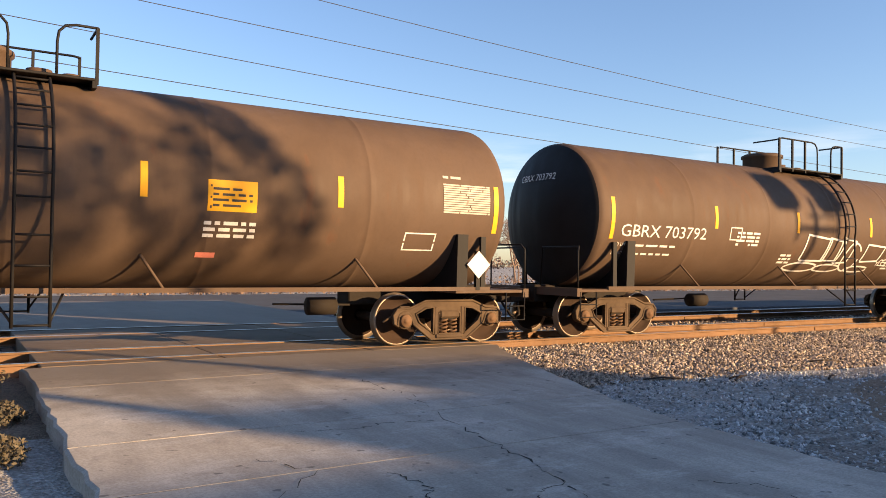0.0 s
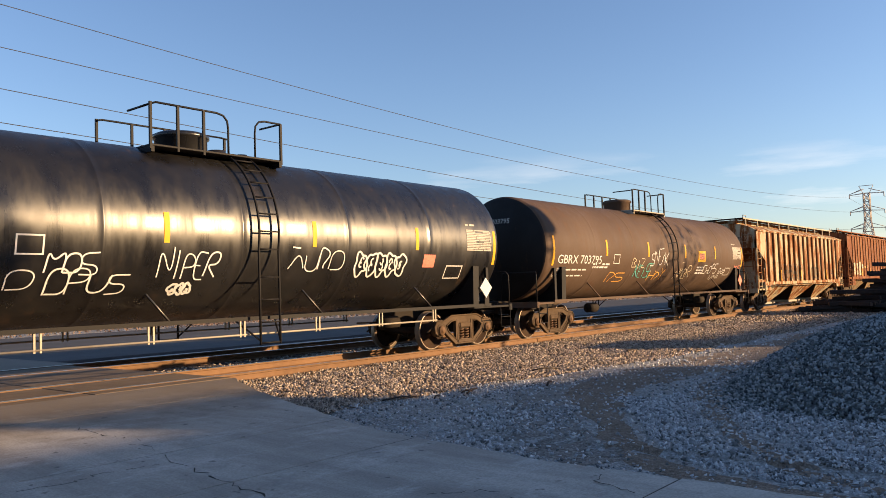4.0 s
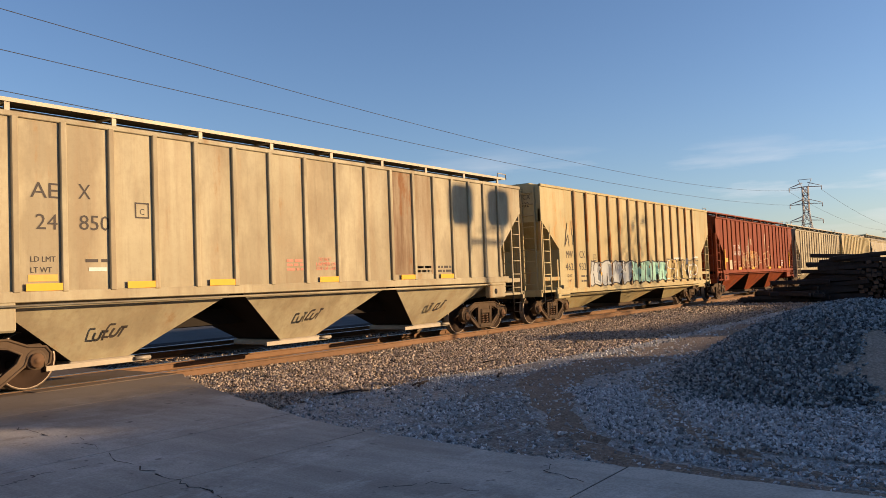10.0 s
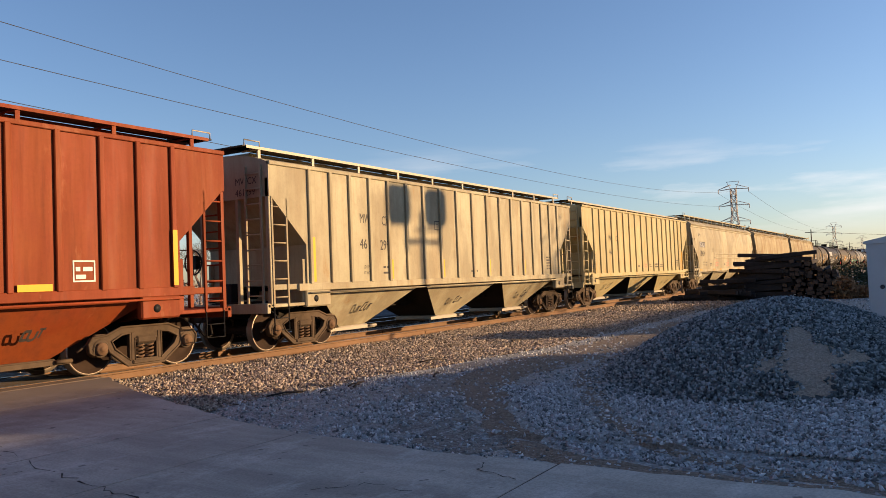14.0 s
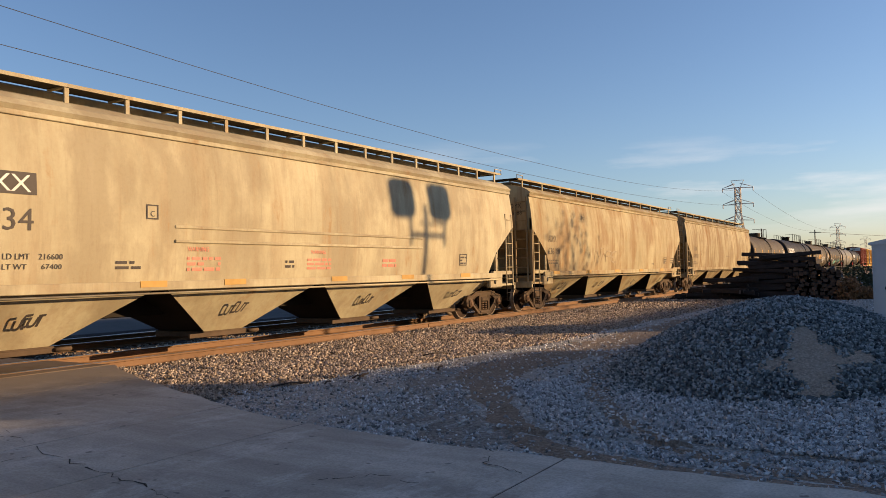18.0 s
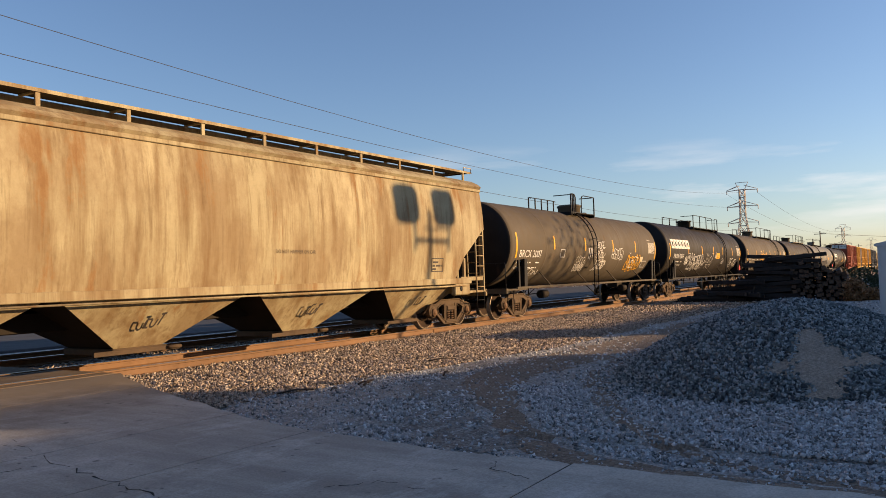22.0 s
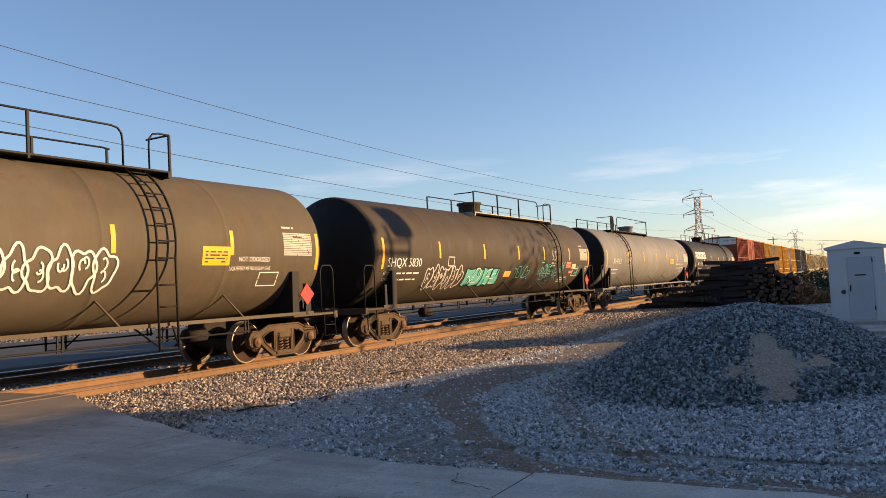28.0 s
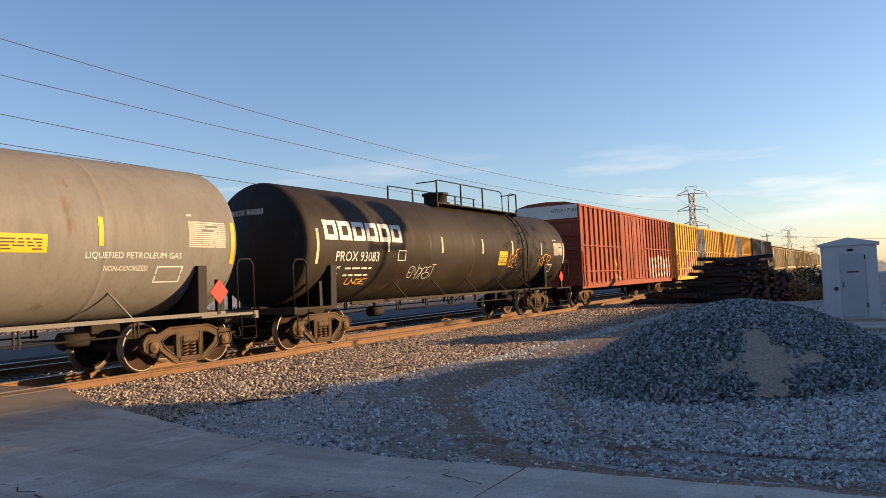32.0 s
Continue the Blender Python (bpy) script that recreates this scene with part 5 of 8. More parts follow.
def hopper_car(spec):
    rng = random.Random(spec["seed"])
    h = (spec["jr"] - spec["jl"]) / 2
    uc = (spec["jr"] + spec["jl"]) / 2
    car = thing("hopper_car", spec["label"], "hopper car", "freight train")
    four = spec.get("bays", 3) == 4
    l, r = -h + spec.get("over", 0.86), h - spec.get("over_r", spec.get("over", 0.86))
    top, ridge, sill = spec.get("top", 4.02), spec.get("ridge", 4.28), spec.get("sill", 1.30)
    half = 1.52
    body = M[spec["paint"]]
    ribs = rib_places(spec.get("ribs", 18))
    cut_z, cut_x, low_x = (2.85, 1.2, 2.0) if four else (spec.get("cut", 3.3), 1.12, 2.3)
    bulge = 0.13 if four else 0.0
    key = "body:%s:%.2f:%.2f:%.2f" % (spec["paint"], l, r, top)
    part("body", shared(key, lambda: hopper_body(l, r, sill, cut_z, cut_x, low_x, top, ridge, half, bulge), body), None, car)
    for a in (spec["a0"] + AXLE, spec["a1"] - AXLE):
        truck(car, a - uc, uc)
    couplers(car, h)
    # ribs
    if not four:
        deep = spec.get("rib_deep", 0.028)
        rib = shared("rib:%s:%.2f" % (spec["paint"], top), lambda: Geo().box(-0.05, 0.05, -deep, deep, sill + 0.0, top - 0.03, 0.012), M[spec.get("rib", spec["paint"])])
        for x in ribs:
            for s in (-1, 1):
                part("rib", rib, None, car, at=(x, s * (half + deep - 0.004), 0))
    # eave and side sills
    part("eave", Geo().box(l, r, -half - 0.04 + bulge * 0.9, -half + 0.06 + bulge, top - 0.05, top + 0.03, 0.01).box(l, r, half - 0.06 - bulge, half + 0.04 - bulge * 0.9, top - 0.05, top + 0.03, 0.01), body, car)
    part("side_sill", Geo().box(l + cut_x - 0.3, r - cut_x + 0.3, -half - 0.035, -half + 0.05, sill - 0.14, sill + 0.02, 0.01).box(l + cut_x - 0.3, r - cut_x + 0.3, half - 0.05, half + 0.035, sill - 0.14, sill + 0.02, 0.01)
         .tube([(l + cut_x, -half - 0.07, sill - 0.19), (r - cut_x, -half - 0.07, sill - 0.19)], 0.02), body, car)
    # bays
    nb = 4 if four else 3
    b0, b1 = l + (1.0 if four else 1.42), r - (1.0 if four else 1.42)
    bw = (b1 - b0) / nb
    ow = 0.5
    for i in range(nb):
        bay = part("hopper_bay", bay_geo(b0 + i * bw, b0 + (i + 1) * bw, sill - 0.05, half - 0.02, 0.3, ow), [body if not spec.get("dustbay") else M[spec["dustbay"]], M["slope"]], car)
        part("outlet_gate", gate_geo(b0 + (i + 0.5) * bw, 0.28, ow), M["galv"] if spec.get("pale") else M["sideframe"], bay)
        if spec.get("bay_marks", True):
            g = sprayed("CUT", 0.34, 0.17, rng, 0.04)
            g.v = [(b0 + (i + 0.5) * bw - 0.25 + x, -1.358 + (0.23 - z) * 0.97, 0.72 + z) for x, y, z in g.v]
            part("graffiti", g, M["darktext"], bay)
    part("centre_sill", Geo().box(-h + 0.6, h - 0.6, -0.25, 0.25, 0.72, 1.08, 0.015), M["steel_dark"], car)
    part("bay_ridge", Geo().prism([(-0.35, 0.74), (0.35, 0.74), (0.35, 1.05), (0, 1.2), (-0.35, 1.05)], "x", b0, b1), M["steel_dark"], car)
    # ends: posts, platforms, slope sheet braces, ladders
    for d in (-1, 1):
        e = l if d < 0 else r
        nm = "%s:%d:%.2f" % (spec["paint"], d, cut_z)

        def end_frame():
            g = Geo()
            for y in (-1.45, 1.45):
                g.box(min(e, e - d * 0.09), max(e, e - d * 0.09), y - 0.05, y + 0.05, 0.98, cut_z + 0.4, 0.01)
                g.box(min(e - d * (cut_x + 0.2), e - d * 0.05), max(e - d * (cut_x + 0.2), e - d * 0.05), y - 0.05, y + 0.05, 1.32, 1.44, 0.01)
                g.box(min(e - d * (cut_x - 0.1), e - d * cut_x), max(e - d * (cut_x - 0.1), e - d * cut_x), y - 0.03, y + 0.03, 1.0, 1.98)
            for y in (-0.55, 0.55):
                g.box(min(e - d * 0.02, e - d * 0.1), max(e - d * 0.02, e - d * 0.1), y - 0.04, y + 0.04, 1.05, cut_z + 0.3)
            return g
        part("end_frame", end_frame(), body, car)
        part("end_platform", Geo().box(min(e - d * (cut_x + 0.3), e + d * 0.1), max(e - d * (cut_x + 0.3), e + d * 0.1), -1.5, 1.5, 0.96, 1.03, 0.01).box(min(e + d * 0.02, e + d * 0.12), max(e + d * 0.02, e + d * 0.12), -1.5, 1.5, 0.84, 1.05, 0.01), body, car)
        part("bolster_web", Geo().prism([(-1.48, 1.3), (1.48, 1.3), (1.48, 1.05), (0.5, 0.86), (-0.5, 0.86), (-1.48, 1.05)], "x", d * (abs((spec["a1"] if d > 0 else spec["a0"]) - uc) - AXLE) - 0.1, d * (abs((spec["a1"] if d > 0 else spec["a0"]) - uc) - AXLE) + 0.1), body, car)
        xt = d * (abs((spec["a1"] if d > 0 else spec["a0"]) - uc) - AXLE)
        for s in (-1, 1):
            be = part("bolster_end", Geo().box(xt - 0.42, xt + 0.42, min(s * (half - 0.12), s * (half + 0.03)), max(s * (half - 0.12), s * (half + 0.03)), min(0.92, sill - 0.3), max(1.1, sill - 0.12), 0.03), body, car)
            # raised black disc, the hole's inner shade put into its colour
            part("jacking_hole", Geo().lathe([(s * (half + 0.026), 0.075), (s * (half + 0.034), 0.075), (s * (half + 0.035), 0.0)], "y", 12, (xt - 0.1, 0, 1.1), False), M["black"], be)
            ll = part("side_ladder", shared("side_ladder:%s:%d:%.1f" % (spec["paint"], d, top), lambda: ladder_geo(cut_z - 1.0, 0.44, 6), body), None, car, at=(e - d * 0.3, s * 1.50, 0.98))
            part("stirrup", shared("stirrup:h", lambda: stirrup_geo(0.44, 0.5), M["black"]), None, ll)
        el = part("end_ladder", shared("end_ladder:%s:%.1f" % (spec["paint"], top), lambda: ladder_geo(top - 1.1, 0.44, 9), body), None, car, at=(e + d * 0.04, -1.1, 1.05))
        el.rotation_euler = (0, 0, math.pi / 2)
        part("brake_gear", Geo().lathe([(0, 0.0), (0.005, 0.13), (0.45, 0.13), (0.46, 0.0)], "x", 14, (e - d * 0.9, -0.3 * d, 1.25), False).box(min(e - d * 0.5, e - d * 0.8), max(e - d * 0.5, e - d * 0.8), 0.2, 0.55, 1.03, 1.5, 0.02).tube([(e - d * 0.3, 0.7, 1.1), (e - d * 1.4, 0.7, 1.15), (e - d * 1.4, -0.6, 1.15)], 0.025), M["black"], car)
    wheel_x = l - 0.08 if not spec.get("wheel_right") else r + 0.08
    part("brake_wheel", Geo().tube([(wheel_x, 0.75 + 0.27 * math.cos(t), 2.0 + 0.27 * math.sin(t)) for t in np.linspace(0, 2 * math.pi, 19)[:-1]], 0.018, 5, True).tube([(wheel_x, 0.48, 2.0), (wheel_x, 1.02, 2.0)], 0.012).tube([(wheel_x, 0.75, 1.73), (wheel_x, 0.75, 2.27)], 0.012).box(wheel_x - 0.02, wheel_x + 0.12, 0.65, 0.85, 1.85, 2.15), M["black"], car)
    # roof: hatches and running boards
    part("hatch", Geo().box(l + 0.5, r - 0.5, -0.5, 0.5, ridge - 0.12, (spec.get("wz", ridge + 0.14) if spec.get("walk", True) else ridge + 0.1) - 0.03, 0.02), body, car, "long trough hatch")
    if spec.get("walk", True):
        wz = spec.get("wz", ridge + 0.14)
        wy = 1.0 if not four else 1.05
        deck = Geo().box(l - 0.1, r + 0.1, -wy, -wy + 0.52, wz - 0.02, wz, 0.0).box(l - 0.1, r + 0.1, wy - 0.52, wy, wz - 0.02, wz, 0.0).box(l - 0.2, l + 0.4, -wy, wy, wz - 0.02, wz).box(r - 0.4, r + 0.2, -wy, wy, wz - 0.02, wz)
        board = part("running_board", deck, M["grating"], car, "grating running board along the roof")
        part("fascia", Geo().box(l - 0.1, r + 0.1, -wy - 0.015, -wy, wz - 0.05, wz + 0.012), M["galv"] if spec.get("pale") else M[spec["paint"]], board)
        nposts = spec.get("posts", 10)
        zr = top + (ridge - top) * (1 - (wy / half) ** 2.6) ** (0.6 if four else 1.0)
        post = shared("bracket:%s:%.2f:%.2f" % (spec["paint"], wz, zr), lambda: Geo().box(-0.04, 0.04, -0.02, 0.02, zr - 0.04, wz - 0.02).box(-0.03, 0.03, -0.02, 0.5, wz - 0.05, wz - 0.02), M["galv"] if spec.get("pale") else body)
        for i in range(nposts):
            for s in (-1, 1):
                o = part("bracket", post, None, board, at=(l + 0.3 + (r - l - 0.6) * i / (nposts - 1), s * (wy - 0.03), 0))
                if s > 0:
                    o.rotation_euler = (0, 0, math.pi)
        for gx, step in ((l - 0.15, 0.45), (r + 0.15, -0.45)):
            part("grab_iron", Geo().tube([(gx, -wy, wz), (gx, -wy, wz + 0.12), (gx + step, -wy, wz + 0.12), (gx + step, -wy, wz)], 0.015), M["galv"], board)
    else:
        part("roof_cover", Geo().box(l + 0.1, r - 0.1, -1.1, 1.1, ridge - 0.1, ridge + 0.02, 0.02), body, car)
    # yellow reflectors low on the side: upright on the ribs, or lying along the sill
    lying = spec.get("lying", four)
    for x, tall in spec.get("strips", [(-7.0 * (r - l) / 17 + 14 * (r - l) / 17 * i / 3, 0.5) for i in range(4)]):
        if lying and tall < 0.9:
            part("reflector", Geo().box(x - 0.28, x + 0.28, -half - 0.045, -half - 0.038, sill + 0.02 - 0.1 * four, sill + 0.13 - 0.1 * four), M["yellow" if not four else "oldyellow"], car, "yellow reflective strip")
        else:
            on_rib = 2 * spec.get("rib_deep", 0.028) - 0.004 if min(abs(x - q) for q in ribs) < 0.075 else 0.0
            part("reflector", Geo().box(x - 0.05, x + 0.05, -half - 0.008 - on_rib, -half - 0.002 - on_rib, sill + 0.05, sill + 0.05 + tall), M["yellow"], car, "yellow reflective strip")
    if spec.get("panels"):
        for z in (2.36, 2.1):
            part("pressed_rib", Geo().box(-4.0, 4.2, -half - 0.016, -half + 0.03, z - 0.03, z + 0.03, 0.014), body, car)
    y = -half - 0.006
    for g, mname, label, x0, z0 in spec["marks"](l, r, rng):
        if four:
            g.v = [(vx + x0, -(half - bulge * (2 * ((vz + z0 - sill) / (top - sill)) - 1) ** 2 * (1.0 if (vz + z0) > (sill + top) / 2 else 0.7)) - 0.008 - vy, vz + z0) for vx, vy, vz in g.v]
        else:
            def proud(xx):
                return 2 * deep if "graffiti" in label and min(abs(xx - q) for q in ribs) < 0.075 else 0.0
            g.v = [(vx + x0, y - vy - proud(vx + x0), vz + z0) for vx, vy, vz in g.v]
        tagged(part("lettering" if "graffiti" not in label else "graffiti", g, M[mname], car, label), kind="stuff" if label.split()[-1] in PRINT or "graffiti" in label else "")
    if spec.get("mark"):
        for k, row in enumerate(spec["mark"].split(" ")):
            g = text_geo(row, 0.15)
            g.v = [(l - 0.008, -0.55 - x * 0.9, top - 0.42 - 0.24 * k + z) for x, yy, z in g.v]
            part("end_lettering", g, M["darktext" if not spec.get("light_mark") else "white"], car)
    return car, uc


def boxcar(spec):
    rng = random.Random(spec["seed"])
    h = (spec["jr"] - spec["jl"]) / 2
    uc = (spec["jr"] + spec["jl"]) / 2
    car = thing("boxcar", spec["label"], "boxcar", "freight train")
    l, r = -h + spec.get("over", 0.9), h - spec.get("over_r", spec.get("over", 0.9))
    body = M[spec["paint"]]
    half, top = 1.5, 4.72
    g = Geo().prism([(-half, 0.95), (half, 0.95), (half, top), (0.9, top + 0.15), (0, top + 0.2), (-0.9, top + 0.15), (-half, top)], "x", l, r)
    part("body", g, body, car)
    for a in (l + 2.3, r - 2.3) if "a0" not in spec else (spec["a0"] + AXLE - uc, spec["a1"] - AXLE - uc):
        truck(car, a, uc)
    couplers(car, h)
    rib = shared("side_post:%s" % spec["paint"], lambda: Geo().box(-0.05, 0.05, -0.04, 0.04, 1.05, top - 0.05, 0.01), body)
    n = 9
    dl, dr = spec.get("door", (-1.6, 1.6))
    for a, b in ((l + 0.05, dl), (dr, r - 0.05)):
        for i in range(n + 1):
            for s in (-1, 1):
                part("side_post", rib, None, car, at=(a + (b - a) * i / n, s * (half + 0.038), 0))
    part("side_sill", Geo().box(l, r, -half - 0.05, -half + 0.05, 0.85, 1.12, 0.01).box(l, r, half - 0.05, half + 0.05, 0.85, 1.12, 0.01).box(l, r, -half - 0.05, -half + 0.03, top - 0.1, top + 0.02, 0.01), body, car)
    for z in (1.6, 2.8):
        part("side_rail", Geo().box(l + 0.2, dl - 0.2, -half - 0.09, -half - 0.078, z, z + 0.06).box(dr + 0.2, r - 0.2, -half - 0.09, -half - 0.078, z, z + 0.06), body, car)
    for a, b in ((dl, (dl + dr) / 2), ((dl + dr) / 2, dr)):
        door = part("plug_door", Geo().box(a + 0.03, b - 0.03, -half - 0.09, -half - 0.004, 1.15, top - 0.15, 0.02), M[spec.get("doorpaint", spec["paint"])], car, spec.get("doorlabel", ""))
        for x in (a + (b - a) * 0.3, a + (b - a) * 0.6, a + (b - a) * 0.85):
            part("lock_bar", Geo().tube([(x, -half - 0.115, 1.2), (x, -half - 0.115, top - 0.2)], 0.022, 6), M["galv"] if spec.get("bars") else body, door)
    part("underframe", Geo().box(l + 0.3, r - 0.3, -0.3, 0.3, 0.65, 0.95).box(l, l + 0.1, -1.4, 1.4, 0.8, 1.0).box(r - 0.1, r, -1.4, 1.4, 0.8, 1.0), M["steel_dark"], car)
    for d, e in ((-1, l), (1, r)):
        lad = part("side_ladder", shared("box_ladder:%s" % spec["paint"], lambda: ladder_geo(1.6, 0.4, 4), body), None, car, at=(e - d * 0.3, -half - 0.11, 0.95))
        for i in range(5):
            part("end_rib", Geo().box(min(e, e + d * 0.05), max(e, e + d * 0.05), -1.4, 1.4, 1.3 + i * 0.65, 1.45 + i * 0.65, 0.02), body, car)
    if spec.get("white_top"):
        part("end_panel", Geo().box(l - 0.008, l - 0.001, -1.48, 1.48, 4.1, 4.72), M["white"], car, "white painted band across the top of the end")
        g = text_geo(spec["white_top"], 0.16)
        g.v = [(l - 0.012, -0.2 - x, 4.38 + z) for x, y, z in g.v]
        part("end_lettering", g, M["darktext"], car)
    for g, mname, label, x0, z0 in spec["marks"](l, r, rng):
        g.v = [(vx + x0, -half - 0.008 - vy, vz + z0) for vx, vy, vz in g.v]
        part("lettering" if "graffiti" not in label else "graffiti", g, M[mname], car, label)
    return car, uc

# ---- the train ----
M["t_brown"] = paint("dusty_brown_black_tank", (0.098, 0.064, 0.044), (0.142, 0.094, 0.064), 0.4, (0.1, 0.05, 0.03), 0.05, 0.55)
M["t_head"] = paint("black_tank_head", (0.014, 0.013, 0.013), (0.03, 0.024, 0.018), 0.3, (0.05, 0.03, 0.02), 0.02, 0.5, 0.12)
M["t_gloss"] = paint("glossy_black_tank", (0.007, 0.007, 0.008), (0.022, 0.017, 0.012), 0.28, (0.05, 0.03, 0.02), 0.02, 0.27, 0.5)
M["t_black"] = paint("matte_black_tank", (0.026, 0.021, 0.016), (0.052, 0.039, 0.026), 0.42, (0.06, 0.036, 0.02), 0.04, 0.52)
M["t_dusty"] = paint("dusty_black_tank", (0.058, 0.046, 0.034), (0.092, 0.072, 0.05), 0.5, (0.08, 0.045, 0.025), 0.04, 0.58)
M["t_tan"] = paint("dust_coated_tank", (0.096, 0.077, 0.054), (0.145, 0.115, 0.078), 0.5, (0.09, 0.05, 0.03), 0.04, 0.6)
M["t_grey"] = paint("grey_tank", (0.19, 0.184, 0.172), (0.17, 0.152, 0.128), 0.35, (0.12, 0.075, 0.05), 0.05, 0.55)
M["h_rust"] = paint("white_paint_lost_to_rust", (0.45, 0.39, 0.26), (0.36, 0.2, 0.085), 0.6, (0.20, 0.07, 0.02), 0.6, 0.7)
M["rib_rust"] = paint("rust_brown_ribs", (0.24, 0.12, 0.05), (0.4, 0.28, 0.15), 0.5, (0.14, 0.055, 0.02), 0.5, 0.75)
M["h_brown"] = paint("rust_red_hopper", (0.17, 0.055, 0.022), (0.33, 0.19, 0.1), 0.45, (0.13, 0.035, 0.013), 0.35, 0.7, blotch=(0.31, 0.115, 0.036))
# ribs paler than the rust-red body
M["rib_pale"] = paint("worn_pale_ribs", (0.36, 0.2, 0.1), (0.2, 0.07, 0.03), 0.6, (0.17, 0.05, 0.02), 0.3, 0.7)
M["h_cream"] = paint("cream_hopper", (0.45, 0.398, 0.262), (0.36, 0.26, 0.16), 0.4, (0.27, 0.17, 0.08), 0.05, 0.6, blotch=(0.34, 0.285, 0.185))
M["h_yellow"] = paint("yellowed_cream_hopper", (0.46, 0.392, 0.215), (0.45, 0.3, 0.125), 0.4, (0.4, 0.2, 0.06), 0.1, 0.6)
M["rib_orange"] = paint("orange_streaked_ribs", (0.38, 0.27, 0.14), (0.4, 0.19, 0.06), 0.7, (0.28, 0.11, 0.03), 0.4, 0.65)
M["h_red"] = paint("oxide_red_hopper", (0.235, 0.043, 0.012), (0.15, 0.045, 0.022), 0.45, (0.3, 0.12, 0.06), 0.02, 0.55, blotch=(0.27, 0.065, 0.018))
M["h_tan"] = paint("tan_dirty_hopper", (0.41, 0.35, 0.21), (0.29, 0.19, 0.095), 0.5, (0.26, 0.14, 0.055), 0.06, 0.65, blotch=(0.32, 0.215, 0.11))
M["h_rusttan"] = paint("tan_hopper_with_brown_streaks", (0.4, 0.34, 0.205), (0.21, 0.13, 0.062), 0.75, (0.22, 0.115, 0.045), 0.08, 0.65, blotch=(0.28, 0.2, 0.11))
# near-black that puts the shade between the bays into the colour
M["slope"] = plain("shade_dark_slope_sheets", (0.022, 0.017, 0.013), 0.9, var=0.5, scale=3)
M["ochre"] = plain("ochre_spray_paint", (0.36, 0.28, 0.12), 0.6, var=0.5, scale=3)
M["tealfill"] = plain("pale_teal_spray_paint", (0.28, 0.5, 0.4), 0.6, var=0.5, scale=3)
M["olive"] = plain("faded_decal", (0.2, 0.16, 0.08), 0.7, var=0.4, scale=8)
M["tealedge"] = plain("blue_spray_paint", (0.05, 0.24, 0.36), 0.6, var=0.3, scale=5)
M["silver"] = plain("silver_spray_paint", (0.36, 0.38, 0.37), 0.5, var=0.4, scale=3)
M["fadedcream"] = plain("faded_cream_spray_paint", (0.46, 0.3, 0.15), 0.6, var=0.7, scale=2)
M["fadedtext"] = plain("worn_grey_lettering", (0.13, 0.1, 0.07), 0.7, var=0.7, scale=4)
M["oldyellow"] = plain("faded_yellow_reflector", (0.42, 0.25, 0.07), 0.6, var=0.5, scale=5)
M["stain"] = paint("brown_run_off_stain", (0.27, 0.19, 0.12), (0.16, 0.09, 0.05), 0.7, (0.2, 0.09, 0.035), 0.15, 0.7, blotch=(0.4, 0.33, 0.22))
M["stain_light"] = paint("light_brown_run_off_stain", (0.35, 0.28, 0.18), (0.24, 0.15, 0.08), 0.6, (0.24, 0.12, 0.05), 0.1, 0.7, blotch=(0.44, 0.38, 0.26))
M["dust"] = paint("dust_brown_hopper_bays", (0.26, 0.185, 0.105), (0.16, 0.1, 0.055), 0.5, (0.2, 0.1, 0.05), 0.1, 0.8)
M["b_red"] = paint("faded_red_boxcar", (0.28, 0.07, 0.04), (0.2, 0.07, 0.05), 0.4, (0.25, 0.1, 0.06), 0.08, 0.6)
M["b_yellow"] = paint("yellow_boxcar", (0.62, 0.36, 0.07), (0.4, 0.22, 0.07), 0.4, (0.3, 0.12, 0.04), 0.08, 0.6)
M["b_dark"] = paint("blue_grey_boxcar", (0.06, 0.07, 0.09), (0.1, 0.08, 0.07), 0.4, (0.2, 0.1, 0.05), 0.05, 0.6)


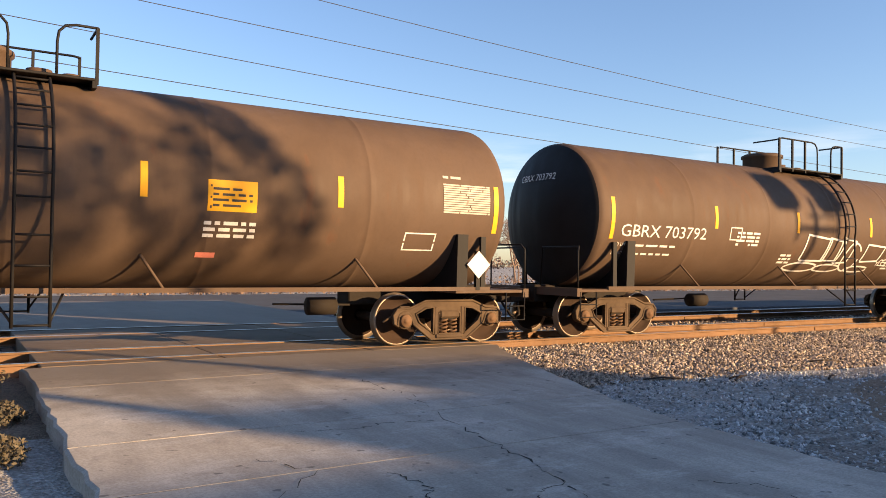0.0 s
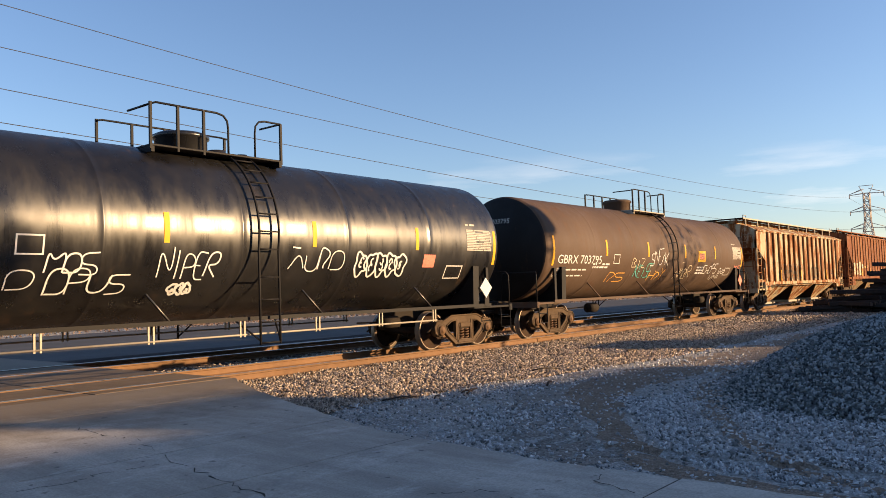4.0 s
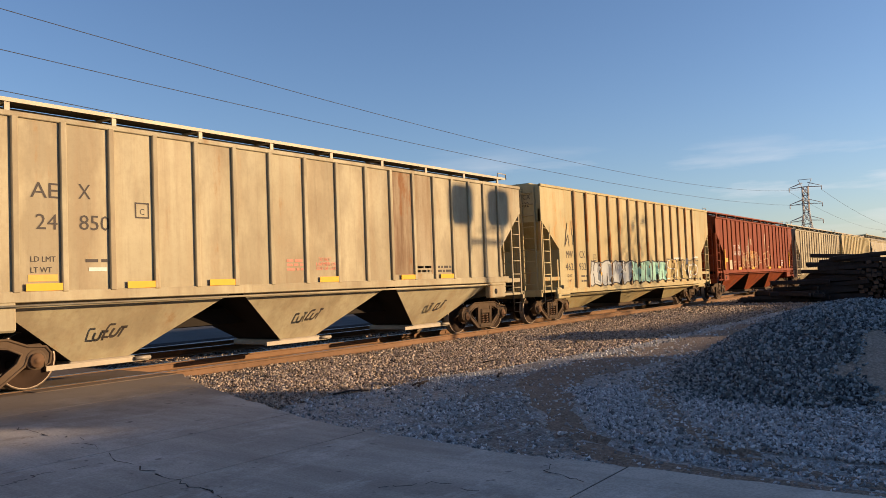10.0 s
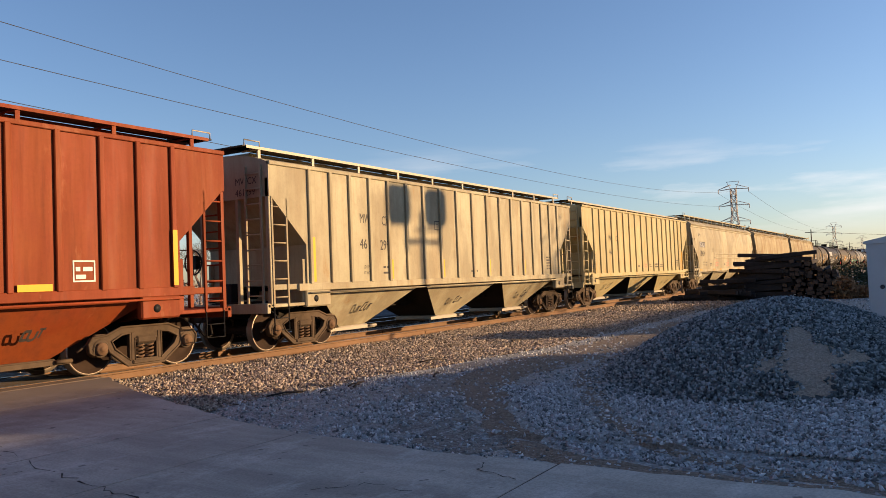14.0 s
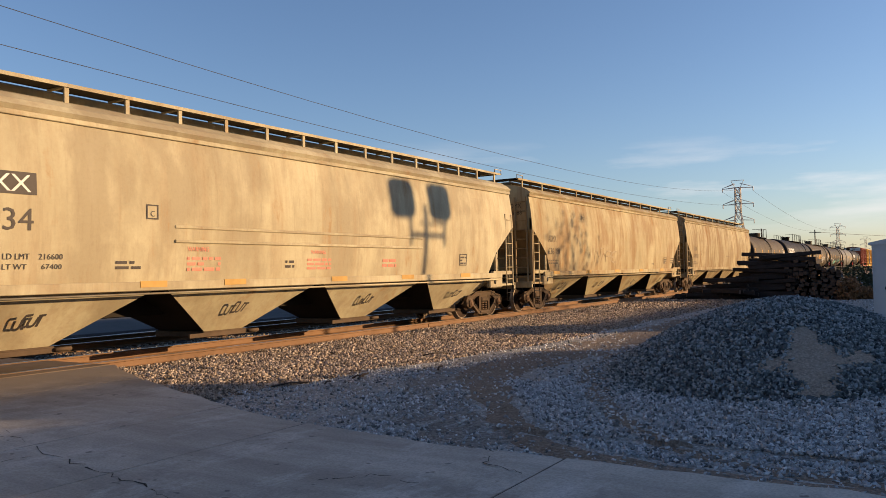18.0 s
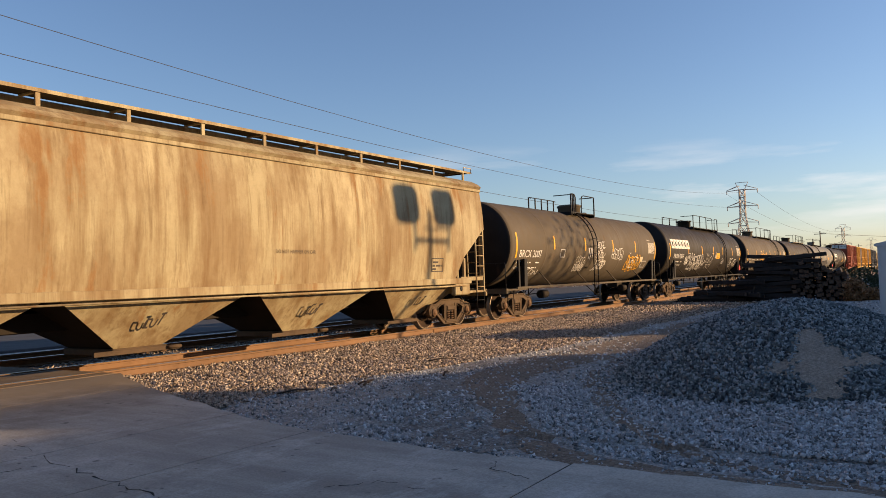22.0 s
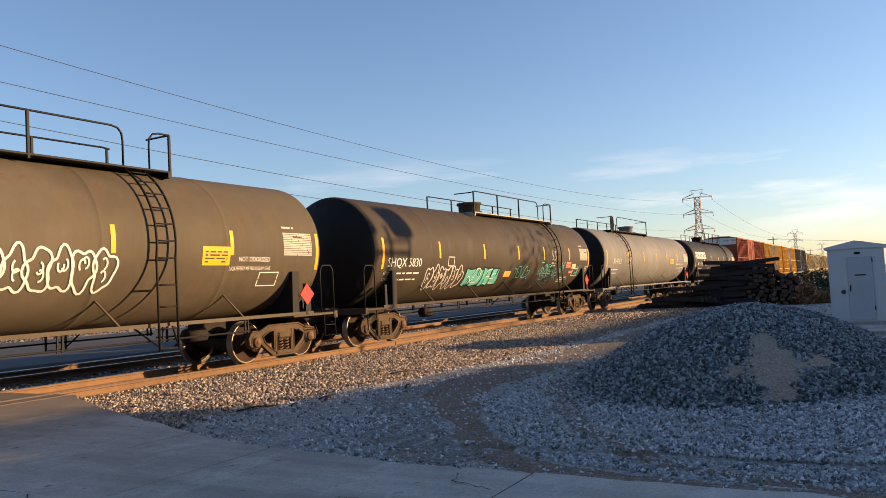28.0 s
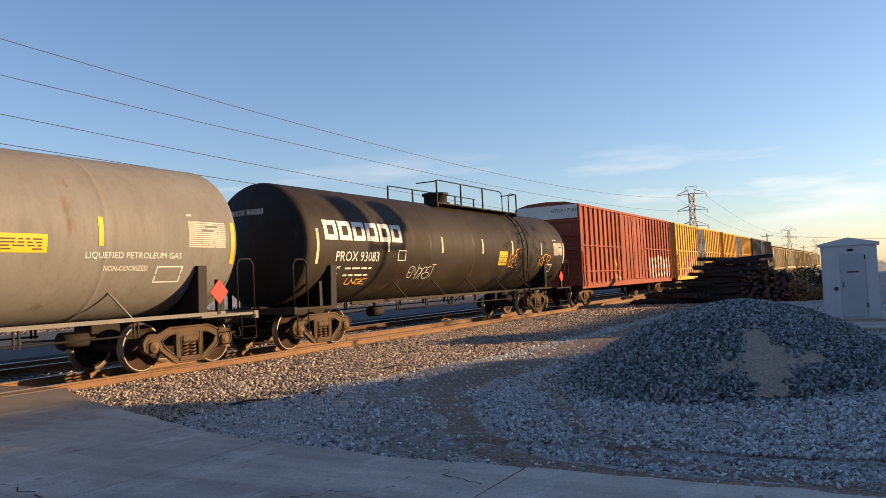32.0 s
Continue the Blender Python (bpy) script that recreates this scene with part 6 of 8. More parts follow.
def tank_marks(number="", brand=False, extras=(), spec_w=None):
    def make(l, r, rng):
        out = []
        if brand:
            out.append((wrap(block_logo(3.55, 0.5), l + 1.05, TZ + 0.06), "white", "row of white block shapes"))
        x = l + (1.5 if brand else 1.6 if number[:2] in ("CB", "CT") else 1.0)
        if number:
            out.append((wrap(text_geo(number, 0.25, spec_w or (2.6 if len(number) > 10 else None)), x, TZ - 0.46), "white", "white reporting mark and car number"))
        for k, (word, wd) in enumerate((("LD LMT", 1.25), ("LT WT", 1.15))):
            out.append((wrap(text_geo(word, 0.08), x - 0.1, TZ - 0.66 - 0.17 * k), "white", "small stencilled words"))
            out.append((wrap(bars(wd, 0.05, 1, rng, 0.9, (0.12, 0.35), 0.07), x + 0.5, TZ - 0.66 - 0.17 * k), "white", "small stencilled figures"))
        out.append((wrap(bars(0.98, 0.52, 13, rng, 0.7, (0.25, 0.7), 0.02), r - 1.75, TZ - 0.2), "stencil", "stencilled data table"))
        out.append((wrap(bars(0.4, 0.05, 1, rng, 0.9), r - 1.75, TZ + 0.4), "stencil", "small stencilled line"))
        out.append((wrap(sign_frame(0.4, 0.3), l + 4.4, TZ - 0.45), "white", "small framed stencil"))
        out.append((wrap(sign_frame(0.62, 0.34), r - 2.45, TZ - 0.86), "white", "small framed stencil"))
        for kind, a, b, w, h, m in extras:
            if kind == "panel":
                g = panel(w, h, 4)
                out.append((wrap(g, a, b), m, "coloured warning decal"))
                if m == "yellow" and h > 0.25:
                    out.append((wrap(bars(w * 0.8, h * 0.7, 4, rng, 0.45), a + w * 0.1, b + h * 0.15, 0.01), "darktext", "lines of small print"))
            elif kind.startswith("block:"):
                fill, edge = block_letters(int(kind[6:]), w, h, rng)
                out.append((wrap(fill, a, b, 0.008), m, "filled graffiti letters"))
                out.append((wrap(edge, a, b, 0.008), "black", "graffiti outline"))
            elif kind == "bars":
                out.append((wrap(bars(w, h, max(1, round(h / 0.1)), rng), a, b), m, "small stencilled lines"))
            elif kind.startswith("text:"):
                out.append((wrap(text_geo(kind[5:], h, w), a, b), m, "stencilled lettering"))
            elif kind.startswith("w:"):
                out.append((wrap(sprayed(kind[2:], w, h, rng, 0.027 + 0.02 * (h > 0.5)), a, b, 0.01), m, "sprayed graffiti letters"))
            else:
                out.append((wrap(scrawl(w, h, kind, rng, 0.045 if kind == "bubble" else 0.05), a, b, 0.01), m, "sprayed graffiti strokes"))
        return out
    return make


def hopper_marks(*extras):
    def make(l, r, rng):
        out = []
        for kind, ax, az, w, hh, m in extras:
            if kind == "panel":
                out.append((panel(w, hh, 2), m, "painted patch", ax, az))
            elif kind.startswith("text:"):
                out.append((text_geo(kind[5:], hh, w), m, "stencilled lettering", ax, az))
            elif kind.startswith("over:"):
                g = text_geo(kind[5:], hh, w)
                g.v = [(vx, 0.004, vz) for vx, vy, vz in g.v]
                out.append((g, m, "stencilled lettering", ax, az))
            elif kind.startswith("w:"):
                out.append((sprayed(kind[2:], w, hh, rng, 0.05), m, "sprayed graffiti letters", ax, az))
            elif kind == "bars":
                out.append((bars(w, hh, max(1, round(hh / 0.1)), rng), m, "small stencilled lines", ax, az))
            elif kind == "frame":
                out.append((sign_frame(w, hh), m, "small framed stencil", ax, az))
            elif kind.startswith("block:"):
                fill, edge = block_letters(int(kind[6:]), w, hh, rng)
                out.append((fill, m, "filled graffiti letters", ax, az))
                out.append((edge, "darktext", "graffiti outline", ax, az))
            else:
                out.append((scrawl(w, hh, kind, rng, 0.03 if m == "darktext" else 0.045), m, "sprayed graffiti strokes", ax, az))
        return out
    return make


TANK_S = dict(deck=(-1.95, 1.95), ladder=1.15)
TANK_L = dict(long=True, deck=(-2.6, 6.1), ladder=4.3)
CARS = [
    (tank_car, dict(jl=-8.6, jr=9.6, a0=-7.4, a1=8.43, paint="t_brown", placard="white", label="dusty brown-black tank car with yellow reflectors and a white placard",
                    marks=tank_marks("", extras=[("panel", 2.54, 2.18, 0.74, 0.46, "yellow"), ("bars", 2.51, 1.8, 0.78, 0.3, "white"), ("panel", 2.46, 1.5, 0.29, 0.1, "pink")]), deck=(-1.6, 1.1), dome=-0.4, ladder=0.28)),
    (tank_car, dict(jl=9.6, jr=27.88, a0=10.76, a1=26.76, paint="t_brown", placard="pink", mark="GBRX 703792", label="dusty brown-black tank car marked GBRX 703792 with sprayed outlines",
                    marks=tank_marks("GBRX 703792", extras=[("angular", -1.55, 1.42, 3.9, 1.0, "white"), ("w:YBS", 2.3, 1.6, 0.5, 0.2, "white"), ("bars", -3.75, 1.98, 0.8, 0.36, "white"), ("bars", -1.95, 1.6, 0.45, 0.3, "white"), ("bars", 2.75, 1.5, 0.7, 0.3, "white"), ("panel", 2.8, 2.5, 0.75, 0.08, "yellow"), ("panel", 2.8, 2.18, 0.75, 0.31, "olive"), ("panel", 3.9, 1.88, 0.5, 0.28, "pink"), ("panel", 5.3, 1.72, 0.45, 0.28, "cream")]), deck=(-1.4, 1.3), dome=-0.8, ladder=0.5)),
    (tank_car, dict(jl=27.88, jr=46.07, a0=29.0, a1=44.93, size=(1.6, 2.57), lx=-0.1, paint="t_gloss", gloss=True, placard="white", mark="CBTX 738304", label="clean glossy black tank car marked CBTX 738304",
                    marks=tank_marks("CBTX 738304", extras=[("panel", 1.8, 2.33, 0.6, 0.28, "yellow"), ("tag", -5.1, 1.62, 0.4, 0.45, "white"), ("bars", 6.3, 1.5, 0.6, 0.25, "white")]), deck=(-1.45, 2.0), dome=0.77, ladder=-0.27)),
    (tank_car, dict(jl=46.07, jr=64.0, a0=47.21, a1=62.8, size=(1.57, 2.555), paint="t_gloss", gloss=True, placard="white", mark="CTCX 731180", label="glossy black tank car marked CTCX 731180 with white graffiti tags",
                    marks=tank_marks("CTCX 731180", extras=[("w:LGFO", -5.0, 1.62, 1.5, 0.42, "white"), ("w:MOS", -3.4, 1.85, 0.8, 0.3, "white"), ("w:OPUS", -3.3, 1.55, 1.2, 0.4, "white"), ("w:NIPER", -1.6, 1.75, 1.1, 0.5, "white"), ("bubble", -1.3, 1.5, 0.4, 0.22, "white"), ("w:AUDO", 1.1, 1.9, 1.35, 0.38, "white"), ("bubble", 2.8, 1.78, 1.5, 0.5, "white"), ("panel", 4.9, 1.95, 0.4, 0.3, "pink")]), deck=(-1.4, 1.38), dome=-0.24, ladder=0.46)),
    (tank_car, dict(jl=64.0, jr=82.3, a0=65.16, a1=81.1, paint="t_brown", galv=True, placard="pink", mark="GBRX 703795", label="brown-black tank car with orange, white and green graffiti tags",
                    marks=tank_marks("GBRX 703795", extras=[("w:DS", -4.2, 1.54, 1.2, 0.36, "orange"), ("w:BIZ", -2.7, 1.97, 0.95, 0.36, "cream"), ("w:KEISE", -2.35, 1.65, 1.35, 0.42, "teal"), ("w:SNEAK", -1.3, 2.08, 1.45, 0.45, "white"), ("w:HDY", -1.1, 1.53, 1.15, 0.42, "orange"), ("w:NABR", 1.05, 1.6, 1.35, 0.44, "cream"), ("panel", 2.9, 2.2, 0.72, 0.42, "yellow"), ("panel", 3.0, 2.27, 0.52, 0.28, "pink"), ("bars", 2.9, 1.75, 0.7, 0.35, "white"), ("w:CHOPS", 3.6, 1.78, 1.4, 0.32, "white"), ("w:LANNA", 4.6, 1.55, 0.9, 0.22, "greyspray"), ("w:CHOP", 5.3, 1.75, 0.7, 0.2, "white"), ("w:YOS", 6.9, 1.9, 0.7, 0.2, "pink"), ("bars", -5.3, 1.95, 1.1, 0.2, "white")]), deck=(-1.3, 1.28), dome=-0.67, ladder=0.47)),
    (hopper_car, dict(jl=82.22, jr=99.42, a0=83.4, a1=98.27, over=0.8, over_r=0.7, paint="h_rust", top=3.7, ridge=4.1, sill=1.33, cut=2.9, pale=True, rib="rib_rust", rib_deep=0.045, wz=4.3, mark="AEX 24124", label="white covered hopper streaked with heavy orange rust", ribs=16, strips=[(-1.27, 0.5), (-4.65, 0.5), (3.8, 0.5)],
                      marks=hopper_marks(("text:AE", -5.7, 2.47, 0.36, 0.25, "darktext"), ("text:X", -4.8, 2.47, 0.18, 0.25, "darktext"), ("text:24", -5.7, 2.02, 0.36, 0.25, "darktext"), ("text:124", -4.95, 2.02, 0.54, 0.25, "darktext"),
                                         ("bubble", -4.6, 1.4, 3.4, 0.75, "fadedtext"), ("bubble", 0.95, 1.45, 1.5, 0.6, "fadedtext"), ("frame", 4.1, 1.75, 0.5, 0.25, "darktext"), ("bars", 5.0, 1.65, 0.7, 0.3, "darktext")))),
    (hopper_car, dict(jl=99.42, jr=117.58, a0=100.55, a1=116.4, over=0.9, over_r=0.8, sill=1.45, top=4.1, paint="h_brown", dustbay="dust", rib="rib_pale", mark="AEX 25504", light_mark=True, label="rust-red covered hopper with pale worn ribs", strips=[(-4.71, 0.5), (-2.26, 0.5), (1.39, 0.5), (4.71, 0.5)],
                      marks=hopper_marks(("panel", -6.85, 1.6, 0.5, 0.75, "cream"), ("w:CS", -6.75, 1.75, 0.3, 0.45, "rib_rust"), ("panel", -6.1, 1.6, 0.48, 0.72, "cream"), ("w:NS", -6.0, 1.75, 0.3, 0.4, "rib_rust"), ("panel", -5.4, 1.57, 0.6, 0.85, "cream"), ("over:AE", -5.3, 2.12, 0.4, 0.24, "greyspray"), ("over:25", -5.3, 1.7, 0.4, 0.24, "greyspray"), ("panel", -4.6, 1.99, 0.52, 0.28, "cream"), ("over:04", -4.5, 2.02, 0.34, 0.22, "greyspray"),
                                         ("panel", -3.75, 2.04, 0.45, 0.1, "orange"), ("panel", -3.0, 2.04, 0.2, 0.11, "cream"), ("tag", -2.1, 1.5, 0.6, 0.35, "cream"), ("bars", 5.6, 1.7, 0.4, 0.2, "cream")))),
    (hopper_car, dict(jl=117.58, jr=135.1, a0=118.8, a1=134.0, over=0.68, over_r=0.58, sill=1.48, top=4.08, paint="h_cream", pale=True, mark="AEX 24850", label="cream covered hopper with faded black lettering", lying=True, strips=[(-5.8, 0.5), (-4.19, 0.5), (-2.59, 0.5), (0.15, 0.5), (2.81, 0.5), (4.37, 0.5)],
                      marks=hopper_marks(("text:AE", -5.98, 2.88, 0.42, 0.23, "darktext"), ("text:X", -5.25, 2.9, 0.2, 0.23, "darktext"), ("text:24", -5.92, 2.41, 0.34, 0.23, "darktext"), ("text:850", -5.25, 2.42, 0.51, 0.23, "darktext"),
                                         ("text:LD LMT", -6.0, 1.93, 0.38, 0.08, "darktext"), ("text:LT WT", -6.0, 1.77, 0.32, 0.08, "darktext"), ("bars", -5.15, 1.92, 0.36, 0.09, "darktext"), ("panel", -5.1, 1.78, 0.3, 0.06, "white"),
                                         ("frame", -4.29, 2.64, 0.26, 0.26, "darktext"), ("text:C", -4.21, 2.7, 0.09, 0.1, "darktext"), ("bars", -1.0, 1.75, 0.44, 0.26, "pink"), ("text:DO NOT", -0.12, 1.93, 0.36, 0.08, "pink"), ("text:HAMMER ON", -0.2, 1.84, 0.6, 0.07, "pink"), ("text:SIDE OF CAR", -0.2, 1.75, 0.6, 0.07, "pink"),
                                         ("panel", -6.03, 1.64, 0.44, 0.1, "orange"), ("panel", 2.33, 1.62, 0.7, 2.4, "stain"), ("panel", 3.2, 1.62, 0.62, 2.4, "stain_light"), ("bars", 3.2, 1.66, 0.55, 0.2, "darktext"), ("bars", 4.0, 1.66, 0.6, 0.2, "darktext")))),
    (hopper_car, dict(jl=135.1, jr=152.66, a0=136.17, a1=151.57, over=0.68, over_r=0.58, sill=1.04, paint="h_yellow", walk=False, rib="rib_orange", rib_deep=0.04, top=4.28, ridge=4.36, cut=3.15, mark="MWCX 462932", label="yellowed cream hopper with a band of silver and teal graffiti", ribs=14, strips=[(-4.07, 0.45)],
                      marks=hopper_marks(("tag", -6.6, 2.4, 0.75, 0.85, "darktext"), ("text:MW", -6.55, 2.03, 0.5, 0.23, "darktext"), ("text:CX", -5.58, 2.03, 0.42, 0.23, "darktext"), ("text:462", -6.6, 1.63, 0.55, 0.23, "darktext"), ("text:932", -5.64, 1.63, 0.54, 0.23, "darktext"),
                                         ("text:LD LMT", -6.5, 1.41, 0.34, 0.09, "darktext"), ("text:LT WT", -6.5, 1.25, 0.28, 0.08, "darktext"), ("bars", -5.5, 1.4, 0.45, 0.1, "darktext"), ("bars", -5.5, 1.24, 0.4, 0.1, "darktext"), ("frame", -4.54, 1.93, 0.26, 0.22, "darktext"), ("text:CA", -4.48, 2.0, 0.14, 0.08, "darktext"),
                                         ("block:4", -4.8, 1.08, 3.4, 0.84, "silver"), ("block:5", -1.3, 1.12, 3.6, 0.82, "tealfill"), ("block:5", 2.45, 1.14, 4.0, 0.84, "ochre"), ("w:STNGS", 2.55, 1.25, 3.9, 0.7, "white")))),
    (hopper_car, dict(jl=152.66, jr=170.22, a0=153.78, a1=168.98, over=0.68, over_r=0.58, sill=1.45, top=4.06, paint="h_red", mark="ITFX 366423", light_mark=True, label="oxide red covered hopper with white lettering and cream graffiti", lying=True, strips=[(-6.94, 1.0), (-4.28, 0.5), (-1.71, 0.5), (1.92, 0.5), (4.3, 0.5), (6.94, 1.0)],
                      marks=hopper_marks(("text:IT", -5.22, 2.5, 0.31, 0.25, "white"), ("text:FX", -4.45, 2.51, 0.48, 0.25, "white"), ("text:366", -5.3, 2.21, 0.5, 0.24, "white"), ("text:423", -4.51, 2.22, 0.54, 0.24, "white"),
                                         ("text:LD LMT", -5.28, 1.84, 0.38, 0.09, "cream"), ("text:LT WT", -5.29, 1.69, 0.36, 0.08, "cream"), ("text:221600", -4.44, 1.84, 0.34, 0.08, "cream"), ("text:64400", -4.4, 1.69, 0.3, 0.08, "cream"), ("frame", -2.72, 2.5, 0.26, 0.24, "white"), ("text:C", -2.63, 2.55, 0.08, 0.1, "white"),
                                         ("panel", -6.1, 1.5, 0.5, 0.46, "cream"), ("panel", -6.77, 1.87, 0.46, 0.2, "orange"), ("panel", -2.4, 2.35, 0.07, 0.85, "cream"), ("panel", -1.9, 2.8, 0.13, 0.33, "cream"), ("panel", 1.14, 2.6, 0.09, 0.9, "cream"), ("panel", -4.05, 2.62, 0.06, 0.3, "cream"),
                                         ("w:WNTEW", -3.9, 1.56, 3.4, 0.85, "fadedcream"), ("bubble", -3.8, 1.58, 3.2, 0.85, "fadedcream"), ("w:EOS", -2.0, 2.1, 0.55, 0.3, "orange"), ("w:RSA", 0.55, 1.58, 1.9, 0.8, "fadedcream"), ("bars", -0.35, 1.8, 0.6, 0.2, "fadedcream"), ("frame", 4.95, 1.6, 0.4, 0.35, "white"), ("bars", 5.0, 1.65, 0.3, 0.25, "white")))),
    (hopper_car, dict(jl=170.22, jr=187.9, a0=171.42, a1=186.93, over=0.65, over_r=0.58, sill=1.42, top=4.02, paint="h_cream", mark="MWCX 461299", pale=True, label="pale cream covered hopper with black lettering", strips=[(-6.82, 1.0), (-3.8, 0.5), (-1.27, 0.5), (1.51, 0.5), (4.04, 0.5)],
                      marks=hopper_marks(("text:MW", -5.12, 2.86, 0.43, 0.23, "darktext"), ("text:CX", -4.21, 2.83, 0.31, 0.24, "darktext"), ("text:461", -5.14, 2.23, 0.4, 0.24, "darktext"), ("text:299", -4.31, 2.21, 0.41, 0.25, "darktext"), ("text:LD LMT", -5.01, 1.75, 0.3, 0.08, "darktext"), ("text:LT WT", -5.01, 1.61, 0.25, 0.07, "darktext"), ("bars", -4.2, 1.75, 0.3, 0.09, "darktext"), ("bars", -4.2, 1.61, 0.28, 0.09, "darktext"),
                                         ("frame", -1.7, 2.79, 0.28, 0.26, "darktext"), ("text:T", -1.6, 2.85, 0.08, 0.12, "darktext"), ("bars", 5.85, 1.62, 0.37, 0.5, "darktext"), ("bars", 0.3, 1.6, 0.4, 0.08, "darktext")))),
    (hopper_car, dict(jl=187.9, jr=205.57, a0=188.87, a1=204.42, over=0.68, over_r=0.58, sill=1.38, top=4.16, paint="h_yellow", pale=True, label="dull yellow-cream covered hopper with ribbed sides", strips=[(-6.82, 1.0), (-3.8, 0.6), (-1.27, 0.6), (1.51, 0.6), (4.04, 0.6), (6.85, 1.0)],
                      marks=hopper_marks(("text:MW", -5.1, 2.8, 0.43, 0.23, "darktext"), ("text:CX", -4.2, 2.8, 0.33, 0.23, "darktext"), ("text:46", -5.1, 2.2, 0.3, 0.23, "darktext"), ("bars", -1.1, 1.62, 0.54, 0.15, "darktext"), ("bars", -0.1, 1.6, 0.37, 0.2, "pink"), ("bars", 0.7, 1.6, 0.42, 0.2, "darktext"), ("bars", 1.65, 1.58, 0.59, 0.25, "darktext"), ("bars", 2.55, 1.6, 0.44, 0.16, "darktext"), ("bars", 5.7, 1.6, 0.35, 0.4, "darktext")))),
    (hopper_car, dict(jl=205.57, jr=226.3, a0=206.7, a1=225.2, over=0.8, over_r=0.7, bays=4, paint="h_cream", top=4.0, ridge=4.5, sill=1.36, wz=4.68, posts=17, mark="SOXX 78434", panels=True, label="large smooth-sided cream hopper with four bays", strips=[(-8.0, 0.5), (-4.5, 0.5), (-2.6, 0.5), (0.6, 0.5), (3.4, 0.5), (6.4, 0.5)],
                      marks=hopper_marks(("panel", -7.93, 2.74, 1.34, 0.34, "darktext"), ("over:SOXX", -7.88, 2.78, 1.2, 0.26, "white"), ("text:78434", -7.91, 2.2, 1.27, 0.33, "darktext"), ("text:LD LMT", -7.11, 1.76, 0.42, 0.09, "darktext"), ("text:LT WT", -7.11, 1.61, 0.38, 0.08, "darktext"), ("text:216600", -6.55, 1.76, 0.4, 0.09, "darktext"), ("text:67400", -6.5, 1.61, 0.34, 0.08, "darktext"),
                                         ("frame", -4.61, 2.47, 0.25, 0.26, "darktext"), ("text:C", -4.53, 2.52, 0.09, 0.1, "darktext"), ("text:WARNING", -3.7, 1.92, 0.5, 0.08, "pink"), ("bars", -3.7, 1.56, 0.8, 0.3, "pink"), ("text:WARNING", -0.3, 1.9, 0.5, 0.08, "pink"), ("bars", -0.4, 1.56, 0.8, 0.28, "pink"), ("bars", -5.2, 1.6, 0.5, 0.18, "darktext"), ("bars", -1.1, 1.6, 0.3, 0.2, "darktext"),
                                         ("bars", 2.4, 1.6, 0.6, 0.25, "pink"), ("frame", 6.2, 1.62, 0.42, 0.34, "darktext"), ("bars", 6.26, 1.66, 0.3, 0.26, "darktext"), ("frame", -8.35, 1.6, 0.2, 0.16, "darktext"), ("bars", -8.0, 3.42, 0.53, 0.2, "darktext")))),
    (hopper_car, dict(jl=226.3, jr=246.92, a0=227.38, a1=245.65, over=0.8, over_r=0.75, bays=4, paint="h_tan", top=4.05, ridge=4.5, sill=1.36, wz=4.66, posts=12, mark="ADMX 636188", label="tan smooth-sided hopper with brown run-off stains", strips=[(-7.6, 0.5), (-4.4, 0.5), (-1.0, 0.5), (2.4, 0.5), (5.8, 0.5)],
                      marks=hopper_marks(("text:ADMX", -8.19, 2.45, 0.72, 0.24, "fadedtext"), ("text:636188", -8.19, 2.0, 1.05, 0.24, "fadedtext"), ("bars", -8.15, 1.65, 0.9, 0.2, "fadedtext"), ("frame", 6.4, 1.62, 0.55, 0.34, "fadedtext"), ("bars", 6.45, 1.66, 0.45, 0.26, "darktext"), ("bars", 7.7, 1.65, 0.7, 0.35, "fadedtext"), ("w:NAPE", -3.5, 1.7, 2.6, 0.5, "stain_light"), ("bars", 4.4, 1.6, 0.4, 0.1, "fadedtext")))),
    (hopper_car, dict(jl=246.92, jr=267.6, a0=248.2, a1=266.3, over=0.8, over_r=0.8, bays=4, paint="h_rusttan", top=4.05, ridge=4.5, sill=1.38, wz=4.66, posts=12, mark="TILX 649759", label="brown-streaked tan smooth-sided hopper", strips=[],
                      marks=hopper_marks(("text:TILX", -8.01, 2.38, 0.7, 0.25, "fadedtext"), ("text:649759", -8.04, 1.95, 1.08, 0.25, "fadedtext"), ("bars", -8.0, 1.62, 0.9, 0.2, "fadedtext"), ("frame", -6.29, 2.18, 0.22, 0.22, "fadedtext"), ("frame", 6.6, 1.6, 0.6, 0.38, "darktext"), ("bars", 6.66, 1.65, 0.48, 0.28, "darktext"), ("text:DO NOT HAMMER ON CAR", 0.6, 2.05, 1.25, 0.08, "fadedtext")))),
    (tank_car, dict(jl=267.6, jr=285.7, a0=268.8, a1=284.6, size=(1.48, 2.5), paint="t_tan", mark="BRCX 2007", label="dull black tank car marked BRCX 2007 with white graffiti",
